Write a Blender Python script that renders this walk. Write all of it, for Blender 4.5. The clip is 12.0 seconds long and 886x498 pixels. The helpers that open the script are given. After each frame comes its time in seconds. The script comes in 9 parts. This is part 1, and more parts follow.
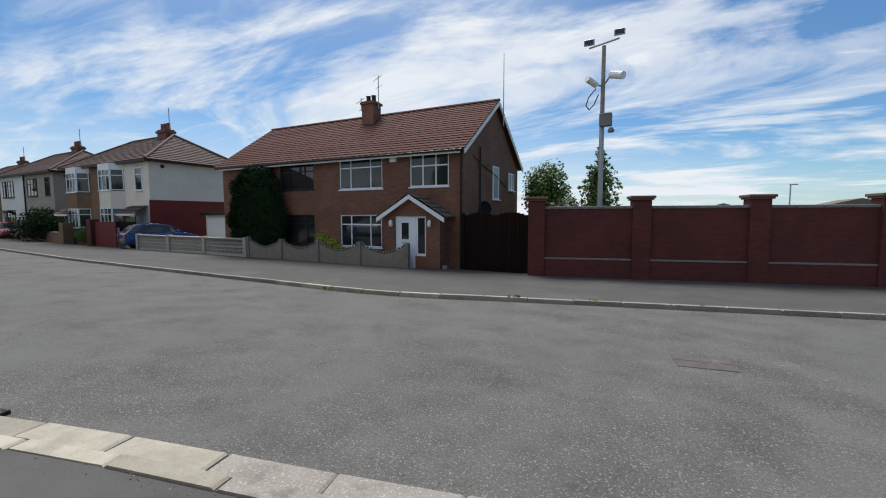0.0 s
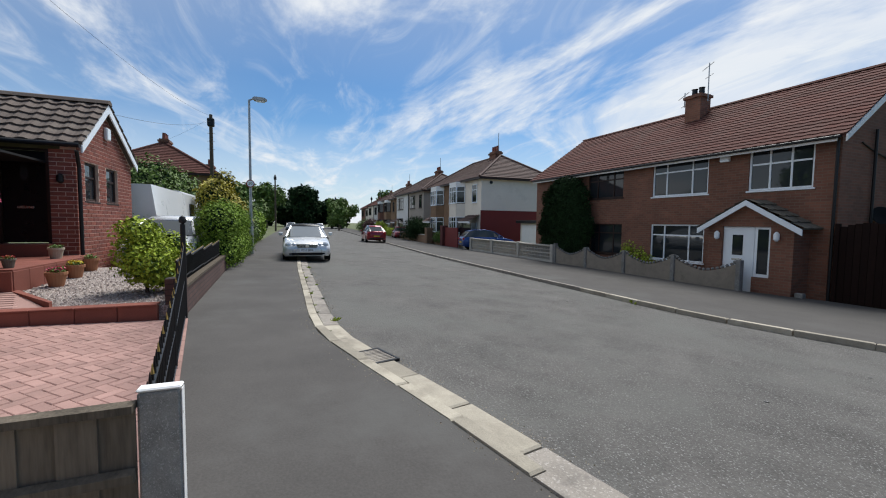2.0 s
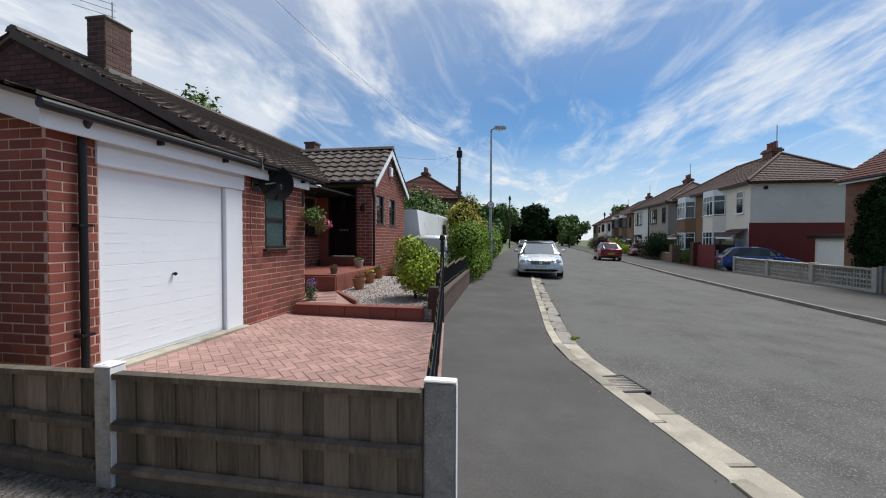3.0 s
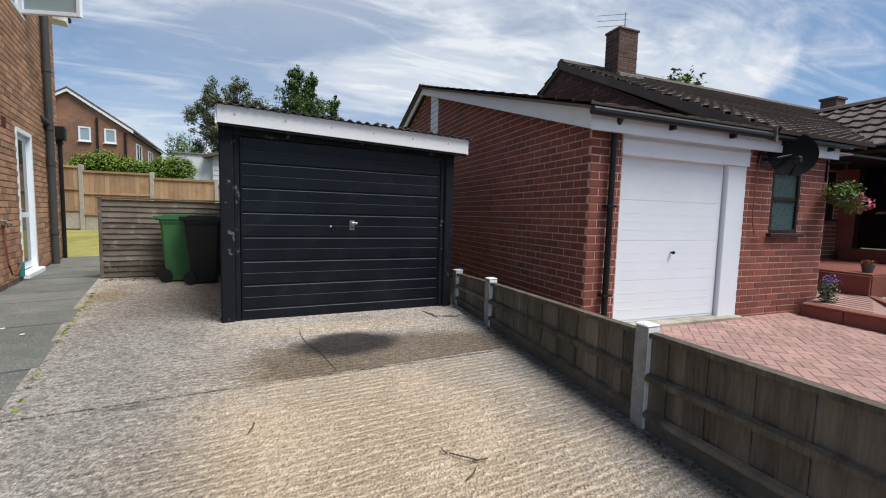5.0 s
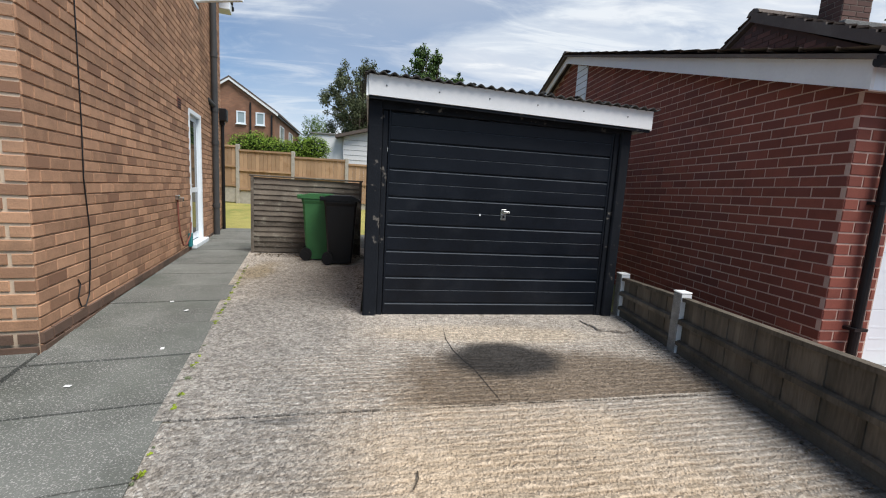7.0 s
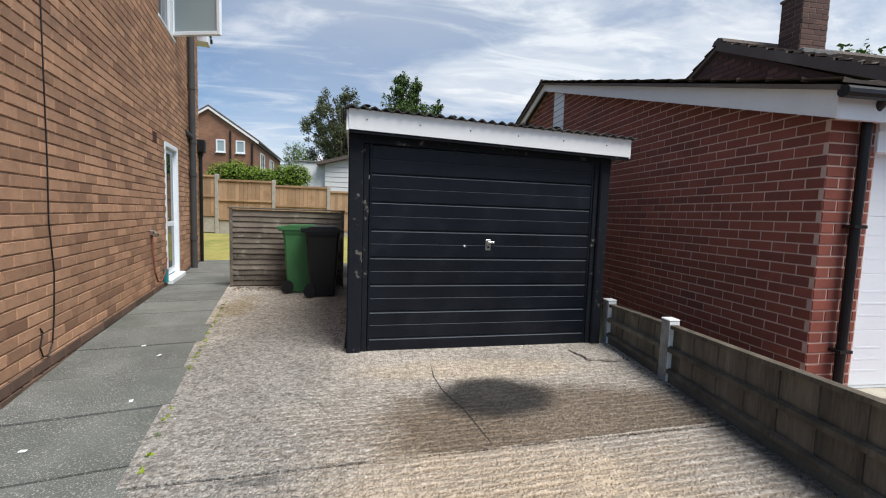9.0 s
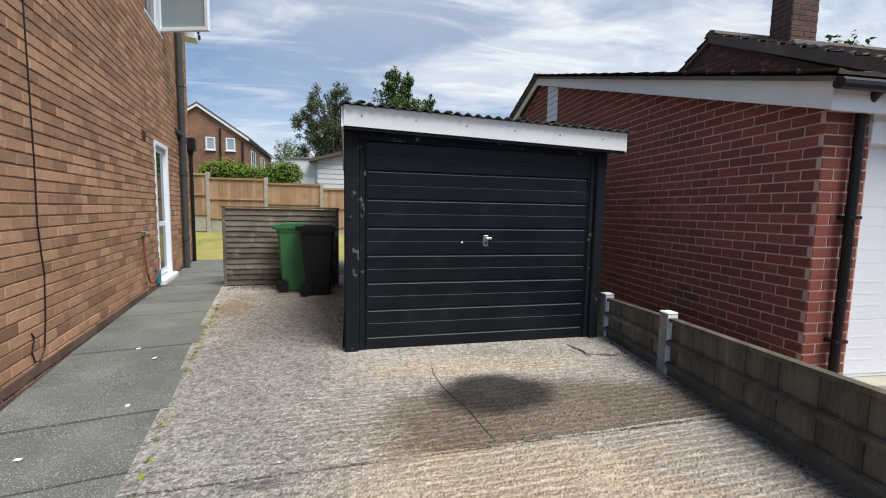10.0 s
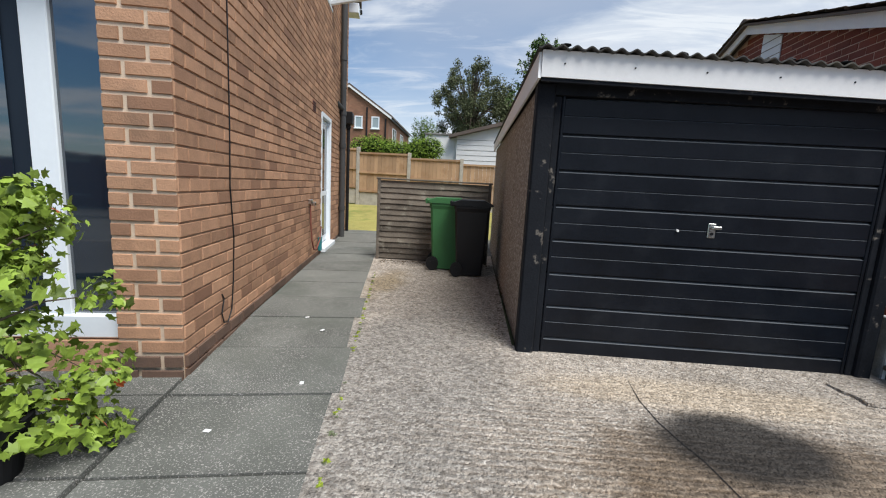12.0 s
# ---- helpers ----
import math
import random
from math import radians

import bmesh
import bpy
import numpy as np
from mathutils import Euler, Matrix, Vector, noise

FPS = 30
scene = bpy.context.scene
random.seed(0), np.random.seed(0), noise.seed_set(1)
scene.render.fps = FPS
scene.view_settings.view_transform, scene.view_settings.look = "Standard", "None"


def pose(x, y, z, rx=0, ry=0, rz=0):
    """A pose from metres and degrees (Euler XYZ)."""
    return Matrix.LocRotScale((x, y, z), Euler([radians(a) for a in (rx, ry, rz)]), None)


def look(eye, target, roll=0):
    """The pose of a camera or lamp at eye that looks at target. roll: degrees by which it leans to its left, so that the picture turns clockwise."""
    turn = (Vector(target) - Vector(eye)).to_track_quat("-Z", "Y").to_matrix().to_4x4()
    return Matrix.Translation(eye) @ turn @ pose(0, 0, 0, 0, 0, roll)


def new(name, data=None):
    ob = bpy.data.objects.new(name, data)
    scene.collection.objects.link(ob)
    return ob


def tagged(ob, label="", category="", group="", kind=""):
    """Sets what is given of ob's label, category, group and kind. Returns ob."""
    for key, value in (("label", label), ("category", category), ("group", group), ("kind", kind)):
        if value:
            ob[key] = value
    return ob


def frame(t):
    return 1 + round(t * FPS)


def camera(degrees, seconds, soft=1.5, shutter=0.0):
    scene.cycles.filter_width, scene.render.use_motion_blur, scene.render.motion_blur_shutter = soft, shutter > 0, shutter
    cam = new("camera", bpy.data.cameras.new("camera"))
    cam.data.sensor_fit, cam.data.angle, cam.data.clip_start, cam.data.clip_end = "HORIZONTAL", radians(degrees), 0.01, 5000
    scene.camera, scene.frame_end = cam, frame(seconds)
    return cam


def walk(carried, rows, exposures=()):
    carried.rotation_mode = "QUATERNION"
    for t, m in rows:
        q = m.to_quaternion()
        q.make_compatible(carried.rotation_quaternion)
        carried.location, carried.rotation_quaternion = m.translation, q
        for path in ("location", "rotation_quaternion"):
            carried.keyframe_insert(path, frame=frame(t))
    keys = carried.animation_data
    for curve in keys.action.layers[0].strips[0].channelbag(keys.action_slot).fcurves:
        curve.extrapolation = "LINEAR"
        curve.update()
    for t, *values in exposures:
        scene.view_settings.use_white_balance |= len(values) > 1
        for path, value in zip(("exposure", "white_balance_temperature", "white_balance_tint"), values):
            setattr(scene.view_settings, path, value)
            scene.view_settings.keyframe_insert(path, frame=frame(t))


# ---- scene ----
cam = camera(94.4, 12.0, soft=1.1)
PATH = [
    (0, (-0.111, 0.305, 1.232), (0.835, -1.45, 1.071), -0.1),
    (0.5, (-0.067, 0.283, 1.233), (1.216, -1.242, 1.062), 0.4),
    (1, (-0.05, 0.267, 1.232), (1.376, -1.124, 1.068), 0.9),
    (1.5, (-0.039, 0.266, 1.221), (1.573, -0.909, 1.07), 1.0),
    (2, (0.036, 0.366, 1.213), (1.896, -0.36, 1.089), 0.7),
    (2.4, (0.094, 0.461, 1.2), (2.075, 0.203, 1.111), 0.6),
    (2.5, (0.1, 0.477, 1.199), (2.094, 0.338, 1.12), 0.6),
    (2.7, (0.096, 0.49, 1.199), (2.093, 0.578, 1.135), 0.5),
    (4.3, (0.036, 0.527, 1.17), (1.608, 1.761, 1.089), 0.3),
    (4.5, (-0.007, 0.555, 1.162), (1.361, 2.01, 1.058), 0.7),
    (4.6, (-0.038, 0.58, 1.16), (1.205, 2.142, 1.053), 0.7),
    (4.9, (-0.134, 0.711, 1.16), (0.72, 2.514, 1.011), 1.4),
    (5, (-0.165, 0.757, 1.161), (0.553, 2.616, 0.999), 1.5),
    (5.5, (-0.302, 0.971, 1.145), (-0.144, 2.95, 0.904), 2.0),
    (6, (-0.326, 1.272, 1.157), (-0.363, 3.253, 0.884), 2.3),
    (6.5, (-0.46, 1.493, 1.191), (-0.387, 3.473, 0.915), 3.1),
    (7, (-0.481, 1.574, 1.208), (-0.253, 3.542, 0.934), 3.3),
    (7.2, (-0.46, 1.612, 1.209), (-0.189, 3.575, 0.938), 3.1),
    (9, (-0.479, 1.651, 1.297), (-0.179, 3.621, 1.132), 1.9),
    (9.5, (-0.5, 1.669, 1.298), (-0.173, 3.635, 1.135), 1.3),
    (10, (-0.512, 1.681, 1.307), (-0.181, 3.644, 1.12), 1.1),
    (10.5, (-0.54, 1.713, 1.288), (-0.266, 3.682, 1.066), 1.2),
    (11, (-0.615, 1.819, 1.234), (-0.467, 3.796, 0.97), 1.6),
    (11.5, (-0.689, 2.109, 1.22), (-0.714, 4.087, 0.924), 2.2),
    (12, (-0.994, 2.326, 1.24), (-1.241, 4.287, 0.936), 3.1),
]
walk(cam, [(t, look(eye, target, roll)) for t, eye, target, roll in PATH], [(0.0, 0.3), (2.7, 0.3), (4.5, 0.3), (6.0, 0.36), (12.0, 0.4)])

# ---- world, sun ----
SUN_TO = Vector((0.42, -0.42, 1.05)).normalized()
world = bpy.data.worlds.new("world")
scene.world = world
world.use_nodes = True
wn, wl = world.node_tree.nodes, world.node_tree.links
wn.clear()
w_out = wn.new("ShaderNodeOutputWorld")
w_bg = wn.new("ShaderNodeBackground")
w_bg.inputs["Strength"].default_value = 0.10
w_sky = wn.new("ShaderNodeTexSky")
w_sky.sky_type = "NISHITA"
w_sky.sun_disc = False
w_sky.sun_elevation = math.asin(SUN_TO.z)
w_sky.sun_rotation = math.atan2(SUN_TO.x, SUN_TO.y)
w_sky.air_density, w_sky.dust_density, w_sky.ozone_density = 1.0, 0.3, 3.0
w_tc = wn.new("ShaderNodeTexCoord")
w_sep = wn.new("ShaderNodeSeparateXYZ")
wl.new(w_tc.outputs["Generated"], w_sep.inputs[0])


def wmath(op, a, b=None, c=None):
    n = wn.new("ShaderNodeMath")
    n.operation = op
    for i, v in enumerate((a, b, c)):
        if v is None:
            continue
        if isinstance(v, (int, float)):
            n.inputs[i].default_value = v
        else:
            wl.new(v, n.inputs[i])
    return n.outputs[0]


# high thin cloud: noise on a flat layer, drawn out along the wind
w_up = wmath("ADD", wmath("MAXIMUM", w_sep.outputs[2], 0.0), 0.12)
w_u = wmath("DIVIDE", w_sep.outputs[0], w_up)
w_v = wmath("DIVIDE", w_sep.outputs[1], w_up)
w_comb = wn.new("ShaderNodeCombineXYZ")
wl.new(w_u, w_comb.inputs[0])
wl.new(w_v, w_comb.inputs[1])


def wcloud(scale, stretch, turn, detail, rough, dist, lo, hi, off=0.0):
    mp = wn.new("ShaderNodeMapping")
    mp.inputs["Rotation"].default_value = (0, 0, radians(turn))
    mp.inputs["Scale"].default_value = (1.0, stretch, 1.0)
    mp.inputs["Location"].default_value = (off, off * 0.7, 0.3)
    wl.new(w_comb.outputs[0], mp.inputs[0])
    nz = wn.new("ShaderNodeTexNoise")
    nz.inputs["Scale"].default_value = scale
    nz.inputs["Detail"].default_value = detail
    nz.inputs["Roughness"].default_value = rough
    nz.inputs["Distortion"].default_value = dist
    wl.new(mp.outputs[0], nz.inputs["Vector"])
    mr = wn.new("ShaderNodeMapRange")
    mr.interpolation_type = "SMOOTHSTEP"
    mr.inputs["From Min"].default_value = lo
    mr.inputs["From Max"].default_value = hi
    wl.new(nz.outputs[0], mr.inputs[0])
    return mr.outputs[0]


c_big = wcloud(0.55, 1.7, 25, 8, 0.6, 0.6, 0.47, 0.64, 3.1)
c_streak = wcloud(1.3, 3.2, 38, 9, 0.62, 0.9, 0.47, 0.80, 7.7)
c_shade = wcloud(0.8, 1.4, 60, 6, 0.6, 0.4, 0.36, 0.62, 1.7)
# thicker cover overhead
c_top = wmath("MULTIPLY", wmath("MINIMUM", wmath("MAXIMUM", wmath("MULTIPLY", wmath("SUBTRACT", w_sep.outputs[2], 0.30), 3.2), 0.0), 1.0), 0.38)
c_low = wmath("MULTIPLY", wmath("SUBTRACT", 1.0, wmath("MINIMUM", wmath("MULTIPLY", wmath("MAXIMUM", w_sep.outputs[2], 0.0), 4.5), 1.0)), 0.78)
w_north = wmath("MAXIMUM", w_sep.outputs[1], 0.0)
c_all = wmath("MAXIMUM", wmath("MINIMUM", wmath("ADD", wmath("ADD", wmath("MULTIPLY", c_big, wmath("SUBTRACT", 0.85, wmath("MULTIPLY", w_north, 0.45))), wmath("MULTIPLY", c_streak, 0.5)), wmath("ADD", wmath("SUBTRACT", c_low, wmath("MULTIPLY", wmath("MAXIMUM", wmath("ADD", wmath("MULTIPLY", w_sep.outputs[0], -1.0), wmath("MULTIPLY", w_sep.outputs[1], -0.25)), 0.0), 0.75)), wmath("ADD", c_top, wmath("MULTIPLY", w_north, 0.30)))), 0.97), 0.0)
w_mix = wn.new("ShaderNodeMix")
w_mix.data_type = "RGBA"
wl.new(c_all, w_mix.inputs["Factor"])
w_deep = wn.new("ShaderNodeMix")
w_deep.data_type = "RGBA"
w_deep.blend_type = "MULTIPLY"
w_deep.inputs["Factor"].default_value = 1.0
wl.new(w_sky.outputs[0], w_deep.inputs["A"])
w_deep.inputs["B"].default_value = (0.53, 0.74, 0.88, 1)
wl.new(w_deep.outputs["Result"], w_mix.inputs["A"])
w_tone = wn.new("ShaderNodeMix")
w_tone.data_type = "RGBA"
wl.new(c_shade, w_tone.inputs["Factor"])
w_tone.inputs["A"].default_value = (6.35, 6.8, 7.3, 1)
w_tone.inputs["B"].default_value = (7.0, 7.25, 7.55, 1)
wl.new(w_tone.outputs["Result"], w_mix.inputs["B"])
wl.new(w_mix.outputs["Result"], w_bg.inputs["Color"])
wl.new(w_bg.outputs[0], w_out.inputs[0])
sun = new("sun", bpy.data.lights.new("sun", "SUN"))
sun.data.energy = 3.6
sun.data.angle = radians(30)
sun.data.color = (1.0, 0.985, 0.955)
sun.matrix_world = look(SUN_TO * 60, (0, 0, 0))

# ---- materials ----
def material(name, base, rough=0.7, metal=0.0, vary=0.12, scale=3.0, fine=60.0, bump=0.15, bump_d=0.004, island=0.0, random_ob=0.0, stain=None, stain_scale=0.8, stain_lo=0.5, stain_hi=0.75, spec=0.3, coat=0.0, speck=None, alt=None, alt_lo=0.55, stretch=None):
    """Procedural surface: base colour, broad and fine variation, optional stain, fine relief."""
    m = bpy.data.materials.new(name)
    m.use_nodes = True
    n, l = m.node_tree.nodes, m.node_tree.links
    b = n["Principled BSDF"]
    b.inputs["Metallic"].default_value = metal
    b.inputs["Specular IOR Level"].default_value = spec
    b.inputs["Coat Weight"].default_value = coat
    tc = n.new("ShaderNodeTexCoord")
    geo = n.new("ShaderNodeNewGeometry")
    pos = geo.outputs["Position"]
    if stretch:
        sm = n.new("ShaderNodeVectorMath")
        sm.operation = "MULTIPLY"
        sm.inputs[1].default_value = stretch
        l.new(pos, sm.inputs[0])
        pos = sm.outputs[0]

    def noise_at(s, det=4, r=0.6):
        z = n.new("ShaderNodeTexNoise")
        z.inputs["Scale"].default_value = s
        z.inputs["Detail"].default_value = det
        z.inputs["Roughness"].default_value = r
        l.new(pos, z.inputs["Vector"])
        return z.outputs[0]

    def mth(op, a, c):
        q = n.new("ShaderNodeMath")
        q.operation = op
        for i, v in enumerate((a, c)):
            if isinstance(v, (int, float)):
                q.inputs[i].default_value = v
            else:
                l.new(v, q.inputs[i])
        return q.outputs[0]

    broad, grain = noise_at(scale, 5), noise_at(fine, 3)
    val = mth("ADD", mth("MULTIPLY", mth("SUBTRACT", broad, 0.5), vary * 3.2), mth("MULTIPLY", mth("SUBTRACT", grain, 0.5), vary * 2.2))
    if island:
        val = mth("ADD", val, mth("MULTIPLY", mth("SUBTRACT", geo.outputs["Random Per Island"], 0.5), island))
    if random_ob:
        oi = n.new("ShaderNodeObjectInfo")
        val = mth("ADD", val, mth("MULTIPLY", mth("SUBTRACT", oi.outputs["Random"], 0.5), random_ob))
    val = mth("ADD", val, 1.0)
    hsv = n.new("ShaderNodeHueSaturation")
    hsv.inputs["Color"].default_value = (*base, 1)
    l.new(val, hsv.inputs["Value"])
    col = hsv.outputs[0]
    if alt:
        oj = n.new("ShaderNodeObjectInfo")
        rnd_v = mth("FRACT", mth("ADD", mth("MULTIPLY", geo.outputs["Random Per Island"], 7.3), mth("MULTIPLY", oj.outputs["Random"], 5.9)), 0.0)
        ar = n.new("ShaderNodeMapRange")
        ar.inputs["From Min"].default_value, ar.inputs["From Max"].default_value = alt_lo, 1.0
        l.new(rnd_v, ar.inputs[0])
        mx = n.new("ShaderNodeMix")
        mx.data_type = "RGBA"
        l.new(ar.outputs[0], mx.inputs["Factor"])
        l.new(col, mx.inputs["A"])
        mx.inputs["B"].default_value = (*alt, 1)
        col = mx.outputs["Result"]
    if speck:
        sp = n.new("ShaderNodeMapRange")
        sp.inputs["From Min"].default_value, sp.inputs["From Max"].default_value = speck[2], speck[2] + 0.06
        l.new(noise_at(speck[1], 2, 0.5), sp.inputs[0])
        mx = n.new("ShaderNodeMix")
        mx.data_type = "RGBA"
        l.new(sp.outputs[0], mx.inputs["Factor"])
        l.new(col, mx.inputs["A"])
        mx.inputs["B"].default_value = (*speck[0], 1)
        col = mx.outputs["Result"]
    if stain:
        sr = n.new("ShaderNodeMapRange")
        sr.interpolation_type = "SMOOTHSTEP"
        sr.inputs["From Min"].default_value, sr.inputs["From Max"].default_value = stain_lo, stain_hi
        l.new(noise_at(stain_scale, 7, 0.65), sr.inputs[0])
        mx = n.new("ShaderNodeMix")
        mx.data_type = "RGBA"
        l.new(sr.outputs[0], mx.inputs["Factor"])
        l.new(col, mx.inputs["A"])
        mx.inputs["B"].default_value = (*stain, 1)
        col = mx.outputs["Result"]
    l.new(col, b.inputs["Base Color"])
    rr = n.new("ShaderNodeMapRange")
    rr.inputs["To Min"].default_value, rr.inputs["To Max"].default_value = max(0.02, rough - 0.1), min(1.0, rough + 0.1)
    l.new(broad, rr.inputs[0])
    l.new(rr.outputs[0], b.inputs["Roughness"])
    if bump:
        bp = n.new("ShaderNodeBump")
        bp.inputs["Strength"].default_value = bump
        bp.inputs["Distance"].default_value = bump_d
        l.new(mth("ADD", grain, mth("MULTIPLY", broad, 0.5)), bp.inputs["Height"])
        l.new(bp.outputs[0], b.inputs["Normal"])
    return m


def glass_material(name, tint=(0.02, 0.025, 0.03), rough=0.03, spec=0.5, coat=0.15):
    m = bpy.data.materials.new(name)
    m.use_nodes = True
    b = m.node_tree.nodes["Principled BSDF"]
    b.inputs["Base Color"].default_value = (*tint, 1)
    b.inputs["Roughness"].default_value = rough
    b.inputs["Specular IOR Level"].default_value = spec
    b.inputs["Coat Weight"].default_value = coat
    b.inputs["Coat Roughness"].default_value = 0.02
    return m


M_ASPHALT = material("asphalt", (0.099, 0.094, 0.087), 0.94, vary=0.44, scale=1.4, fine=40, bump=1.0, bump_d=0.014, stain=(0.125, 0.124, 0.114), stain_scale=0.45, stain_lo=0.42, stain_hi=0.72, speck=((0.24, 0.235, 0.225), 70, 0.60), spec=0.25)
M_PAVE = material("tarmac_pavement", (0.079, 0.074, 0.069), 0.93, spec=0.25, vary=0.26, scale=1.0, fine=60, bump=0.4, bump_d=0.004, stain=(0.098, 0.096, 0.09), stain_scale=0.5)
M_KERB = material("kerb_concrete", (0.37, 0.335, 0.27), 0.92, vary=0.2, scale=5, fine=80, bump=0.6, bump_d=0.006, random_ob=0.45, spec=0.2, stain=(0.23, 0.205, 0.165), stain_scale=2.0, stain_lo=0.42, stain_hi=0.75)
M_KERB_GREY = material("kerb_granite", (0.25, 0.225, 0.195), 0.9, spec=0.2, speck=((0.40, 0.37, 0.33), 60, 0.58), vary=0.35, scale=6, fine=70, bump=0.5, random_ob=0.3, stain=(0.12, 0.11, 0.1), stain_scale=3)
M_DRIVE = material("drive_concrete", (0.30, 0.275, 0.24), 0.9, vary=0.14, scale=1.6, fine=110, bump=0.6, bump_d=0.008, speck=((0.46, 0.43, 0.39), 70, 0.62))
M_SLAB = material("slab_concrete", (0.135, 0.137, 0.123), 0.92, spec=0.25, vary=0.42, scale=2.0, fine=120, bump=0.8, bump_d=0.006, random_ob=0.2, speck=((0.34, 0.325, 0.30), 115, 0.575), stain=(0.105, 0.112, 0.095), stain_scale=1.3, stain_lo=0.42, stain_hi=0.8)
M_GRASS = material("dry_grass", (0.36, 0.32, 0.10), 0.95, vary=0.25, scale=1.3, fine=50, bump=0.9, bump_d=0.03, stain=(0.20, 0.24, 0.06), stain_scale=1.6)
M_GROUND = material("far_ground", (0.10, 0.115, 0.05), 0.95, vary=0.25, scale=0.2, fine=8, bump=0.4, bump_d=0.05)
M_BRICK = material("house_brick", (0.46, 0.262, 0.16), 0.88, alt=(0.25, 0.135, 0.085), alt_lo=0.72, vary=0.2, scale=9, fine=90, bump=0.7, bump_d=0.005, island=0.42, random_ob=0.42, stain=(0.22, 0.135, 0.09), stain_scale=1.6, stain_lo=0.55, stain_hi=0.8)
M_BRICK_RED = material("red_brick", (0.255, 0.08, 0.056), 0.85, alt=(0.18, 0.06, 0.047), alt_lo=0.6, vary=0.14, scale=9, fine=90, bump=0.5, bump_d=0.004, island=0.3, random_ob=0.3, stain=(0.13, 0.045, 0.035), stain_scale=1.8, stain_lo=0.55, stain_hi=0.8)
M_MORTAR_RED = material("mortar_red", (0.56, 0.40, 0.33), 0.95, vary=0.2, scale=6, fine=120, bump=0.5)
M_BRICK_DARKB = material("plinth_brick", (0.15, 0.095, 0.07), 0.88, vary=0.2, scale=9, fine=90, bump=0.5, island=0.5, stain=(0.07, 0.055, 0.045), stain_scale=2)
M_MORTAR = material("mortar", (0.52, 0.44, 0.37), 0.95, vary=0.15, scale=6, fine=120, bump=0.5)
M_MORTAR_HOUSE = material("mortar_house", (0.34, 0.225, 0.15), 0.95, vary=0.15, scale=6, fine=120, bump=0.5)
M_MORTAR_DARK = material("mortar_dark", (0.22, 0.175, 0.14), 0.95, vary=0.15, scale=6, fine=120, bump=0.5)
M_MORTAR_PALE = material("mortar_pale", (0.62, 0.49, 0.37), 0.95, vary=0.12, scale=6, fine=120, bump=0.5)
M_BLACK = material("black_paint", (0.0045, 0.0066, 0.0110), 0.40, spec=0.27, vary=0.35, scale=3, fine=40, bump=0.2, stain=(0.016, 0.019, 0.024), stain_scale=2.2, stain_lo=0.48, stain_hi=0.8)
def ledge_highlight(mat, colour, lo, hi):
    """Paints the highlights of upward-facing ledges into the colour, in a pale dust tone."""
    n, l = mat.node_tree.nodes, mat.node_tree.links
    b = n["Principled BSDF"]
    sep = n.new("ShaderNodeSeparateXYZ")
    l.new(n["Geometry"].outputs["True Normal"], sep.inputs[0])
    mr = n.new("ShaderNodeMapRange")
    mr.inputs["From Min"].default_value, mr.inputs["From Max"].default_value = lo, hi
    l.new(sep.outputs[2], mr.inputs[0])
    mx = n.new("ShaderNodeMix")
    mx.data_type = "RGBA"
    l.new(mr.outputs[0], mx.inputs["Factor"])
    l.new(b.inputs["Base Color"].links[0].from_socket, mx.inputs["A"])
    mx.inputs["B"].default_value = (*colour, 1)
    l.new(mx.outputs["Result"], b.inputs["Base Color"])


ledge_highlight(M_BLACK, (0.10, 0.11, 0.12), 0.25, 0.7)
M_BLACK_WOOD = material("black_stained_wood", (0.012, 0.014, 0.018), 0.75, spec=0.14, vary=0.3, scale=6, fine=60, bump=0.6, stain=(0.19, 0.17, 0.145), stain_scale=9, stain_lo=0.59, stain_hi=0.70)
M_WHITE = material("white_upvc", (0.80, 0.845, 0.88), 0.35, vary=0.03, scale=2, fine=30, bump=0.03)
M_WHITE_PAINT = material("white_paint", (0.80, 0.80, 0.79), 0.55, vary=0.05, scale=3, fine=40, bump=0.15, stain=(0.55, 0.53, 0.48), stain_scale=2.4, stain_lo=0.62, stain_hi=0.85)
M_GLASS = glass_material("window_glass")
M_CARGLASS = glass_material("car_glass", (0.04, 0.047, 0.05), 0.08, 0.6, 0.0)
M_WOOD = material("weathered_fence_wood", (0.15, 0.125, 0.095), 0.88, stretch=(1, 1, 0.09), spec=0.2, vary=0.42, scale=9, fine=70, bump=0.7, random_ob=0.6, island=0.2, stain=(0.065, 0.058, 0.045), stain_scale=2.2, stain_lo=0.48, stain_hi=0.7)
M_CONC = material("concrete_post", (0.19, 0.185, 0.175), 0.92, speck=((0.42, 0.41, 0.39), 60, 0.62), vary=0.3, scale=6, fine=110, bump=0.5, stain=(0.16, 0.155, 0.13), stain_scale=3.5)
M_POST = material("fence_post_concrete", (0.27, 0.265, 0.245), 0.92, speck=((0.42, 0.41, 0.385), 150, 0.6), vary=0.4, scale=12, fine=160, bump=0.6, stain=(0.17, 0.165, 0.145), stain_scale=7)
M_CONC_DARK = material("gravel_board", (0.13, 0.115, 0.092), 0.92, spec=0.2, vary=0.35, scale=5, fine=110, bump=0.5, stain=(0.08, 0.08, 0.06), stain_scale=2)
M_PAVER = material("block_paving", (0.35, 0.215, 0.185), 0.88, vary=0.12, scale=4, fine=120, bump=0.4, random_ob=0.3, island=0.3, stain=(0.27, 0.17, 0.145), stain_scale=1.2)
M_TERRA = material("terracotta_tile", (0.21, 0.07, 0.05), 0.75, vary=0.12, scale=5, fine=80, bump=0.25, random_ob=0.2)
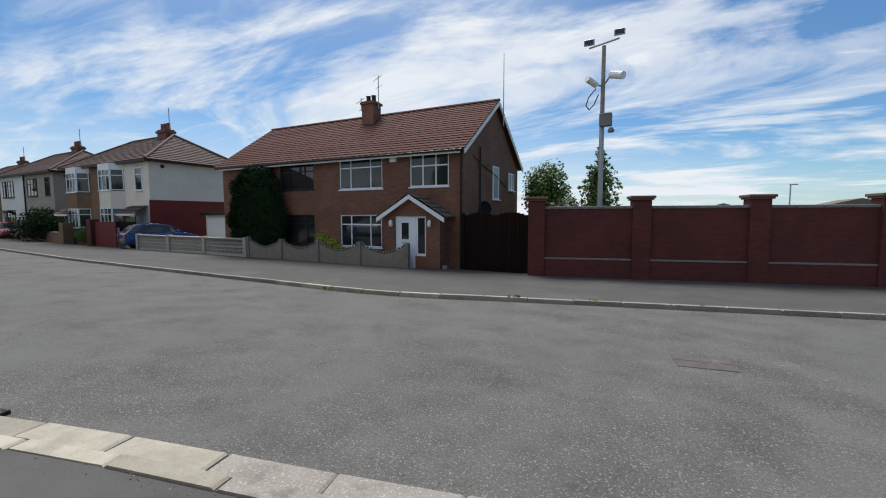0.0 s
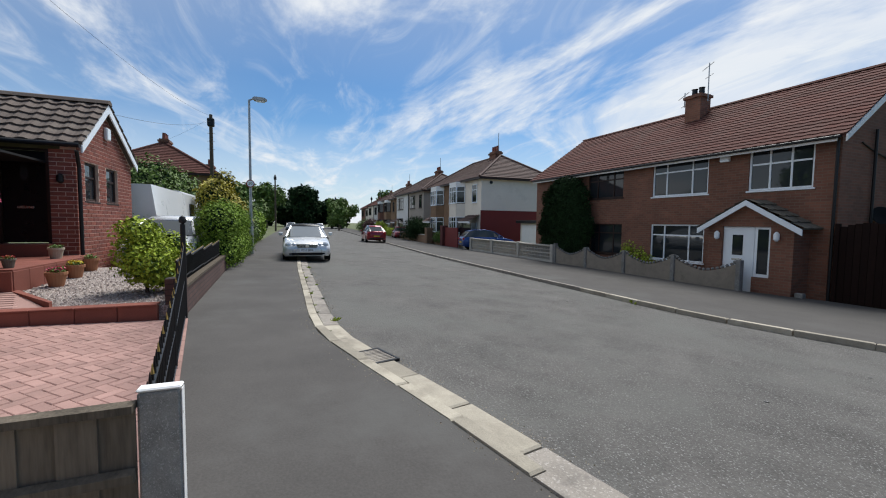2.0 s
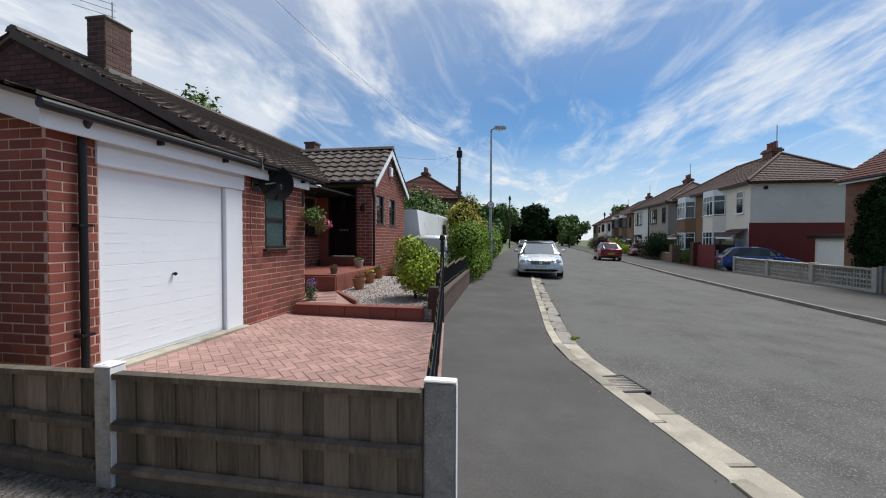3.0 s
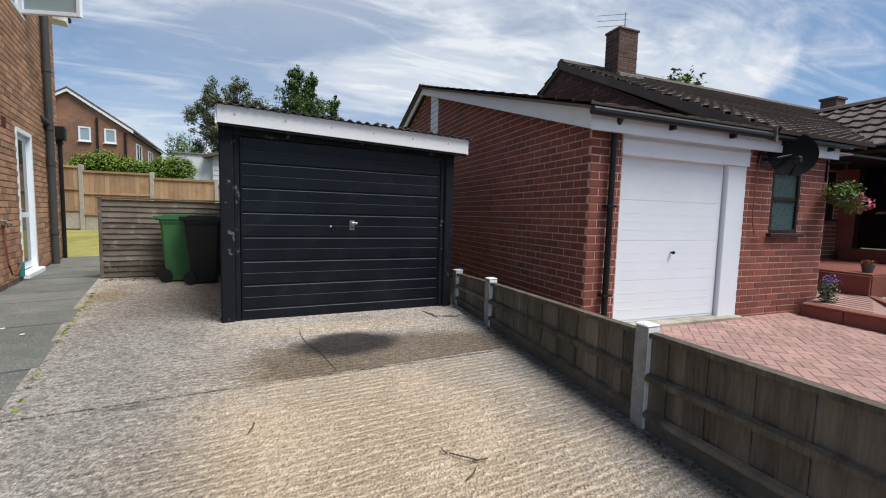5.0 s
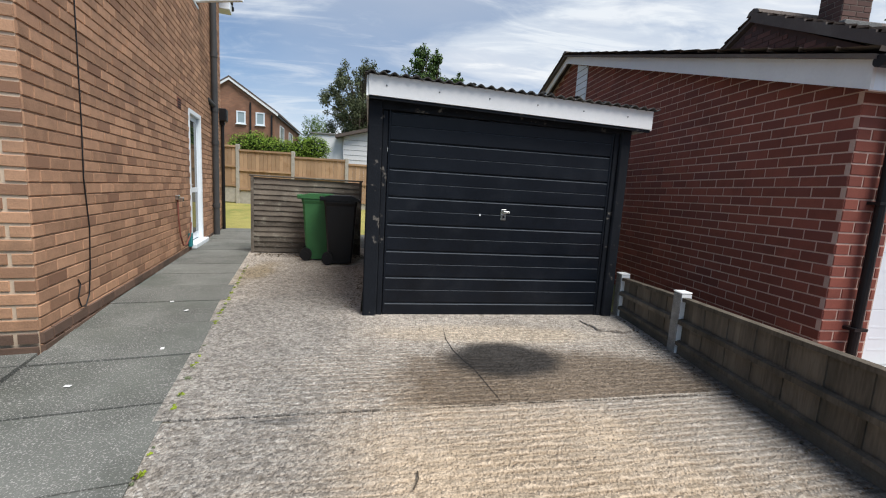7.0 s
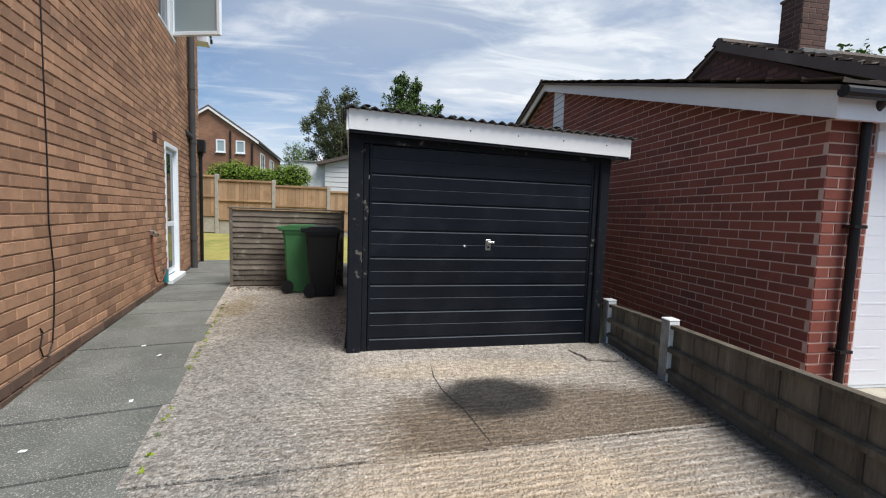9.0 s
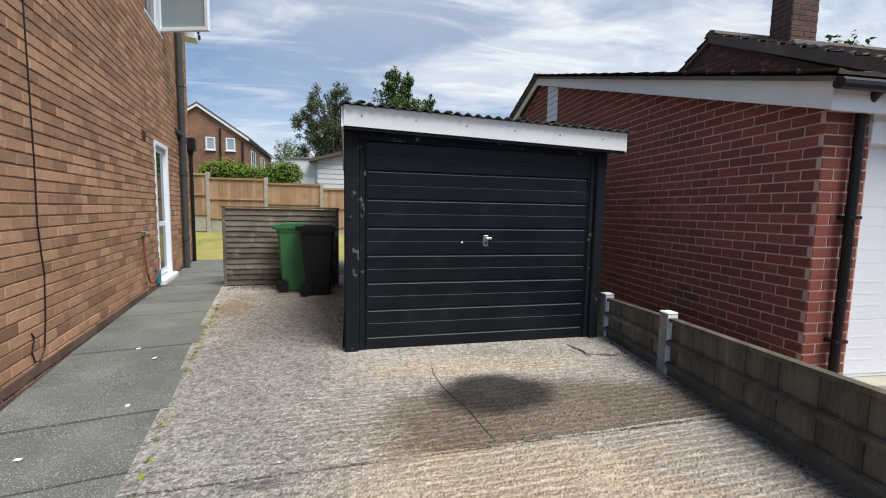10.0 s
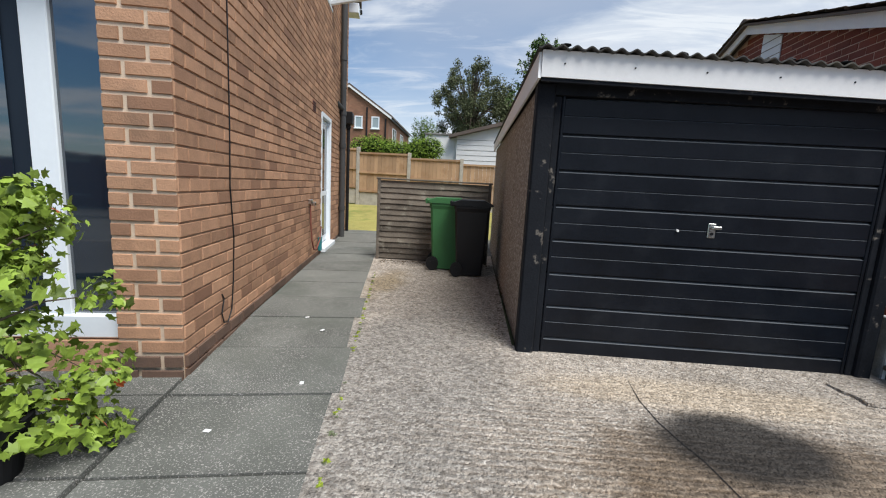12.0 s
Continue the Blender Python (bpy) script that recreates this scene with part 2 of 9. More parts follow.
M_TILE = material("roof_tile_brown", (0.125, 0.098, 0.083), 0.85, vary=0.2, scale=4, fine=70, bump=0.5, island=0.5, stain=(0.17, 0.145, 0.12), stain_scale=1.2)
M_TILE_RED = material("roof_tile_red", (0.105, 0.042, 0.033), 0.9, spec=0.2, vary=0.15, scale=2, fine=30, bump=0.4, island=0.4, stain=(0.11, 0.062, 0.05), stain_scale=0.6)
M_PVC_BLACK = material("black_plastic", (0.012, 0.012, 0.013), 0.38, vary=0.15, scale=5, fine=60, bump=0.05)
M_IRON = material("black_iron", (0.012, 0.012, 0.013), 0.45, vary=0.2, scale=8, fine=80, bump=0.1)
M_STEEL = material("galvanised_steel", (0.36, 0.38, 0.39), 0.45, metal=0.6, vary=0.1, scale=6, fine=60, bump=0.08)
M_CHROME = material("worn_chrome", (0.62, 0.62, 0.6), 0.28, metal=1.0, vary=0.1, scale=20, fine=80, bump=0.05)
M_GREEN = material("green_plastic", (0.05, 0.165, 0.06), 0.5, vary=0.1, scale=4, fine=60, bump=0.1)
M_LEAF = material("leaf", (0.10, 0.165, 0.028), 0.6, vary=0.2, scale=3, fine=20, bump=0.0, island=0.8, spec=0.35)
M_LEAF_HEDGE = material("leaf_hedge", (0.17, 0.26, 0.035), 0.7, vary=0.2, scale=3, fine=20, bump=0.0, island=0.7, spec=0.12)
M_LEAF_BRIGHT = material("leaf_bright", (0.27, 0.34, 0.035), 0.7, vary=0.2, scale=3, fine=20, bump=0.0, island=0.7, spec=0.15)
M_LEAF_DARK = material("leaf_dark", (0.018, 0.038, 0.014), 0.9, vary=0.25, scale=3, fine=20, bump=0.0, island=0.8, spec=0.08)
M_CONIFER = material("conifer_leaf", (0.07, 0.12, 0.026), 0.65, vary=0.2, scale=3, fine=20, bump=0.0, island=0.9, spec=0.3)
M_LEAF_GREY = material("leaf_grey_green", (0.15, 0.175, 0.095), 0.65, vary=0.2, scale=3, fine=20, bump=0.0, island=0.7, spec=0.3)
M_LEAF_GOLD = material("leaf_gold", (0.33, 0.28, 0.03), 0.6, vary=0.2, scale=3, fine=20, bump=0.0, island=0.6, spec=0.3)
M_LEAF_OLIVE = material("leaf_olive", (0.10, 0.115, 0.055), 0.7, vary=0.2, scale=3, fine=20, bump=0.0, island=0.8, spec=0.25)
M_BARK = material("bark", (0.09, 0.07, 0.05), 0.9, vary=0.25, scale=6, fine=60, bump=0.7)
M_RENDER = material("cream_render", (0.78, 0.71, 0.61), 0.9, vary=0.06, scale=1, fine=60, bump=0.3, stain=(0.66, 0.60, 0.51), stain_scale=0.7)
M_MAROON = material("maroon_paint", (0.17, 0.028, 0.025), 0.7, vary=0.1, scale=1.5, fine=50, bump=0.2)
M_PEBBLE = material("pebbledash", (0.30, 0.25, 0.205), 0.95, vary=0.5, scale=22, fine=60, bump=1.0, bump_d=0.03, speck=((0.55, 0.50, 0.43), 42, 0.54))
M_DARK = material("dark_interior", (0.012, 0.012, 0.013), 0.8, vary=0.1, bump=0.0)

# ---- building helpers ----
def gz(x, y):
    """Height of the ground: the plots rise gently from the street, the road falls away to its far side."""
    if y > 5.4:
        return 0.008 * (min(y, 14.0) - 5.4)
    if y > 1.0:
        return 0.045 * (y - 5.4)
    if y > -0.9:
        return -0.198 + 0.03 * (y - 1.0)
    return -0.255 + 0.0375 * (max(y, -12.9) + 0.9)


def mesh_of(name, bm, mat):
    bmesh.ops.recalc_face_normals(bm, faces=bm.faces)
    me = bpy.data.meshes.new(name)
    bm.to_mesh(me)
    bm.free()
    for x in (mat if isinstance(mat, (list, tuple)) else [mat]):
        me.materials.append(x)
    return me


def part(name, bm, mat, parent=None, label="", smooth=False, m=None):
    """One mesh object, as a thing or under one."""
    me = mesh_of(name, bm, mat)
    if smooth:
        me.shade_smooth()
    ob = new(name, me)
    if parent:
        ob.parent = parent
    if m:
        ob.matrix_basis = m
    if label:
        ob["label"] = label
    return ob


def raw(name, verts, faces, mat, parent=None, label="", smooth=False, kind=""):
    me = bpy.data.meshes.new(name)
    me.from_pydata(verts, [], faces)
    me.materials.append(mat)
    if smooth:
        me.shade_smooth()
    ob = new(name, me)
    if parent:
        ob.parent = parent
    return tagged(ob, label, kind=kind)


def thing(name, m, label, category, group="", kind=""):
    ob = new(name)
    ob.empty_display_size = 0.1
    ob.matrix_basis = m
    return tagged(ob, label, category, group, kind)


def bx(bm, x0, x1, y0, y1, z0, z1, bev=0.0, m=None):
    t = Matrix.Translation(((x0 + x1) / 2, (y0 + y1) / 2, (z0 + z1) / 2)) @ Matrix.Diagonal((abs(x1 - x0), abs(y1 - y0), abs(z1 - z0), 1))
    if m:
        t = m @ t
    g = bmesh.ops.create_cube(bm, size=1, matrix=t)
    if bev:
        es = list({e for v in g["verts"] for e in v.link_edges})
        bmesh.ops.bevel(bm, geom=es, offset=bev, segments=1, affect="EDGES", clamp_overlap=True)
    return bm


def box(x0, x1, y0, y1, z0, z1, bev=0.0, m=None):
    return bx(bmesh.new(), x0, x1, y0, y1, z0, z1, bev, m)


def cyl(bm, a, b, r0, r1=None, seg=12, caps=True):
    """A round bar from a to b."""
    a, b = Vector(a), Vector(b)
    d = b - a
    m = Matrix.Translation((a + b) / 2) @ d.to_track_quat("Z", "Y").to_matrix().to_4x4()
    bmesh.ops.create_cone(bm, cap_ends=caps, segments=seg, radius1=r0, radius2=r0 if r1 is None else r1, depth=d.length, matrix=m)
    return bm


def rod(a, b, r0, r1=None, seg=12):
    return cyl(bmesh.new(), a, b, r0, r1, seg)


def tube(points, r, seg=6):
    bm = bmesh.new()
    for a, b in zip(points, points[1:]):
        cyl(bm, a, b, r, r, seg)
    return bm


def prism(outline, axis, a, b):
    """Extrude a closed outline of 2D points along an axis: 'x' takes (y, z), 'y' takes (x, z), 'z' takes (x, y)."""
    bm = bmesh.new()

    def at(p, c):
        return {"x": (c, p[0], p[1]), "y": (p[0], c, p[1]), "z": (p[0], p[1], c)}[axis]

    lo, hi = [bm.verts.new(at(p, a)) for p in outline], [bm.verts.new(at(p, b)) for p in outline]
    n = len(outline)
    bm.faces.new(lo)
    bm.faces.new(hi[::-1])
    for i in range(n):
        bm.faces.new((lo[i], hi[i], hi[(i + 1) % n], lo[(i + 1) % n]))
    return bm


def lathe(profile, seg=20, at=(0, 0, 0)):
    """Turn (radius, z) pairs round a vertical axis."""
    bm = bmesh.new()
    rings = []
    for r, z in profile:
        rings.append([bm.verts.new((at[0] + r * math.cos(2 * math.pi * i / seg), at[1] + r * math.sin(2 * math.pi * i / seg), at[2] + z)) for i in range(seg)])
    for p, q in zip(rings, rings[1:]):
        for i in range(seg):
            bm.faces.new((p[i], p[(i + 1) % seg], q[(i + 1) % seg], q[i]))
    bm.faces.new(rings[0][::-1])
    bm.faces.new(rings[-1])
    return bm


def sheet(outline, fz, step, drop=0.0, lift=0.0):
    """A ground surface over a convex or simple outline, following fz."""
    bm = bmesh.new()
    bm.faces.new([bm.verts.new((x, y, 0)) for x, y in outline])
    xs, ys = [p[0] for p in outline], [p[1] for p in outline]
    for lo, hi, nrm in ((min(xs), max(xs), (1, 0, 0)), (min(ys), max(ys), (0, 1, 0))):
        c = math.floor(lo / step) * step + step
        while c < hi:
            bmesh.ops.bisect_plane(bm, geom=bm.verts[:] + bm.edges[:] + bm.faces[:], plane_co=[c * k for k in nrm], plane_no=nrm)
            c += step
    for c in (5.4, 1.0, -0.9, -12.9, 14.0):
        if min(ys) < c < max(ys):
            bmesh.ops.bisect_plane(bm, geom=bm.verts[:] + bm.edges[:] + bm.faces[:], plane_co=(0, c, 0), plane_no=(0, 1, 0))
    for v in bm.verts:
        v.co.z = fz(v.co.x, v.co.y) + lift
    if drop:
        r = bmesh.ops.extrude_face_region(bm, geom=bm.faces[:])
        for v in r["geom"]:
            if isinstance(v, bmesh.types.BMVert):
                v.co.z -= drop
    return bm


def frame_of(o, along, out):
    """A local frame: x runs along the wall, -y points out of it, z up."""
    a, n = Vector(along).normalized(), Vector(out).normalized()
    return Matrix(((a.x, -n.x, 0, o[0]), (a.y, -n.y, 0, o[1]), (0, 0, 1, o[2]), (0, 0, 0, 1)))


BRICK_MESH = {}


def brick_mesh(L, hgt, dep, mat):
    key = (round(L, 3), round(hgt, 3), mat.name)
    if key not in BRICK_MESH:
        b = 0.004
        v = [(0, 0, 0), (L, 0, 0), (L, 0, hgt), (0, 0, hgt), (b, -dep, b), (L - b, -dep, b), (L - b, -dep, hgt - b), (b, -dep, hgt - b)]
        f = [(4, 5, 6, 7), (0, 1, 5, 4), (1, 2, 6, 5), (2, 3, 7, 6), (3, 0, 4, 7)]
        me = bpy.data.meshes.new("brick")
        me.from_pydata(v, [], f)
        me.materials.append(mat)
        BRICK_MESH[key] = me
    return BRICK_MESH[key]


def bricks(parent, width, inside, mat, near=None, z0=0.0, z1=3.0, course=0.088, pitch=0.262, joint=0.012, dep=0.007, y=0.0, limit=300, seed=1):
    """Courses of bricks proud of a mortar wall lying in the parent's plane y = 0. inside(x, z) says where the wall is solid; near = (x0, x1, z0, z1) gets single bricks."""
    rnd = random.Random(seed)
    verts, faces, made = [], [], 0
    n = 0
    z = z0
    while z + course * 0.5 < z1:
        x = -(pitch * 0.5) if n % 2 else 0.0
        while x < width:
            a, b = max(x, 0.0), min(x + pitch - joint, width)
            # trim against openings
            steps = [a + (b - a) * k / 20 for k in range(21)]
            ok = [inside(min(max(s, a + 0.001), b - 0.001), z + course * 0.5) for s in steps]
            if not all(ok):
                run = [s for s, o in zip(steps, ok) if o]
                if len(run) < 2:
                    x += pitch
                    continue
                a, b = run[0], run[-1]
            L, hgt = b - a, course - joint
            if L > 0.03:
                d = dep + rnd.uniform(-0.0015, 0.0025)
                if near and made < limit and near[0] <= a <= near[1] and near[2] <= z <= near[3]:
                    ob = new("brick", brick_mesh(L, hgt, dep, mat))
                    ob.parent = parent
                    ob.location = (a, y + rnd.uniform(-0.0015, 0.002), z)
                    made += 1
                else:
                    i = len(verts)
                    bv = 0.004
                    verts += [(a, y, z), (b, y, z), (b, y, z + hgt), (a, y, z + hgt), (a + bv, y - d, z + bv), (b - bv, y - d, z + bv), (b - bv, y - d, z + hgt - bv), (a + bv, y - d, z + hgt - bv)]
                    faces += [(i + 4, i + 5, i + 6, i + 7), (i, i + 1, i + 5, i + 4), (i + 1, i + 2, i + 6, i + 5), (i + 2, i + 3, i + 7, i + 6), (i + 3, i, i + 4, i + 7)]
            x += pitch
        z += course
        n += 1
    if verts:
        raw("brickwork", verts, faces, mat, parent, kind="stuff")


def window(parent, x0, x1, z0, z1, y=0.0, cols=(0.5,), rows=(), mat=None, glass=None, sill=True, name="window", bar=0.055, depth=0.07, blinds=None, label=""):
    """A window in the parent's wall plane: frame, bars at the given shares of width and height, one pane each, a sill."""
    mat, glass = mat or M_WHITE, glass or M_GLASS
    bm = bmesh.new()
    for a, b, c, d in ((x0, x0 + bar, z0, z1), (x1 - bar, x1, z0, z1), (x0 + bar, x1 - bar, z0, z0 + bar), (x0 + bar, x1 - bar, z1 - bar, z1)):
        bx(bm, a, b, y - depth / 2, y + depth / 2, c, d, 0.006)
    xs = [x0 + bar] + [x0 + (x1 - x0) * c for c in cols] + [x1 - bar]
    zs = [z0 + bar] + [z0 + (z1 - z0) * r for r in rows] + [z1 - bar]
    hb = bar * 0.45
    for c in xs[1:-1]:
        bx(bm, c - hb, c + hb, y - depth * 0.4, y + depth * 0.4, z0 + bar, z1 - bar)
    for r in zs[1:-1]:
        for p, q in zip(xs, xs[1:]):
            bx(bm, p + hb * 0.98, q - hb * 0.98, y - depth * 0.38, y + depth * 0.38, r - hb, r + hb)
    w = part(name, bm, mat, parent, label)
    for p, q in zip(xs, xs[1:]):
        for r, s in zip(zs, zs[1:]):
            part("pane", box(p, q, y - 0.004, y + 0.004, r, s), glass, w)
    if blinds:
        bm = bmesh.new()
        c = z0 + bar + 0.03
        while c < z1 - bar:
            bx(bm, x0 + bar, x1 - bar, y + 0.05, y + 0.06, c, c + 0.035)
            c += 0.06
        part("blind", bm, blinds, w)
    if sill:
        part("window_sill", box(x0 - 0.05, x1 + 0.05, y - 0.1, y + depth / 2, z0 - 0.05, z0 - 0.002, 0.008), mat, w)
    return w


def wall_with_holes(width, height, thick, holes, z0=0.0, top=None):
    """A wall in the plane y = 0 to y = thick, with rectangular holes (x0, x1, z0, z1) through it; top: outline points above height."""
    bm = bmesh.new()
    xs = sorted({0.0, width, *[h[0] for h in holes], *[h[1] for h in holes]})
    zs = sorted({z0, height, *[h[2] for h in holes], *[h[3] for h in holes]})
    for a, b in zip(xs, xs[1:]):
        run = None
        for c, d in zip(zs, zs[1:]):
            mx, mz = (a + b) / 2, (c + d) / 2
            hole = any(h[0] < mx < h[1] and h[2] < mz < h[3] for h in holes)
            if hole:
                if run:
                    bx(bm, a, b, 0, thick, run[0], run[1])
                run = None
            else:
                run = (run[0], d) if run else (c, d)
        if run:
            bx(bm, a, b, 0, thick, run[0], run[1])
    if top:
        pr = prism(top, "y", 0, thick)
        me = bpy.data.meshes.new("tmp")
        pr.to_mesh(me)
        pr.free()
        bm.from_mesh(me)
        bpy.data.meshes.remove(me)
    bmesh.ops.remove_doubles(bm, verts=bm.verts, dist=0.0002)
    return bm


def tiled_slope(name, parent, a, b, c, d, mat, course=0.3, roll=0.28, amp=0.03, thick=0.05, label="", clip=None):
    """Interlocking roof tiles on the slope a (eave left), b (eave right), c (ridge right), d (ridge left): stepped courses with a rolled profile."""
    a, b, c, d = (Vector(p) for p in (a, b, c, d))
    nrm = (b - a).cross(d - a).normalized()
    if nrm.z < 0:
        nrm = -nrm
    rise = max((d - a).length, (c - b).length)
    n = max(2, round(rise / course))
    verts, faces = [], []
    base = (b - a).normalized()
    for i in range(n):
        t0, t1 = i / n, min(1.0, (i + 1.08) / n)
        l0, r0, l1, r1 = a.lerp(d, t0), b.lerp(c, t0), a.lerp(d, t1), b.lerp(c, t1)
        s0, s1 = (l0 - a).dot(base), (r0 - a).dot(base)
        m = max(2, int((r0 - l0).length / roll * 4))
        k0 = len(verts)
        for j in range(m + 1):
            u = j / m
            p, q = l0.lerp(r0, u), l1.lerp(r1, u)
            ph = (p - a).dot(base) / roll * 2 * math.pi
            ph2 = (q - a).dot(base) / roll * 2 * math.pi
            w0, w1 = amp * (0.5 + 0.5 * math.cos(ph)) ** 2, amp * (0.5 + 0.5 * math.cos(ph2)) ** 2
            verts += [tuple(p + nrm * (thick + w0)), tuple(q + nrm * (0.008 + w1)), tuple(p + nrm * 0.0)]
        for j in range(m):
            o = k0 + j * 3
            faces += [(o, o + 3, o + 4, o + 1), (o + 2, o + 5, o + 3, o)]
    return raw(name, verts, faces, mat, parent, label, kind="stuff")


def leaf_cloud(name, blobs, count, size, mat, parent=None, seed=1, label="", shell=0.55, droop=0.0, lobes=False, smooth=False):
    """A crown of many small leaves scattered through uneven lumps. blobs: (x, y, z, rx, ry, rz)."""
    rng = np.random.default_rng(seed)
    vol = np.array([b[3] * b[4] * b[5] for b in blobs]) ** 0.75
    pick = rng.choice(len(blobs), count, p=vol / vol.sum())
    B = np.array(blobs)[pick]
    d = rng.normal(size=(count, 3))
    d /= np.linalg.norm(d, axis=1)[:, None]
    rr = (shell + (1 - shell) * rng.random(count)) ** 0.8
    rr *= 1 + 0.10 * np.sin(d[:, 0] * 7 + pick) * np.cos(d[:, 2] * 6 + pick * 2) + rng.normal(size=count) * 0.05
    pos = B[:, :3] + d * B[:, 3:] * rr[:, None]
    nrm = d + rng.normal(size=(count, 3)) * 0.6
    nrm[:, 2] += 0.35
    nrm /= np.linalg.norm(nrm, axis=1)[:, None]
    tan = np.cross(nrm, rng.normal(size=(count, 3)))
    tan /= np.linalg.norm(tan, axis=1)[:, None] + 1e-9
    tan[:, 2] -= droop
    bit = np.cross(nrm, tan)
    s = size * (0.6 + 0.8 * rng.random(count))[:, None]
    if lobes:
        pts = [(0, 0, 0), (0.55, 0.18, 0.05), (0.42, 0.5, 0.02), (0.75, 0.75, -0.06), (0.22, 0.8, 0.04), (0, 1.15, -0.05), (-0.22, 0.8, 0.04), (-0.75, 0.75, -0.06), (-0.42, 0.5, 0.02), (-0.55, 0.18, 0.05)]
    else:
        pts = [(0, 0, 0), (0.38, 0.45, 0.06), (0, 1.1, -0.08), (-0.38, 0.45, 0.06)]
    k = len(pts)
    allv = np.empty((count, k, 3))
    for i, (u, v, w) in enumerate(pts):
        allv[:, i] = pos + s * (bit * u + tan * v + nrm * w)
    idx = np.arange(count) * k
    if lobes:
        faces = [(i, i + 1, i + 2, i + 3, i + 4, i + 5, i + 6, i + 7, i + 8, i + 9) for i in idx.tolist()]
    else:
        faces = [(i, i + 1, i + 2, i + 3) for i in idx.tolist()]
    return raw(name, allv.reshape(-1, 3).tolist(), faces, mat, parent, label)


def limbs(base, top, r, blobs, seed=1):
    """A tapered trunk with limbs that reach towards the lumps of the crown."""
    rnd = random.Random(seed)
    bm = bmesh.new()
    b, t = Vector(base), Vector(top)
    prev, steps = b, 5
    for i in range(1, steps + 1):
        p = b.lerp(t, i / steps) + Vector((rnd.uniform(-1, 1), rnd.uniform(-1, 1), 0)) * r * 0.5
        cyl(bm, prev, p, r * (1 - 0.7 * (i - 1) / steps), r * (1 - 0.7 * i / steps), 9)
        prev = p
    for q in blobs:
        st = b.lerp(t, rnd.uniform(0.45, 0.9))
        e = Vector(q[:3])
        mid = st.lerp(e, 0.5) + Vector((0, 0, 0.1 * (e - st).length))
        cyl(bm, st, mid, r * 0.35, r * 0.22, 6)
        cyl(bm, mid, e, r * 0.22, r * 0.06, 6)
    return bm


def tree(name, base, height, spread, mat, label, seed=1, lumps=9, count=5000, leaf=0.16, low=0.35, category="tree", slim=1.0):
    rnd = random.Random(seed)
    x, y, z = base
    blobs = []
    for i in range(lumps):
        a = i * 2.4 + rnd.random()
        f = rnd.uniform(0.1, 0.75)
        zz = low + (1 - low) * rnd.uniform(0.15, 0.82)
        k = (1.15 - abs(zz - 0.6)) * rnd.uniform(0.22, 0.4)
        blobs.append((math.cos(a) * spread * f, math.sin(a) * spread * f * slim, height * zz, spread * k, spread * k, height * 0.2 * rnd.uniform(0.7, 1.1)))
    blobs.append((0, 0, height * 0.85, spread * 0.35, spread * 0.35, height * 0.15))
    t = thing(name, pose(x, y, z), label, category)
    part("trunk", limbs((0, 0, -0.35), (0, 0, height * 0.75), spread * 0.06 + 0.04, blobs, seed), M_BARK, t)
    leaf_cloud("crown", blobs, count, leaf, mat, t, seed, shell=0.35)
    return t


def conifer(name, base, height, radius, mat, label, seed=1, count=9000, leaf=0.1, group="", low=0.12):
    """A pointed conifer: whorls of feathery boughs that rise a little at their tips."""
    rnd = random.Random(seed)
    t = thing(name, pose(*base), label, "tree", group)
    blobs, ends = [], []
    levels = 15
    for i in range(levels):
        f = low + (1 - low) * i / (levels - 1)
        r = radius * (1.05 - f) ** 0.62
        for k in range(5 if i < levels - 3 else 3):
            a = i * 1.1 + k * 2 * math.pi / 5 + rnd.uniform(-0.3, 0.3)
            rr_ = r * rnd.uniform(0.75, 1.15)
            for q in (0.3, 0.62, 0.95):
                w = radius * 0.17 * (1.25 - 0.75 * q) * (1.25 - 0.6 * f)
                blobs.append((math.cos(a) * rr_ * q, math.sin(a) * rr_ * q, height * f * 0.95 + rr_ * 0.18 * q * q, w, w, w * 1.25))
            ends.append(blobs[-1])
    blobs += [(0, 0, height * z, radius * 0.06, radius * 0.06, height * 0.035) for z in (0.91, 0.945, 0.975, 1.0)]
    part("trunk", limbs((0, 0, -0.35), (0, 0, height * 0.93), radius * 0.06, ends[::2], seed), M_BARK, t)
    leaf_cloud("crown", blobs, count, leaf, mat, t, seed, shell=0.1)
    return t


def line_at(pts, x):
    """y on a polyline of (x, y), x rising."""
    if x <= pts[0][0]:
        return pts[0][1]
    for (a, b), (c, d) in zip(pts, pts[1:]):
        if x <= c:
            return b + (d - b) * (x - a) / (c - a)
    return pts[-1][1]


def arc_points(pts, step):
    """Points every step metres along a polyline."""
    out, left = [Vector((*pts[0], 0))], step
    for p, q in zip(pts, pts[1:]):
        p, q = Vector((*p, 0)), Vector((*q, 0))
        L, done = (q - p).length, 0.0
        while L - done >= left:
            done += left
            out.append(p.lerp(q, done / L))
            left = step
        left -= L - done
    return out

# ---- ground, road, pavements, kerbs ----
NEAR_BACK = [(-40, -6.0), (-8, -3.5), (-3, -2.2), (0.5, -1.34), (1.57, -1.065), (1.9, -0.985), (2.6, -0.825), (3.36, -0.62), (3.97, -0.445), (4.6, -0.27), (5.1, -0.14), (5.6, -0.045), (6.4, 0.005), (7.25, 0.01), (13.0, -0.03), (40, -0.7), (160, -4.0)]
NEAR_FRONT = [(x + (0.03 if x < 5 else 0.0), y - 0.36) for x, y in NEAR_BACK]
FAR_KERB = [(-40, -20.5), (-3.6, -9.8), (-0.6, -8.9), (3.1, -7.75), (4.6, -7.2), (6.2, -6.98), (13.8, -7.02), (20.4, -7.1), (38, -8.2), (80, -11.0), (160, -17.0)]
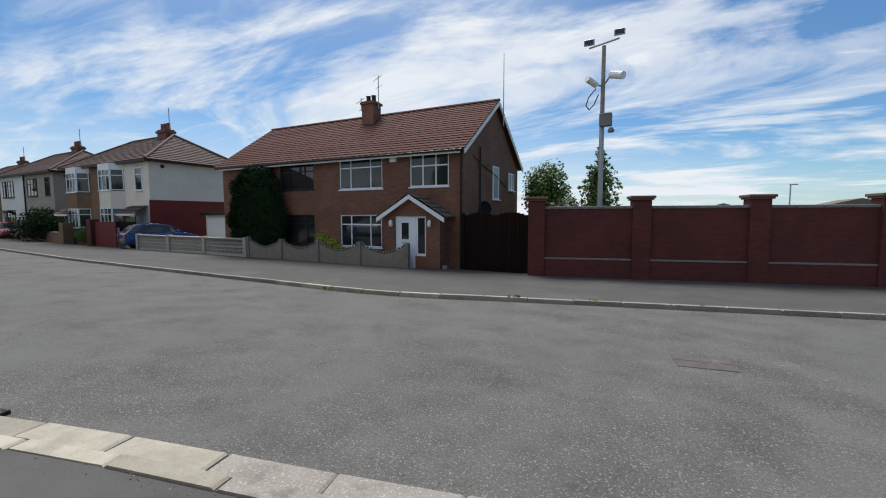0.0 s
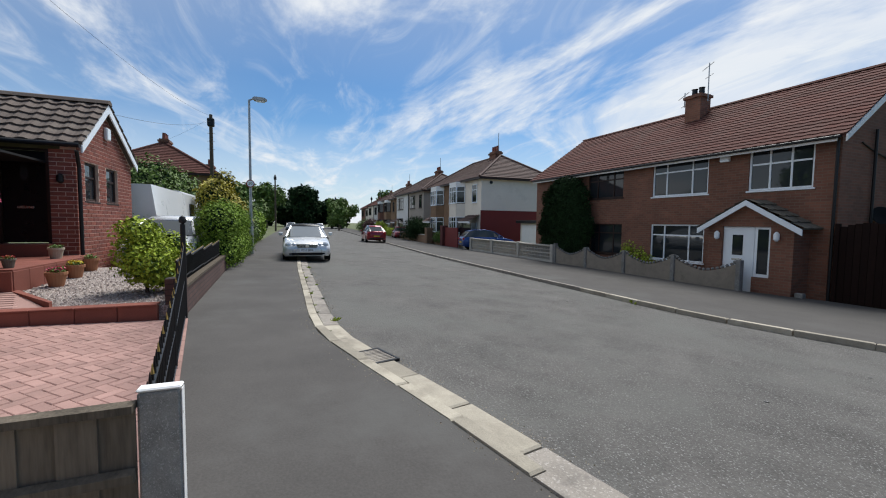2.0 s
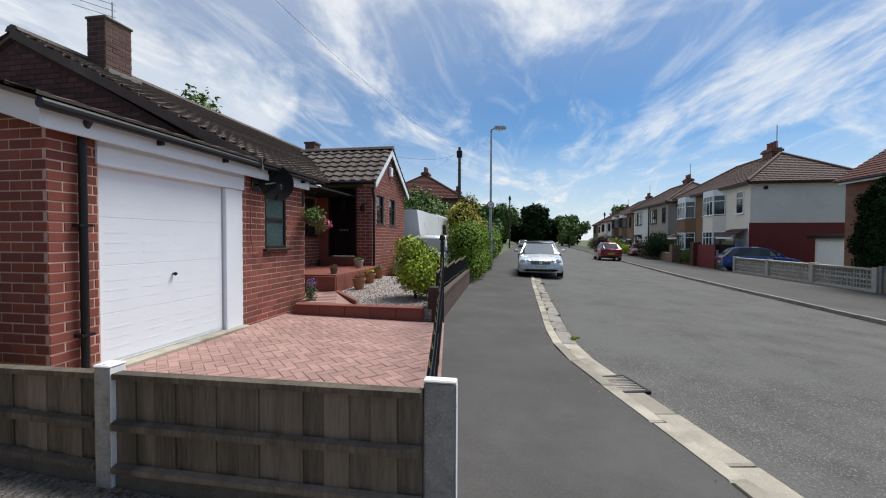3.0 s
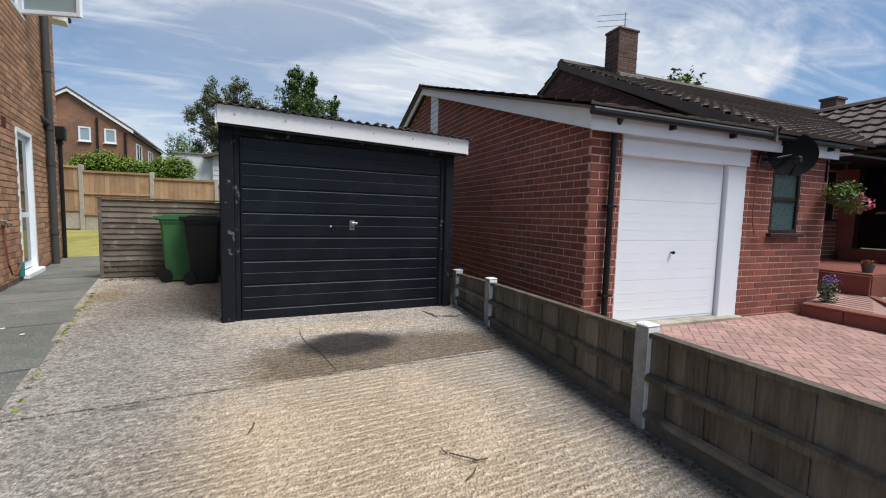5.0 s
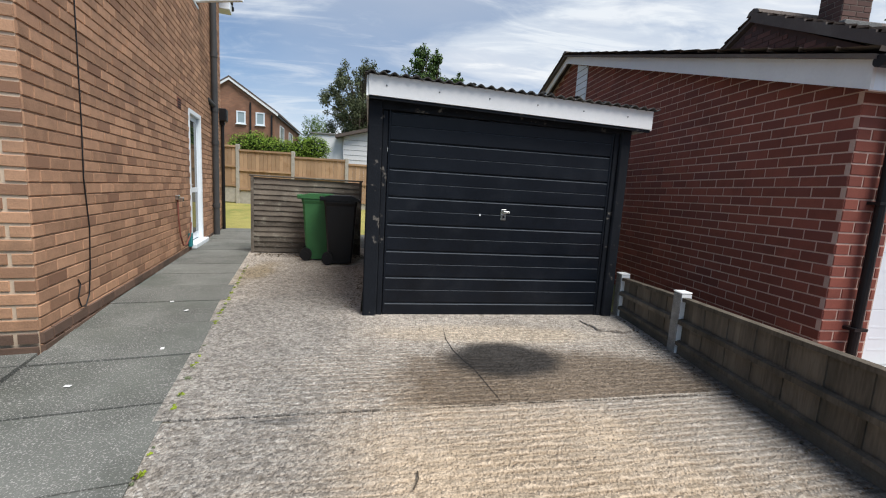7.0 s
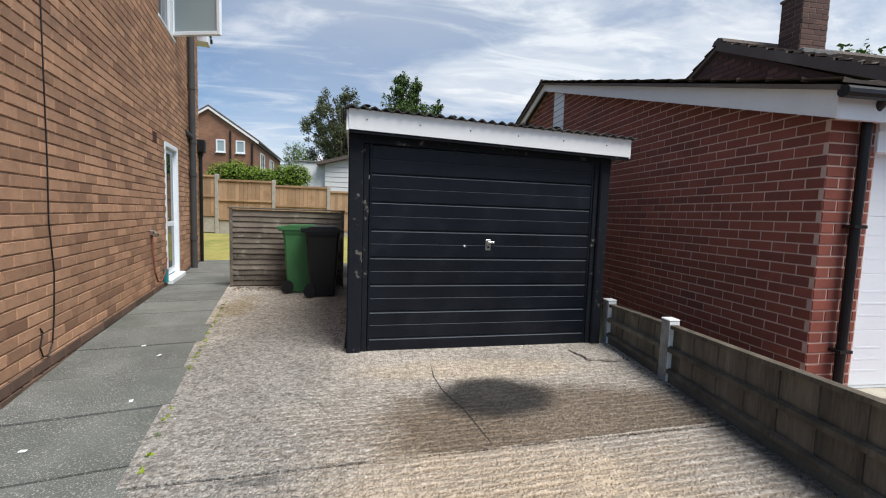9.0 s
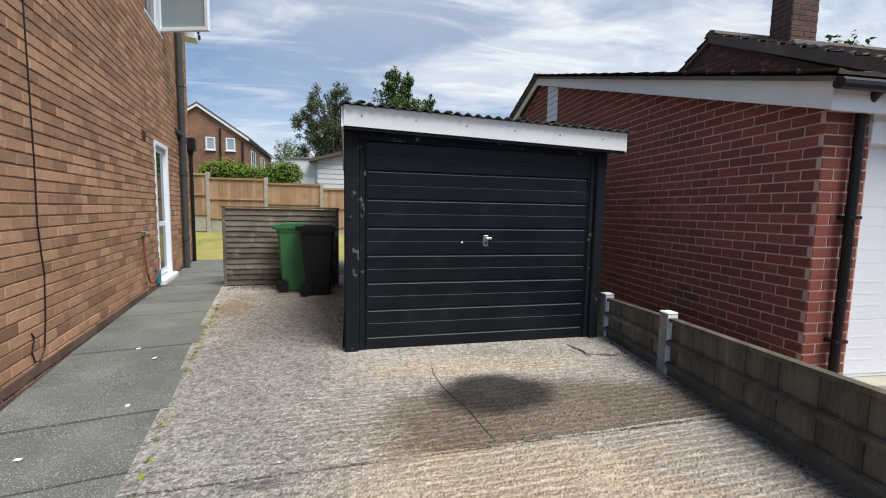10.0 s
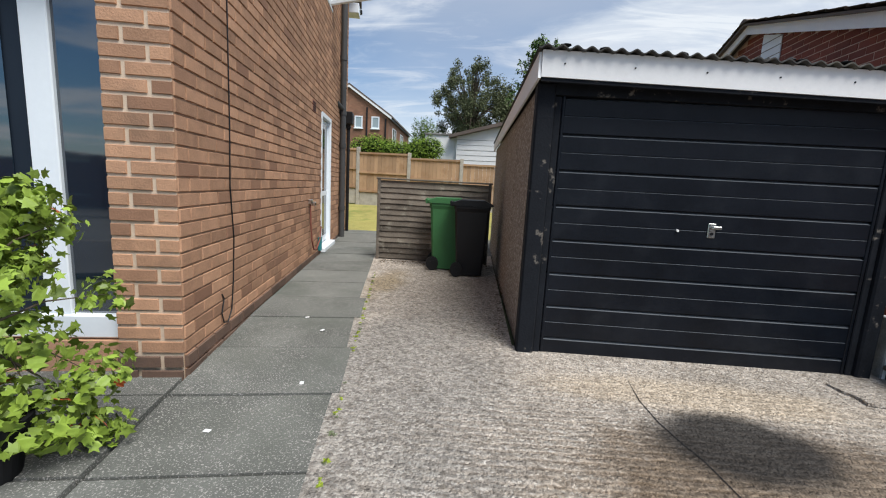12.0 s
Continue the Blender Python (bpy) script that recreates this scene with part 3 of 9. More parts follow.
FAR_EDGE = [(-40, -25.5), (-5.1, -14.6), (3.64, -12.3), (3.9, -12.6), (6.2, -12.6), (8.0, -11.9), (33, -12.1), (38, -12.3), (80, -15.0), (160, -21.0)]
NEAR_EDGE = [(-40, 0.78), (1.9, 0.78), (2.2, 0.95), (7.0, 1.7), (13.0, 1.86), (18, 2.0), (40, 1.7), (160, -1.0)]


def between(lo, hi, lift, step=1.5, drop=0.0):
    return sheet([*lo, *hi[::-1]], gz, step, drop, lift)


def far_rise(x, y):
    """The land beyond the plots: level with them, rising a little behind the lawn."""
    z = gz(x, y)
    if y > 11.8 and x < 2:
        z += 0.40 * min(1.0, (y - 11.8) / 4.2)
    return z


# the wide land reaches the horizon
g = bmesh.new()
for x0, x1 in ((-900, -45), (-45, -12), (-12, 2), (2, 40), (40, 170), (170, 1200)):
    for y0, y1 in ((-1200, -60), (-60, -30), (-30, -12.9), (-12.9, -0.9), (-0.9, 1.0), (1.0, 5.4), (5.4, 11.8), (11.8, 16.0), (16.0, 60), (60, 1200)):
        g.faces.new([g.verts.new((x, y, far_rise(min(x, x1 - 0.01), y) - 0.09)) for x, y in ((x0, y0), (x1, y0), (x1, y1), (x0, y1))])
bmesh.ops.remove_doubles(g, verts=g.verts, dist=0.02)
tagged(part("ground", g, M_GROUND), "rough green and earthy land reaching to the horizon", "ground", kind="structure")
tagged(part("road", between(FAR_KERB, NEAR_FRONT, -0.035, 2.0), M_ASPHALT), "worn grey asphalt road with pale patches, curving at a junction", "road", kind="structure")
pavement_near = tagged(part("pavement", between(NEAR_BACK, NEAR_EDGE, 0.0, 1.5, 0.06), M_PAVE), "dark smooth tarmac pavement in front of the bungalow", "pavement", kind="structure")
pavement_far = tagged(part("pavement", between(FAR_EDGE, FAR_KERB, 0.045, 2.0, 0.14), M_PAVE), "grey tarmac pavement in front of the brick houses", "pavement", kind="structure")


def kerb_run(parent, pts, inner, outer, length, lift, mat, x_lo, x_hi, name="kerb_stone", thick=0.12, seed=3, split=None, pale=None):
    """Stones laid end to end along a polyline, between two offsets to its road side."""
    rnd = random.Random(seed)
    ps = [p for p in arc_points(pts, length) if x_lo <= p.x <= x_hi]
    for p, q in zip(ps, ps[1:]):
        d = (q - p).normalized()
        n = Vector((d.y, -d.x, 0))
        w = rnd.uniform(-0.006, 0.006)
        c = [p + n * (inner + w) + d * 0.006, q + n * (inner + w) - d * 0.006, q + n * (outer + w) - d * 0.006, p + n * (outer + w) + d * 0.006]
        mid = (p + q) / 2
        me = bmesh.new()
        lo = [me.verts.new((v.x - mid.x, v.y - mid.y, gz(v.x, v.y) + lift - thick)) for v in c]
        dz = rnd.uniform(-0.006, 0.006)
        ch = 0.012
        cen = sum(c, Vector()) / 4
        side = [me.verts.new((v.x - mid.x, v.y - mid.y, gz(v.x, v.y) + lift + dz - ch)) for v in c]
        hi = [me.verts.new((v.x + (cen.x - v.x) * 0.05 - mid.x, v.y + (cen.y - v.y) * 0.05 - mid.y, gz(v.x, v.y) + lift + dz)) for v in c]
        for A, B in ((lo, side), (side, hi)):
            for i in range(4):
                me.faces.new((A[i], A[(i + 1) % 4], B[(i + 1) % 4], B[i]))
        me.faces.new(hi)
        ob = part(name, me, M_KERB_GREY if split is not None and mid.x < split else (M_KERB if pale and pale[0] < mid.x < pale[1] else mat), parent)
        ob.location = (mid.x, mid.y, 0)


kerb_near = thing("kerb", pose(0, 0, 0), "low cream concrete kerb with a row of channel blocks", "kerb", kind="structure")
kerb_run(kerb_near, NEAR_BACK, 0.0, 0.125, 0.8, 0.012, M_KERB, -12, 44, "kerb_stone", seed=3, split=1.7)
kerb_run(kerb_near, NEAR_BACK, 0.137, 0.352, 0.775, -0.012, M_KERB_GREY, -12, 44, "channel_block", seed=5, pale=(2.45, 6.3))
kerb_far = thing("kerb", pose(0, 0, 0), "grey stone kerb standing proud of the road", "kerb", kind="structure")
kerb_run(kerb_far, [(x, y - 0.0) for x, y in FAR_KERB], -0.13, 0.0, 0.92, 0.055, M_KERB_GREY, -14, 60, "kerb_stone", thick=0.2, seed=8, pale=(2.2, 8.2))

# loose grit washed into the channel
rng = np.random.default_rng(77)
gv, gf = [], []
for i in range(3800):
    x = -3 + 19 * rng.random()
    side = rng.random()
    if side < 0.7:
        y = line_at(NEAR_FRONT, x) - abs(rng.normal(0, 0.09)) + 0.02
        z = gz(x, y) - 0.036
    else:
        y = line_at(NEAR_BACK, x) + abs(rng.normal(0, 0.07))
        z = gz(x, y)
    if rng.random() > 0.35 + 0.65 * math.sin(x * 1.9) ** 2:
        continue
    r = 0.003 + 0.006 * rng.random()
    o = len(gv)
    q = rng.normal(0, 0.25, (5, 3)) * r
    gv += [(x + dx * r + q[n][0], y + dy * r + q[n][1], z + dz * r + q[n][2]) for n, (dx, dy, dz) in enumerate(((1, 0, 0), (0, 1, 0), (-1, 0, 0), (0, -1, 0), (0, 0, 0.9)))]
    gf += [(o, o + 1, o + 4), (o + 1, o + 2, o + 4), (o + 2, o + 3, o + 4), (o + 3, o, o + 4)]
tagged(raw("grit", gv, gf, material("grit_stone", (0.27, 0.23, 0.17), 0.9, vary=0.1, island=0.9, bump=0.0), kind="stuff"), "loose brown grit washed along the kerb", "grit", kind="stuff")

# drain grate in the channel
drain = thing("drain_grate", pose(4.46, -0.572, gz(4.4, -0.6) - 0.018, 0, 0, 17), "rusty iron drain grate in the road channel", "drain")
bm = bmesh.new()
for a, b, c, d in ((-0.24, 0.24, -0.17, -0.14), (-0.24, 0.24, 0.14, 0.17), (-0.24, -0.21, -0.14, 0.14), (0.21, 0.24, -0.14, 0.14)):
    bx(bm, a, b, c, d, -0.05, 0.012, 0.004)
part("grate_frame", bm, M_IRON, drain)
for i in range(9):
    part("bar", box(-0.195 + i * 0.046, -0.173 + i * 0.046, -0.14, 0.14, -0.03, 0.01, 0.003), M_KERB_GREY, drain, m=pose(0, 0, 0, 0, 0, 0))
part("pit", box(-0.23, 0.23, -0.16, 0.16, -0.2, -0.055), M_DARK, drain)

M_IRON_RED = material("worn_red_iron", (0.10, 0.085, 0.078), 0.85, vary=0.25, scale=8, fine=90, bump=0.6, stain=(0.16, 0.15, 0.14), stain_scale=6)
cover = thing("manhole_cover", pose(-0.55, -5.1, gz(0, -5.1) - 0.033, 0, 0, 10), "worn reddish iron manhole cover set in the road", "manhole cover")
part("cover_frame", box(-0.34, 0.34, -0.26, 0.26, -0.05, 0.006, 0.01), M_ASPHALT, cover)
for i in range(2):
    for j in range(2):
        part("cover_plate", box(-0.30 + i * 0.303, -0.003 + i * 0.303, -0.22 + j * 0.223, -0.003 + j * 0.223, -0.02, 0.016, 0.008), M_IRON_RED, cover)

# weeds along the far kerb and small pale litter on the road
def tuft(name, x, y, z, r, n, seed, mat, label, group=""):
    rng = np.random.default_rng(seed)
    v, f = [], []
    for i in range(n):
        a, l = rng.random() * 6.28, r * (0.4 + 0.8 * rng.random())
        ox, oy = rng.normal(0, r * 0.45, 2)
        w = 0.004 + 0.006 * rng.random()
        dx, dy = math.cos(a), math.sin(a)
        k = len(v)
        v += [(ox - dy * w, oy + dx * w, 0), (ox + dy * w, oy - dx * w, 0), (ox + dx * l * 0.5, oy + dy * l * 0.5, l * 0.8), (ox + dx * l * 0.9, oy + dy * l * 0.9, l * 0.7)]
        f += [(k, k + 1, k + 2), (k + 1, k + 3, k + 2)]
    ob = raw(name, v, f, mat)
    ob.location = (x, y, z)
    return tagged(ob, label, "weeds", group)


for i, x in enumerate((-0.8, 1.1, 2.6, 3.8, 6.3, 6.9, 9.5, 12.0)):
    tuft("weed_tuft", x, line_at(FAR_KERB, x) + 0.03, gz(x, -7.5) - 0.03, 0.05 + 0.03 * (i % 3), 60, 20 + i, M_LEAF_BRIGHT if i % 2 else M_LEAF_GREY, "small dry weeds growing along the kerb", "weeds at the kerb")
for i in range(14):
    x = 5.6 + i * 0.62
    tuft("weed_tuft", x, line_at(NEAR_BACK, x) - 0.14 - 0.2 * (i % 3 == 1), gz(x, 0) - 0.02, 0.025 + 0.025 * (i % 4 == 1), 40, 320 + i, M_LEAF_BRIGHT if i % 2 else M_LEAF_GREY, "small dry weeds growing along the kerb", "weeds at the kerb")
rr = random.Random(4)
for i in range(7):
    x, y = rr.uniform(0.5, 9), rr.uniform(-6.3, -1.6)
    m = pose(x, y, gz(x, y) - 0.031, 0, 0, rr.uniform(0, 180))
    ob = part("litter", box(-0.022, 0.022, -0.009, 0.009, 0, 0.006, 0.002), M_CONC, m=m)
    tagged(ob, "small pale scrap lying on the asphalt", "litter", "scraps on the road")

# ---- the drive: two cast bays of tamped concrete, with an oil stain ----
def drive_material():
    m = material("tamped_drive", (0.60, 0.53, 0.455), 0.9, vary=0.24, scale=1.8, fine=60, bump=0.0, speck=((0.80, 0.745, 0.67), 48, 0.58), stain=(0.32, 0.28, 0.235), stain_scale=1.1, stain_lo=0.5, stain_hi=0.75)
    n, l = m.node_tree.nodes, m.node_tree.links
    b = n["Principled BSDF"]
    geo = n["Geometry"]
    col = b.inputs["Base Color"].links[0].from_socket

    def mth(op, *a):
        q = n.new("ShaderNodeMath")
        q.operation = op
        for i, v in enumerate(a):
            if isinstance(v, (int, float)):
                q.inputs[i].default_value = v
            else:
                l.new(v, q.inputs[i])
        return q.outputs[0]

    sep = n.new("ShaderNodeSeparateXYZ")
    l.new(geo.outputs["Position"], sep.inputs[0])
    wob = n.new("ShaderNodeTexNoise")
    wob.inputs["Scale"].default_value, wob.inputs["Detail"].default_value, wob.inputs["Roughness"].default_value = 2.6, 7, 0.7
    l.new(geo.outputs["Position"], wob.inputs["Vector"])
    wv = mth("SUBTRACT", wob.outputs[0], 0.5)

    # 1 on the rear bay, 0 on the front one
    rear = mth("GREATER_THAN", mth("ADD", mth("SUBTRACT", sep.outputs[1], mth("MULTIPLY", sep.outputs[0], 0.09)), mth("MULTIPLY", wv, 0.05)), 3.868)

    # stones of the worn surface, each with its own tone
    vor = n.new("ShaderNodeTexVoronoi")
    vor.inputs["Scale"].default_value = 62
    l.new(geo.outputs["Position"], vor.inputs["Vector"])
    vsep = n.new("ShaderNodeSeparateColor")
    l.new(vor.outputs["Color"], vsep.inputs[0])
    tone = n.new("ShaderNodeMapRange")
    tone.inputs["To Min"].default_value, tone.inputs["To Max"].default_value = 0.52, 1.25
    l.new(vsep.outputs[0], tone.inputs[0])
    def patch(cx, cy, rx, ry, lo, hi, wobble, colour, strength, only=None):
        nonlocal col
        dx = mth("DIVIDE", mth("SUBTRACT", sep.outputs[0], cx), rx)
        dy = mth("DIVIDE", mth("SUBTRACT", sep.outputs[1], cy), ry)
        r = mth("ADD", mth("SQRT", mth("ADD", mth("MULTIPLY", dx, dx), mth("MULTIPLY", dy, dy))), mth("MULTIPLY", wv, wobble))
        mr = n.new("ShaderNodeMapRange")
        mr.interpolation_type = "SMOOTHSTEP"
        mr.inputs["From Min"].default_value, mr.inputs["From Max"].default_value = hi, lo
        mr.inputs["To Max"].default_value = strength
        l.new(r, mr.inputs[0])
        mx = n.new("ShaderNodeMix")
        mx.data_type = "RGBA"
        l.new(mth("MULTIPLY", mr.outputs[0], only) if only else mr.outputs[0], mx.inputs["Factor"])
        l.new(col, mx.inputs["A"])
        mx.inputs["B"].default_value = (*colour, 1)
        col = mx.outputs["Result"]

    patch(-1.5, 6.9, 1.0, 2.3, 0.5, 1.1, 1.2, (0.30, 0.26, 0.215), 0.5)
    patch(0.15, 2.5, 1.6, 1.9, 0.4, 1.15, 1.0, (0.82, 0.64, 0.455), 0.9)
    patch(0.75, 4.12, 1.35, 0.62, 0.62, 1.1, 0.9, (0.235, 0.172, 0.115), 0.8, rear)
    patch(0.35, 4.98, 1.2, 0.24, 0.4, 1.2, 0.9, (0.76, 0.63, 0.48), 0.8)
    patch(0.38, 4.5, 0.56, 0.37, 0.55, 1.05, 0.6, (0.045, 0.043, 0.042), 0.92, rear)
    # dark strip along the fence: its shade and dirt, put into the colour
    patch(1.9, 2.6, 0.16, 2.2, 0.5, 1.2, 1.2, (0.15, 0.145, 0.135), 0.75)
    patch(-1.08, 3.715, 0.2, 0.035, 0.4, 1.1, 1.3, (0.05, 0.042, 0.035), 0.9)
    patch(-1.6, 4.8, 0.95, 1.6, 0.4, 1.2, 1.2, (0.35, 0.335, 0.31), 0.6)
    patch(-1.05, 2.6, 0.55, 1.7, 0.4, 1.2, 1.2, (0.37, 0.355, 0.33), 0.6)
    patch(-2.3, 7.2, 0.25, 0.8, 0.3, 1.2, 1.6, (0.34, 0.25, 0.12), 0.6)
    thv = n.new("ShaderNodeHueSaturation")
    left_s = n.new("ShaderNodeMapRange")
    left_s.inputs["From Min"].default_value, left_s.inputs["From Max"].default_value = -0.3, -0.9
    l.new(mth("ADD", sep.outputs[0], wv), left_s.inputs[0])
    rough_f = mth("ADD", 0.3, mth("MULTIPLY", mth("MAXIMUM", mth("MULTIPLY", rear, 0.7), left_s.outputs[0]), 0.7))
    l.new(mth("ADD", 1.0, mth("MULTIPLY", mth("SUBTRACT", tone.outputs[0], 0.95), rough_f)), thv.inputs["Value"])
    l.new(col, thv.inputs["Color"])
    col = thv.outputs[0]
    # tamping ridges across the bays, worn off in places
    ridge = mth("SINE", mth("MULTIPLY", mth("ADD", mth("ADD", sep.outputs[1], mth("MULTIPLY", sep.outputs[0], -0.09)), mth("MULTIPLY", wv, 0.075)), 2 * math.pi / 0.056))
    wear = n.new("ShaderNodeMapRange")
    wear.inputs["From Min"].default_value, wear.inputs["From Max"].default_value = 0.30, 0.50
    wn2 = n.new("ShaderNodeTexNoise")
    wn2.inputs["Scale"].default_value, wn2.inputs["Detail"].default_value = 0.9, 4
    l.new(geo.outputs["Position"], wn2.inputs["Vector"])
    l.new(wn2.outputs[0], wear.inputs[0])
    chip = n.new("ShaderNodeTexNoise")
    chip.inputs["Scale"].default_value, chip.inputs["Detail"].default_value, chip.inputs["Roughness"].default_value = 19, 6, 0.75
    l.new(geo.outputs["Position"], chip.inputs["Vector"])
    chip_m = n.new("ShaderNodeMapRange")
    chip_m.inputs["From Min"].default_value, chip_m.inputs["From Max"].default_value = 0.40, 0.56
    l.new(chip.outputs[0], chip_m.inputs[0])
    ridge = mth("MULTIPLY", ridge, chip_m.outputs[0])
    # the ridges are worn away along the path side and towards the bins
    side_w, deep_w = n.new("ShaderNodeMapRange"), n.new("ShaderNodeMapRange")
    side_w.inputs["From Min"].default_value, side_w.inputs["From Max"].default_value = -1.5, -0.75
    side_w.inputs["To Min"].default_value = 0.12
    deep_w.inputs["From Min"].default_value, deep_w.inputs["From Max"].default_value = 5.2, 4.3
    deep_w.inputs["To Min"].default_value = 0.15
    l.new(mth("ADD", sep.outputs[0], wv), side_w.inputs[0])
    l.new(mth("ADD", sep.outputs[1], wv), deep_w.inputs[0])
    ridge = mth("MULTIPLY", ridge, mth("MULTIPLY", side_w.outputs[0], deep_w.outputs[0]))
    grit = n.new("ShaderNodeTexNoise")
    grit.inputs["Scale"].default_value, grit.inputs["Detail"].default_value = 55, 4
    l.new(geo.outputs["Position"], grit.inputs["Vector"])
    # dirt lies in the grooves
    dirt = n.new("ShaderNodeMapRange")
    dirt.inputs["From Min"].default_value, dirt.inputs["From Max"].default_value = 0.15, -0.8
    dirt.inputs["To Max"].default_value = 0.8
    l.new(mth("MULTIPLY", ridge, wear.outputs[0]), dirt.inputs[0])
    mx = n.new("ShaderNodeMix")
    mx.data_type = "RGBA"
    mx.blend_type = "MULTIPLY"
    l.new(dirt.outputs[0], mx.inputs["Factor"])
    l.new(col, mx.inputs["A"])
    mx.inputs["B"].default_value = (0.42, 0.38, 0.33, 1)
    pit = n.new("ShaderNodeMapRange")
    pit.inputs["From Min"].default_value, pit.inputs["From Max"].default_value = 0.53, 0.33
    pit.inputs["To Max"].default_value = 0.85
    l.new(chip.outputs[0], pit.inputs[0])
    m2 = n.new("ShaderNodeMix")
    m2.data_type = "RGBA"
    m2.blend_type = "MULTIPLY"
    l.new(pit.outputs[0], m2.inputs["Factor"])
    l.new(mx.outputs["Result"], m2.inputs["A"])
    m2.inputs["B"].default_value = (0.45, 0.42, 0.38, 1)
    l.new(m2.outputs["Result"], b.inputs["Base Color"])
    hgt = mth("ADD", mth("MULTIPLY", mth("MULTIPLY", ridge, wear.outputs[0]), 0.55), mth("ADD", mth("ADD", mth("MULTIPLY", grit.outputs[0], 1.3), mth("MULTIPLY", vor.outputs["Distance"], -0.7)), mth("MULTIPLY", chip.outputs[0], 1.6)))
    bp = n.new("ShaderNodeBump")
    bp.inputs["Strength"].default_value, bp.inputs["Distance"].default_value = 1.0, 0.02
    l.new(hgt, bp.inputs["Height"])
    l.new(bp.outputs[0], b.inputs["Normal"])
    return m


M_DRIVE2 = drive_material()
drive = thing("driveway", pose(0, 0, 0), "tamped concrete drive in cast bays with a dark oil stain", "driveway", kind="structure")
PATH_EDGE = [(-3.45, 11.0), (-3.0, 9.05), (-2.33, 6.24), (-2.05, 5.2), (-1.71, 3.9), (-1.2, 2.1), (-0.85, 0.8)]
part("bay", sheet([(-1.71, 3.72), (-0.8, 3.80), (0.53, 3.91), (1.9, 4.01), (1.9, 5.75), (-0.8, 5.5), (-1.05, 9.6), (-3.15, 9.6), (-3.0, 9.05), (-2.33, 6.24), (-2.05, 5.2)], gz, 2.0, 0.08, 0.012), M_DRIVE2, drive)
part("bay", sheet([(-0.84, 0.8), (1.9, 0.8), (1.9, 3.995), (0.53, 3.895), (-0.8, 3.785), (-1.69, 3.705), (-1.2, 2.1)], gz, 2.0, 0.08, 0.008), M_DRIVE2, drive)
# the crack through the stain, and the broken edge of the bay
crack_line = [(-0.03, 5.1), (-0.035, 4.85), (0.0, 4.63), (0.06, 4.45), (0.11, 4.33), (0.165, 4.08), (0.205, 3.9)]
v, f = [], []
for i, (x, y) in enumerate(crack_line):
    w = 0.003 if 0 < i < 6 else 0.001
    v += [(x - w, y, gz(x, y) + 0.0155), (x + w, y, gz(x, y) + 0.0155)]
f = [(2 * i, 2 * i + 1, 2 * i + 3, 2 * i + 2) for i in range(len(crack_line) - 1)]
raw("crack", v, f, M_DARK, drive)

stone = tagged(part("broken_slab", prism([(-0.19, 0.16), (-0.17, 0.05), (-0.13, -0.02), (-0.13, -0.1), (0.0, -0.12), (0.1, -0.15), (0.2, -0.13), (0.24, 0.0), (0.22, 0.17)], "z", 0, 0.02), M_DRIVE2, m=pose(1.56, 5.2, gz(1.56, 5.2) + 0.012)), "broken grey concrete slab beside the garage", "slab")

# ---- the path of flags beside the house ----
garden_path = thing("path", pose(0, 0, 0), "grey concrete flag path with mossy joints beside the house", "path", kind="structure")
HU, HN = Vector((-math.sin(radians(13.4)), math.cos(radians(13.4)), 0)), Vector((math.cos(radians(13.4)), math.sin(radians(13.4)), 0))
HC = Vector((-2.86, 4.53, 0))


def flag(s0, s1, n0, n1, lift):
    c = [HC + HU * s + HN * n for s, n in ((s0, n0), (s0, n1), (s1, n1), (s1, n0))]
    mid = sum(c, Vector()) / 4
    bm = bmesh.new()
    lo = [bm.verts.new((p.x - mid.x, p.y - mid.y, gz(p.x, p.y) - 0.06)) for p in c]
    hi = [bm.verts.new((p.x + (mid.x - p.x) * 0.012 - mid.x, p.y + (mid.y - p.y) * 0.012 - mid.y, gz(p.x, p.y) + lift)) for p in c]
    bm.faces.new(hi)
    for i in range(4):
        bm.faces.new((lo[i], lo[(i + 1) % 4], hi[(i + 1) % 4], hi[i]))
    ob = part("flagstone", bm, M_SLAB, garden_path)
    ob.location = (mid.x, mid.y, 0)


rr = random.Random(11)
s = -4.098
while s < 7.4:
    L = 0.645
    n_in = 0.0 if s > -0.2 else -1.05
    flag(s + 0.006, s + L - 0.006, 0.01, 0.985, 0.014 + rr.uniform(-0.004, 0.004))
    if s < -0.1:
        flag(s + 0.006, s + L - 0.006, -0.99, -0.004, 0.014 + rr.uniform(-0.004, 0.004))
        flag(s + 0.006, s + L - 0.006, -2.2, -1.003, 0.014 + rr.uniform(-0.004, 0.004))
    s += L
for i in range(80):
    p = HC + HU * rr.uniform(-3.2, 3.0) + HN * (0.995 + rr.uniform(-0.01, 0.01))
    tuft("moss_tuft", p.x, p.y, gz(p.x, p.y) + 0.01, 0.006 + 0.012 * rr.random(), 22, 60 + i, M_LEAF_BRIGHT if i % 3 else M_LEAF_GREY, "small tuft of grass in a paving joint", "tufts in the joint")
raw("joint_moss", [tuple(HC + HU * a + HN * b + Vector((0, 0, gz(*(HC + HU * a + HN * b)[:2]) + 0.006))) for a in (-3.9, 0.9, 4.0, 7.4) for b in (0.97, 1.02)], [(2 * i, 2 * i + 1, 2 * i + 3, 2 * i + 2) for i in range(3)], material("moss", (0.085, 0.08, 0.045), 0.95, vary=0.3, scale=9, fine=60), garden_path)
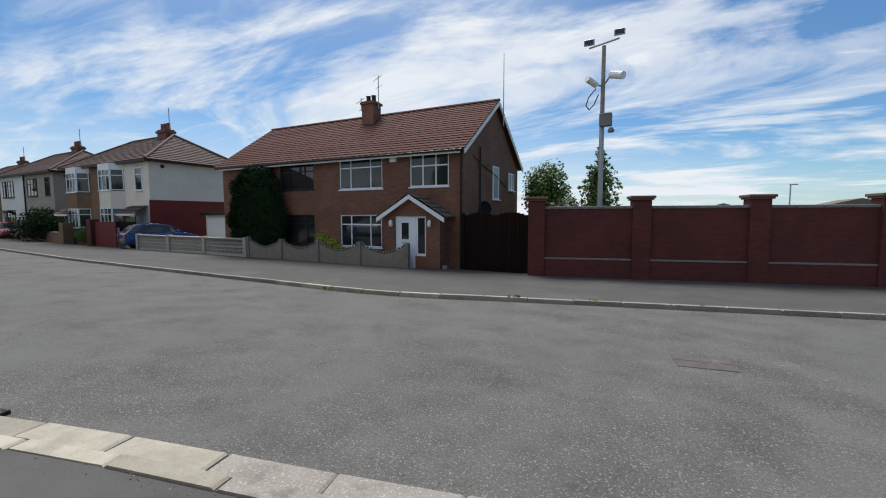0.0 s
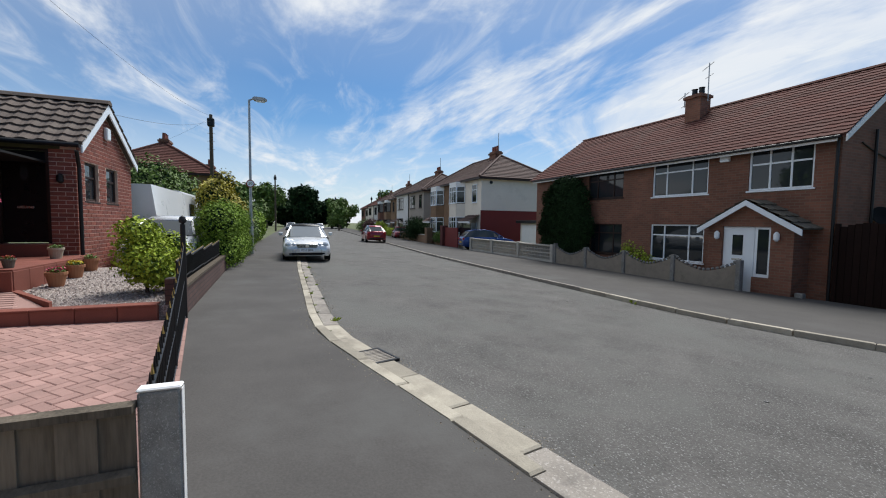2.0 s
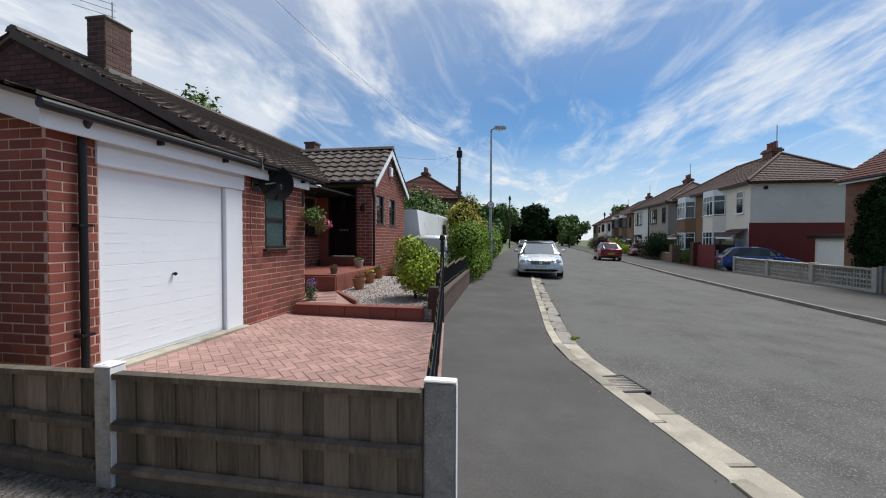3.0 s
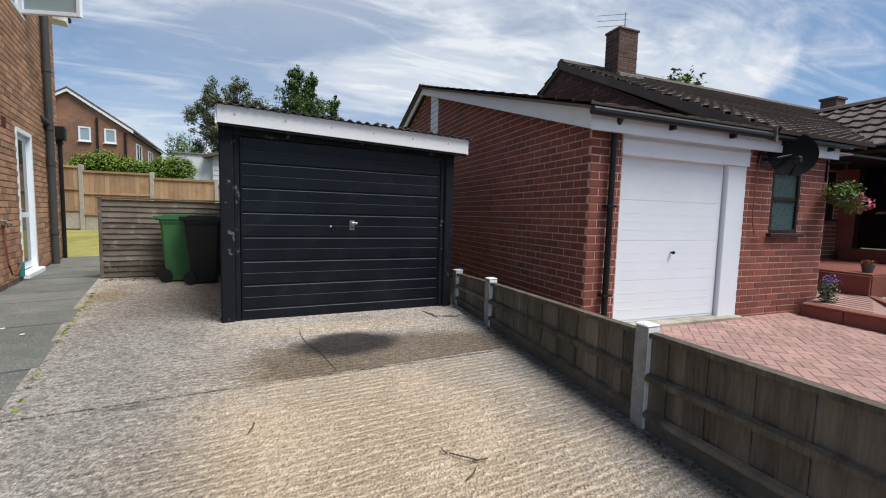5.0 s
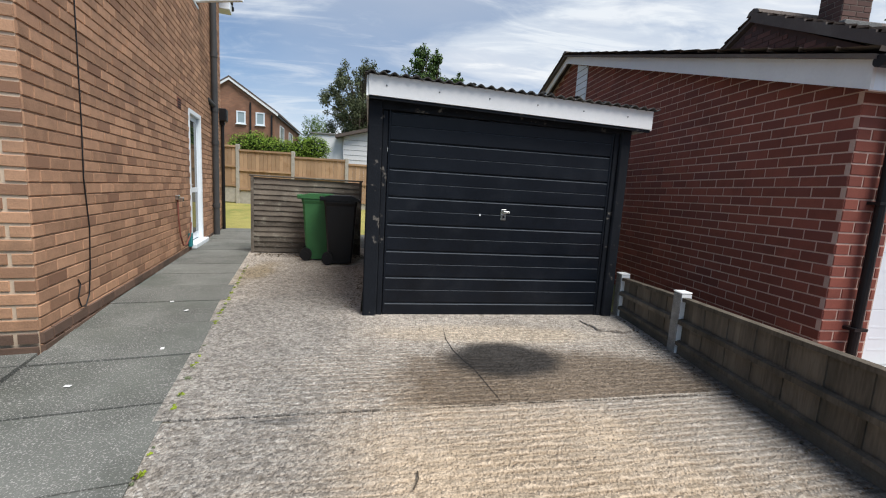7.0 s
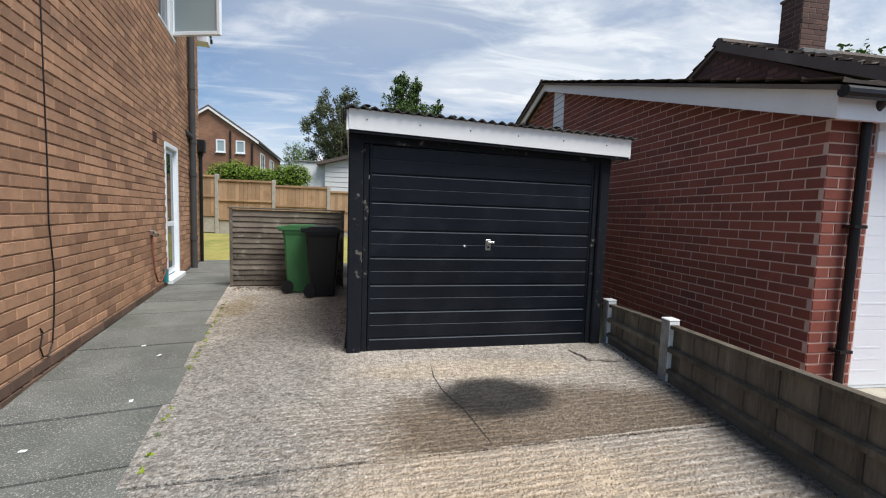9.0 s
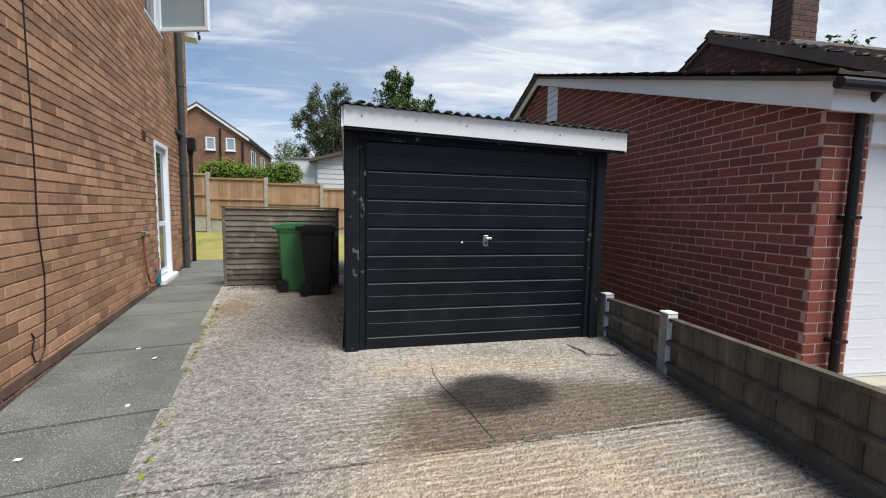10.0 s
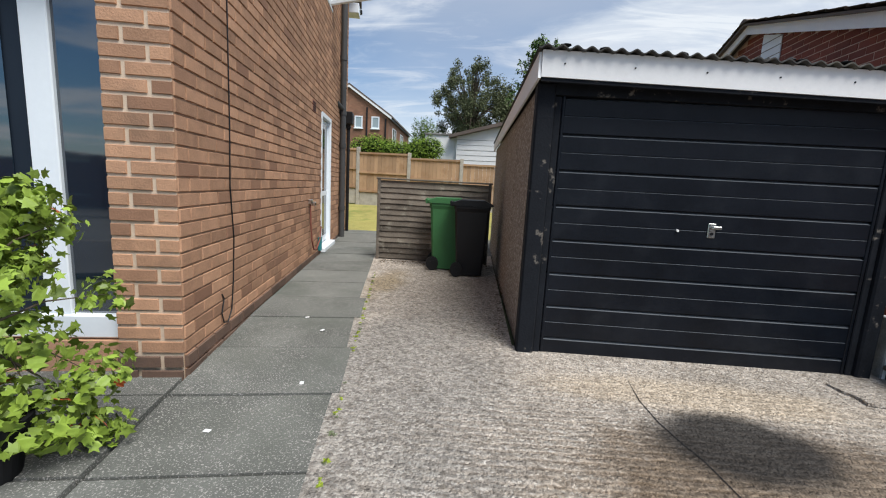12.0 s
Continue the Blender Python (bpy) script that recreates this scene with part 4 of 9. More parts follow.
for i, (x, y, l) in enumerate(((0.63, 2.72, 0.05), (0.71, 2.64, 0.16), (0.78, 2.59, 0.09), (0.69, 2.5, 0.1), (-0.35, 3.25, 0.12), (-1.55, 3.3, 0.03), (-1.2, 2.9, 0.03))):
    ob = part("twig", tube([(-l / 2, 0, 0.008), (0, 0.012, 0.016), (l / 2, 0, 0.01)], 0.004, 5), M_BARK, m=pose(x, y, gz(x, y) + 0.012, 0, 0, 40 * i + 100))
    tagged(ob, "dead dark twig lying on the concrete drive", "twig", "twigs on the drive")
for i in range(4):
    s, n = rr.uniform(-1.6, 2.2), rr.uniform(0.1, 0.9)
    p = HC + HU * s + HN * n
    ob = part("bird_dropping", box(-0.018, 0.018, -0.012, 0.012, 0, 0.004, 0.002), M_WHITE_PAINT, m=pose(p.x, p.y, gz(p.x, p.y) + 0.014, 0, 0, i * 37))
    tagged(ob, "small white dropping dried on the flags", "dropping", "droppings on the path")

# ---- lawn behind ----
lawn = sheet([(-14, 11.8), (-1.0, 11.8), (-1.0, 16.2), (-14, 16.2)], lambda x, y: far_rise(x, y), 1.2, 0.05, 0.0)
tagged(part("lawn", lawn, M_GRASS), "sunlit dry lawn, yellow and green, behind the house", "lawn", kind="structure")
tagged(part("back_path", sheet([(-6.5, 9.6), (-1.0, 9.6), (-1.0, 11.8), (-6.5, 11.8)], gz, 2, 0.05, 0.004), M_SLAB), "grey concrete paving behind the house", "path", kind="structure")

# ---- the black garage at the end of the drive ----
GA = pose(-0.775, 5.41, 0.0, 0, 0, 3.8)
garage = thing("garage", GA, "small precast concrete garage with a black up-and-over door", "garage")
GW, GL = 2.55, 5.2
# side and back walls: pebbledashed panels between ribs
for k in range(4):
    y0 = 0.1 + k * 1.27
    for x0, x1, nm in ((0.03, 0.1, "side_panel"), (GW - 0.1, GW - 0.03, "side_panel")):
        part(nm, box(x0, x1, y0 + 0.01, y0 + 1.25, -0.05, 2.0, 0.01), M_PEBBLE, garage, "pebbledash concrete panel")
part("back_wall", box(0.1, GW - 0.1, GL - 0.08, GL, -0.05, 2.0), M_PEBBLE, garage)
for x0, x1, z1 in ((0.0, 0.13, 1.99), (GW - 0.075, GW + 0.035, 1.92)):
    p = part("post", box(x0, x1, -0.03, 0.1, -0.05, z1, 0.012), M_BLACK_WOOD, garage, "black peeling timber post")
    xa = x0 + 0.13 if x0 == 0 else x0 - 0.051
    part("door_stop", box(xa, xa + 0.05, 0.0, 0.07, -0.05, 1.91, 0.006), M_BLACK_WOOD, p)
part("head", prism([(0.13, 1.912), (GW - 0.075, 1.88), (GW - 0.075, 1.95), (0.13, 2.01)], "y", -0.02, 0.08), M_BLACK_WOOD, garage)
# the pressed steel door: bands with rolled edges
n_band = 15
prof = []
z_b, z_t = 0.005, 1.905
for i in range(n_band):
    a, b = z_b + (z_t - z_b) * i / n_band, z_b + (z_t - z_b) * (i + 1) / n_band
    if i % 2:
        prof += [(0.032, a + 0.0005), (0.032, a + 0.006), (0.011, a + 0.007), (0.012, b - 0.006), (0.018, b - 0.002), (0.018, b - 0.0005)]
    else:
        prof += [(0.018, a + 0.0005), (0.018, a + 0.001), (0.012, a + 0.002), (0.012, b - 0.018), (0.032, b - 0.006), (0.032, b - 0.0005)]
prof += [(0.06, z_t), (0.06, z_b)]
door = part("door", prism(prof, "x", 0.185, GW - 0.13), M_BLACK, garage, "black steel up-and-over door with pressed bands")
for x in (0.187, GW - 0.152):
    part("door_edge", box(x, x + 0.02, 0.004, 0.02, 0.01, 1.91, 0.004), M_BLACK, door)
hd = part("handle_plate", box(1.30, 1.355, 0.003, 0.012, 0.97, 1.075, 0.006), M_CHROME, door, "worn chrome handle plate")
part("handle_lever", box(1.32, 1.385, -0.02, 0.0, 1.035, 1.058, 0.006), M_CHROME, hd)
part("lock", rod((1.327, -0.004, 1.0), (1.327, 0.01, 1.0), 0.011), M_DARK, hd)
part("stud", rod((1.09, 0.0, 1.01), (1.09, 0.02, 1.01), 0.009), M_WHITE_PAINT, door)
fas = part("fascia", prism([(0.0, 2.0), (GW + 0.17, 1.925), (GW + 0.17, 2.098), (0.0, 2.172)], "y", -0.13, -0.1), M_WHITE_PAINT, garage, "white painted fascia board")
part("fascia_trim", prism([(0.005, 1.975), (GW + 0.16, 1.9), (GW + 0.16, 1.922), (0.005, 1.997)], "y", -0.12, -0.09), M_BLACK_WOOD, fas)
for i in range(6):
    x = 0.15 + i * 0.46
    part("nail", rod((x, -0.134, 2.09 - x * 0.027), (x, -0.128, 2.09 - x * 0.027), 0.006, seg=8), M_IRON, fas)
part("barge_board", prism([(-0.13, 1.99), (GL, 1.95), (GL, 2.1), (-0.1, 2.165)], "x", -0.02, -0.002), M_WHITE_PAINT, garage)
part("barge_board", prism([(-0.1, 1.92), (GL, 1.89), (GL, 2.03), (-0.1, 2.09)], "x", GW + 0.172, GW + 0.19), M_WHITE_PAINT, garage)
# corrugated roof
v, f = [], []
NX = 240
for j, y in enumerate((-0.17, GL + 0.1)):
    for i in range(NX + 1):
        x = -0.035 + (GW + 0.25) * i / NX
        zc = 2.188 - (x + 0.035) * 0.0272 - (0.06 if j else 0) + 0.012 * math.sin(x / 0.095 * math.pi * 2)
        v += [(x, y, zc), (x, y, zc - 0.008)]
st = 2 * (NX + 1)
for i in range(NX):
    a = 2 * i
    f += [(a, a + 2, st + a + 2, st + a), (a + 1, st + a + 1, st + a + 3, a + 3), (a, a + 1, a + 3, a + 2)]
M_SHEET = material("old_cement_sheet", (0.06, 0.058, 0.055), 0.9, vary=0.3, scale=5, fine=60, bump=0.6, stain=(0.11, 0.105, 0.085), stain_scale=3)
roofg = raw("roof", v, f, M_SHEET, garage, "dark corrugated sheet roof with moss")
rr = random.Random(5)
for i in range(22):
    x = rr.uniform(0, GW)
    part("moss_clump", lathe([(0.002, 0.02), (0.02 + 0.02 * rr.random(), 0.008), (0.03, 0)], 7, (x, -0.13 + rr.uniform(0, 0.2), 2.2 - x * 0.0272)), M_DARK, roofg)

# ---- lap fence panel and bins beside the garage ----
PF = frame_of((-2.86, 8.62, gz(-2.8, 8.6) + 0.012), (math.cos(radians(5)), math.sin(radians(5)), 0), (math.sin(radians(5)), -math.cos(radians(5)), 0))
lap = thing("lap_fence", PF, "weathered grey overlap fence panel behind the bins", "fence")
M_LAP = material("grey_lap_wood", (0.15, 0.128, 0.104), 0.9, vary=0.4, scale=4, fine=50, bump=0.6, random_ob=0.7, stain=(0.34, 0.32, 0.26), stain_scale=5, stain_lo=0.54, stain_hi=0.72)
rr = random.Random(9)
for i in range(14):
    z = 0.02 + i * 0.086
    n = 11
    vs, fs = [], []
    for j in range(n + 1):
        x = 1.76 * j / n
        w = rr.uniform(-0.006, 0.006)
        vs += [(x, -0.012, z + w), (x, -0.024 - 0.003, z + 0.004 + w), (x, -0.008, z + 0.1), (x, 0.0, z + 0.1)]
    for j in range(n):
        k = 4 * j
        fs += [(k + 1, k + 5, k + 6, k + 2), (k, k + 4, k + 5, k + 1), (k + 2, k + 6, k + 7, k + 3), (k + 3, k + 7, k + 4, k)]
    raw("lap_board", vs, fs, M_LAP, lap)
for x in (0.0, 1.72):
    part("batten", box(x, x + 0.045, -0.045, -0.024, 0.0, 1.26, 0.005), M_LAP, lap)
part("capping", box(-0.02, 1.78, -0.05, 0.03, 1.255, 1.28, 0.006), M_LAP, lap)
part("backing", box(0.0, 1.76, 0.001, 0.012, 0.0, 1.24), M_LAP, lap)


def wheelie_bin(m, mat, label):
    b = thing("wheelie_bin", m, label, "bin", "wheelie bins")
    bm = bmesh.new()
    secs = [(0.02, 0.19, 0.21), (0.25, 0.205, 0.235), (0.88, 0.245, 0.285), (0.93, 0.262, 0.302), (0.96, 0.262, 0.302)]
    rings = []
    for z, hx, hy in secs:
        rings.append([bm.verts.new((sx * hx, sy * hy, z)) for sx, sy in ((-1, -0.88), (-0.88, -1), (0.88, -1), (1, -0.88), (1, 0.88), (0.88, 1), (-0.88, 1), (-1, 0.88))])
    for p, q in zip(rings, rings[1:]):
        for i in range(8):
            bm.faces.new((p[i], p[(i + 1) % 8], q[(i + 1) % 8], q[i]))
    bm.faces.new(rings[0][::-1])
    bm.faces.new(rings[-1])
    part("body", bm, mat, b)
    lid = part("lid", prism([(-0.33, 0.962), (0.31, 0.962), (0.33, 1.0), (0.2, 1.035), (-0.2, 1.04), (-0.34, 0.99)], "x", -0.275, 0.275), mat, b)
    part("lid_grip", box(-0.2, 0.2, -0.35, -0.33, 0.965, 0.985, 0.005), mat, lid)
    part("handle", rod((-0.25, 0.36, 1.0), (0.25, 0.36, 1.0), 0.017), mat, b)
    for x in (-0.23, 0.23):
        part("handle_arm", box(x - 0.02, x + 0.02, 0.28, 0.37, 0.95, 1.01, 0.006), mat, b)
        w = part("wheel", rod((x - 0.03, 0.22, 0.1), (x + 0.03, 0.22, 0.1), 0.1, seg=20), M_PVC_BLACK, b, "black rubber wheel")
        part("hub", rod((x - 0.034, 0.22, 0.1), (x + 0.034, 0.22, 0.1), 0.045, seg=14), M_PVC_BLACK, w)
    part("axle", rod((-0.23, 0.22, 0.1), (0.23, 0.22, 0.1), 0.012), M_STEEL, b)
    return b


wheelie_bin(pose(-1.7, 8.3, gz(0, 8.2) + 0.012, 0, 0, 97) @ Matrix.Diagonal((0.92, 0.88, 1, 1)), M_GREEN, "green plastic wheelie bin with its lid shut")
wheelie_bin(pose(-1.33, 7.98, gz(0, 8.0) + 0.012, 0, 0, 94) @ Matrix.Diagonal((0.9, 0.8, 1, 1)), M_PVC_BLACK, "black plastic wheelie bin with its lid shut")

# dry leaves and crumbs of earth blown against the fences
rng = np.random.default_rng(12)
lv, lf = [], []
for i in range(1500):
    if i < 800:
        x = -2.75 + 1.75 * rng.random()
        y = 8.55 + 0.09 * (x + 2.75) - abs(rng.normal(0, 0.16))
    elif i < 1150:
        y = 1.0 + 4.4 * rng.random()
        x = 1.86 - abs(rng.normal(0, 0.05))
    else:
        x, y = -0.86 - abs(rng.normal(0, 0.07)), 5.6 + 2.6 * rng.random()
    z = gz(x, y) + 0.014
    r, a = 0.005 + 0.011 * rng.random() ** 2, rng.random() * 6.28
    dx, dy = math.cos(a) * r, math.sin(a) * r
    o = len(lv)
    lv += [(x - dx, y - dy, z), (x + dy * 0.6, y - dx * 0.6, z + 0.4 * r), (x + dx, y + dy, z + 0.002), (x - dy * 0.6, y + dx * 0.6, z + 0.7 * r)]
    lf += [(o, o + 1, o + 2), (o, o + 2, o + 3)]
tagged(raw("leaf_litter", lv, lf, material("dry_leaf", (0.12, 0.085, 0.05), 0.9, vary=0.2, island=1.0, bump=0.0), kind="stuff"), "dry brown leaves and crumbs blown against the fences", "leaf litter", kind="stuff")

# ---- boundary fence between the drives ----
M_CHIPPED = material("chipped_white_paint", (0.80, 0.80, 0.78), 0.6, vary=0.08, scale=9, fine=60, bump=0.5, stain=(0.30, 0.29, 0.27), stain_scale=16, stain_lo=0.61, stain_hi=0.66)
fence = thing("fence", pose(0, 0, 0), "low weathered timber fence with concrete posts and gravel boards", "fence")
POSTS = [(5.62, 0.47), (4.70, 0.50), (2.63, 0.53), (0.86, 0.545)]
for y, zt in POSTS:
    zb = gz(1.93, y) - 0.15
    last = y < 1
    w = 0.064 if last else 0.05
    px0, px1, py0, py1 = (1.937, 1.992, 0.76, 0.912) if last else (1.88, 1.98, y - w, y + w)
    p = part("fence_post", box(px0, px1, py0, py1, zb, zt - 0.014, 0.01), M_POST, fence, "grey concrete post with flaking white paint")
    part("post_cap", box(px0 - 0.002, px1 + 0.002, py0 - 0.002, py1 + 0.002, zt - 0.014, zt, 0.006), M_CHIPPED, p, "chipped white painted cap")
    part("painted_face", box(px0 + 0.006, px1 - 0.006, py0 - 0.003, py0 - 0.0005, zb + 0.1, zt - 0.016), M_CHIPPED, p)
for (y1, t1), (y0, t0) in zip(POSTS, POSTS[1:]):
    a, b = y0 + 0.055, y1 - 0.055
    if y0 < 1:
        a = y0 + 0.054
    g0, g1 = gz(1.93, y0), gz(1.93, y1)

    def lerp(y, p, q):
        return p + (q - p) * (y - y0) / (y1 - y0)

    def ledge(y):
        return max(lerp(y, t0, t1) - 0.575, lerp(y, g0, g1) + 0.09)

    def middle(y):
        return ledge(y) + 0.40 * (lerp(y, t0, t1) - ledge(y))

    part("gravel_board", prism([(a, lerp(a, g0, g1) - 0.1), (b, lerp(b, g0, g1) - 0.1), (b, ledge(b) - 0.004), (a, ledge(a) - 0.004)], "x", 1.905, 1.955), M_CONC_DARK, fence)
    n = max(3, round((b - a) / 0.118))
    for i in range(n):
        ya, yb = a + (b - a) * i / n, min(a + (b - a) * (i + 1) / n + 0.008, b)
        dx = 0.010 if i % 2 else 0.0
        part("board", prism([(ya, ledge(ya)), (yb, ledge(yb)), (yb, lerp(yb, t0, t1) - 0.075), (ya, lerp(ya, t0, t1) - 0.075)], "x", 1.925 - dx, 1.937 - dx), M_WOOD, fence)
    for base, hh in ((ledge, 0.028), (middle, 0.034)):
        part("rail", prism([(1.877, 0.0), (1.912, 0.0), (1.912, hh + 0.012), (1.877, hh)], "y", 0, b - a), M_WOOD, fence, m=Matrix.Translation((0, a, base(a))) @ Matrix.Rotation(math.atan2(base(b) - base(a), b - a), 4, "X"))
    part("capping", prism([(a, lerp(a, t0, t1) - 0.075), (b, lerp(b, t0, t1) - 0.075), (b, lerp(b, t0, t1) - 0.045), (a, lerp(a, t0, t1) - 0.045)], "x", 1.89, 1.955), M_WOOD, fence)

# ---- the brick house beside the drive ----
HM = Matrix(((HU.x, -HN.x, 0, HC.x), (HU.y, -HN.y, 0, HC.y), (0, 0, 1, 0), (0, 0, 0, 1)))
house = thing("house", HM, "two-storey brown brick house with white windows and doors", "house")
HS_HOLES = [(4.36, 5.28, 0.04, 2.32), (4.2, 5.2, 4.15, 5.1)]
HLEN, HEAVE, HRIDGE = 7.42, 5.3, 7.3
part("side_wall", wall_with_holes(HLEN, HEAVE, 0.28, HS_HOLES, -0.2, [(0, HEAVE), (HLEN, HEAVE), (HLEN / 2, HRIDGE)]), M_MORTAR_HOUSE, house, m=pose(0, 0.0, 0))
FM = frame_of((0, 0, 0), (0, 1, 0), (-1, 0, 0))


def holes_free(holes):
    return lambda x, z: not any(h[0] - 0.004 < x < h[1] + 0.004 and h[2] - 0.02 < z < h[3] + 0.02 for h in holes)


side_b = part("side_brickface", box(0.0, HLEN, 0.0, 0.001, -0.19, -0.18), M_MORTAR_DARK, house)
bricks(side_b, HLEN, holes_free(HS_HOLES), M_BRICK, (0.0, 3.0, -0.1, 1.75), -0.055, HEAVE, 0.0905, 0.262, 0.010, 0.010, 0.0, 300, 2)
bricks(side_b, HLEN, holes_free(HS_HOLES), M_BRICK_DARKB, None, -0.06, 0.12, 0.0905, 0.262, 0.012, 0.022, 0.0, 0, 23)
part("gable_bricks", prism([(0.02, HEAVE + 0.01), (HLEN - 0.02, HEAVE + 0.01), (HLEN / 2, HRIDGE - 0.02)], "y", -0.006, 0.0), M_BRICK, house)
# plinth course and front quoin
fr = part("front_pier", box(0.0, 0.28, 0.282, 0.375, -0.2, HEAVE), M_MORTAR_PALE, house)
quoin = thing("quoin_face", pose(0, 0, 0), "", "")
quoin.parent = house
quoin.matrix_basis = frame_of((-0.0, 0.375, 0), (0, -1, 0), (-1, 0, 0))
for k in ("label", "category"):
    if k in quoin:
        del quoin[k]
part("quoin_backing", box(0.004, 0.371, -0.003, 0.002, -0.2, HEAVE), M_MORTAR_PALE, quoin)
rr = random.Random(6)
for k in range(59):
    z = -0.055 + k * 0.0905
    low = k < 2
    for x0, x1 in (((0.0, 0.243), (0.265, 0.375)) if k % 2 else ((0.0, 0.11), (0.132, 0.375))):
        ob = new("brick", brick_mesh(x1 - x0, 0.0725, 0.011, M_BRICK_DARKB if low else M_BRICK))
        ob.parent = quoin
        ob.location = (x0, -0.002 - (0.014 if low else 0.0) + rr.uniform(-0.002, 0.002), z + rr.uniform(-0.0015, 0.0015))
# front beyond the pier: dwarf wall, full-height glazed white frame, upper wall
bm = box(0.06, 0.28, 0.376, 5.5, -0.2, 0.17)
bx(bm, 0.06, 0.28, 0.376, 5.5, 2.45, HEAVE)
bx(bm, 0.06, 0.28, 2.6, 5.5, 0.17, 2.45)
part("front_wall", bm, M_BRICK, house)
part("other_walls", bx(box(HLEN - 0.28, HLEN, 0.28, 7.5, -0.2, HEAVE), 0, HLEN, 7.5, 7.78, -0.2, HEAVE), M_BRICK, house)
part("floor", box(0.28, HLEN - 0.28, 0.28, 7.5, 0.1, 0.16), M_TERRA, house)
part("upper_floor", box(0.28, HLEN - 0.28, 0.28, 7.5, 2.5, 2.7), M_WHITE_PAINT, house)
part("inner_wall", box(2.2, 2.3, 0.28, 7.5, 0.16, 2.5), material("inner_plaster", (0.18, 0.16, 0.13), 0.9, vary=0.1), house)
gl = part("glazed_screen", bx(bx(box(0.10, 0.17, 0.377, 0.415, 0.18, 2.45), 0.10, 0.17, 0.70, 0.85, 0.33, 2.45, 0.006), 0.08, 0.19, 0.377, 2.6, 0.18, 0.33, 0.01), M_WHITE, house, "white plastic door frame with tall panes")
M_CLEAR = bpy.data.materials.new("clear_glass")
M_CLEAR.use_nodes = True
cb = M_CLEAR.node_tree.nodes["Principled BSDF"]
cb.inputs["Base Color"].default_value = (0.012, 0.022, 0.035, 1)
cb.inputs["Roughness"].default_value = 0.04
cb.inputs["Specular IOR Level"].default_value = 0.9
cb.inputs["IOR"].default_value = 1.9
pane = part("pane", box(0.128, 0.136, 0.415, 0.70, 0.33, 2.45), M_CLEAR, gl)
M_DOORDARK = material("dark_blue_door", (0.012, 0.018, 0.028), 0.4, vary=0.1, bump=0.05)
fd = part("front_door", box(0.115, 0.165, 0.851, 1.75, 0.34, 2.4, 0.01), M_DOORDARK, gl, "dark glazed front door")
part("door_pane", box(0.105, 0.114, 0.95, 1.6, 0.9, 2.2), M_CLEAR, fd)
part("door_frame", box(0.10, 0.17, 1.76, 1.85, 0.33, 2.45), M_WHITE, gl)
part("pane", box(0.128, 0.136, 1.85, 2.6, 0.33, 2.45), M_CLEAR, gl)
part("canopy", bx(box(-0.12, 0.06, 0.5, 2.8, 2.45, 2.62, 0.01), -0.14, 0.0, 0.5, 2.8, 2.62, 2.68), M_WHITE_PAINT, house, "white boarded canopy over the front windows")
# side door
sd = part("side_door", box(4.44, 5.2, 0.05, 0.1, 0.14, 2.24, 0.008), M_WHITE, house, "white plastic door with a tall glass pane")
part("door_glass", box(4.5, 5.12, 0.042, 0.049, 0.26, 2.16), M_GLASS, sd)
part("door_rail", box(4.5, 5.12, 0.034, 0.042, 0.96, 1.04, 0.002), M_WHITE, sd)
part("handle", bx(box(4.5, 4.525, 0.02, 0.05, 1.0, 1.2, 0.004), 4.5, 4.62, 0.0, 0.02, 1.08, 1.1, 0.004), M_CHROME, sd)
bm = bmesh.new()
for a, b, c, d in ((4.36, 4.435, 0.12, 2.32), (5.205, 5.28, 0.12, 2.32), (4.435, 5.205, 2.245, 2.32)):
    bx(bm, a, b, -0.012, 0.12, c, d, 0.006)
part("door_frame", bm, M_WHITE, house)
part("door_step", box(4.3, 5.34, -0.09, 0.13, 0.04, 0.118, 0.01), M_WHITE, house)
# upper window standing open
uw = window(house, 4.2, 5.2, 4.15, 5.1, 0.08, (), (), M_WHITE, M_GLASS, True)
cm = Matrix.Translation((5.2, 0.03, 4.2)) @ pose(0, 0, 0, 0, 0, 62)
bm = bmesh.new()
for a, b, c, d in ((-0.9, -0.84, 0, 0.85), (-0.06, 0, 0, 0.85), (-0.84, -0.06, 0, 0.06), (-0.84, -0.06, 0.79, 0.85)):
    bx(bm, a, b, -0.03, 0.03, c, d, 0.005)
M_FROST = glass_material("frosted_glass", (0.33, 0.40, 0.42), 0.3)
sash = part("open_sash", bm, M_WHITE, house, "white window sash standing open", m=cm)
part("pane", box(-0.84, -0.06, -0.005, 0.005, 0.06, 0.79), M_FROST, sash)
# roof, soffit, gutter
for sgn, nm in ((0, "roof"), (1, "roof")):
    y0, y1 = -0.25, 8.0
    if sgn:
        out = [(HLEN + 0.35, HEAVE - 0.14), (HLEN / 2, HRIDGE + 0.03), (HLEN / 2, HRIDGE + 0.16), (HLEN + 0.35, HEAVE + 0.0)]
    else:
        out = [(-0.35, HEAVE - 0.14), (HLEN / 2, HRIDGE + 0.03), (HLEN / 2, HRIDGE + 0.16), (-0.35, HEAVE + 0.0)]
    part(nm, prism(out, "y", y0, y1), M_TILE, house)
part("soffit", box(HLEN + 0.001, HLEN + 0.34, -0.22, 7.8, HEAVE - 0.36, HEAVE - 0.15, 0.01), M_WHITE, house)
part("gutter", box(HLEN + 0.35, HLEN + 0.45, -0.26, 7.8, HEAVE - 0.24, HEAVE - 0.14, 0.02), M_PVC_BLACK, house)
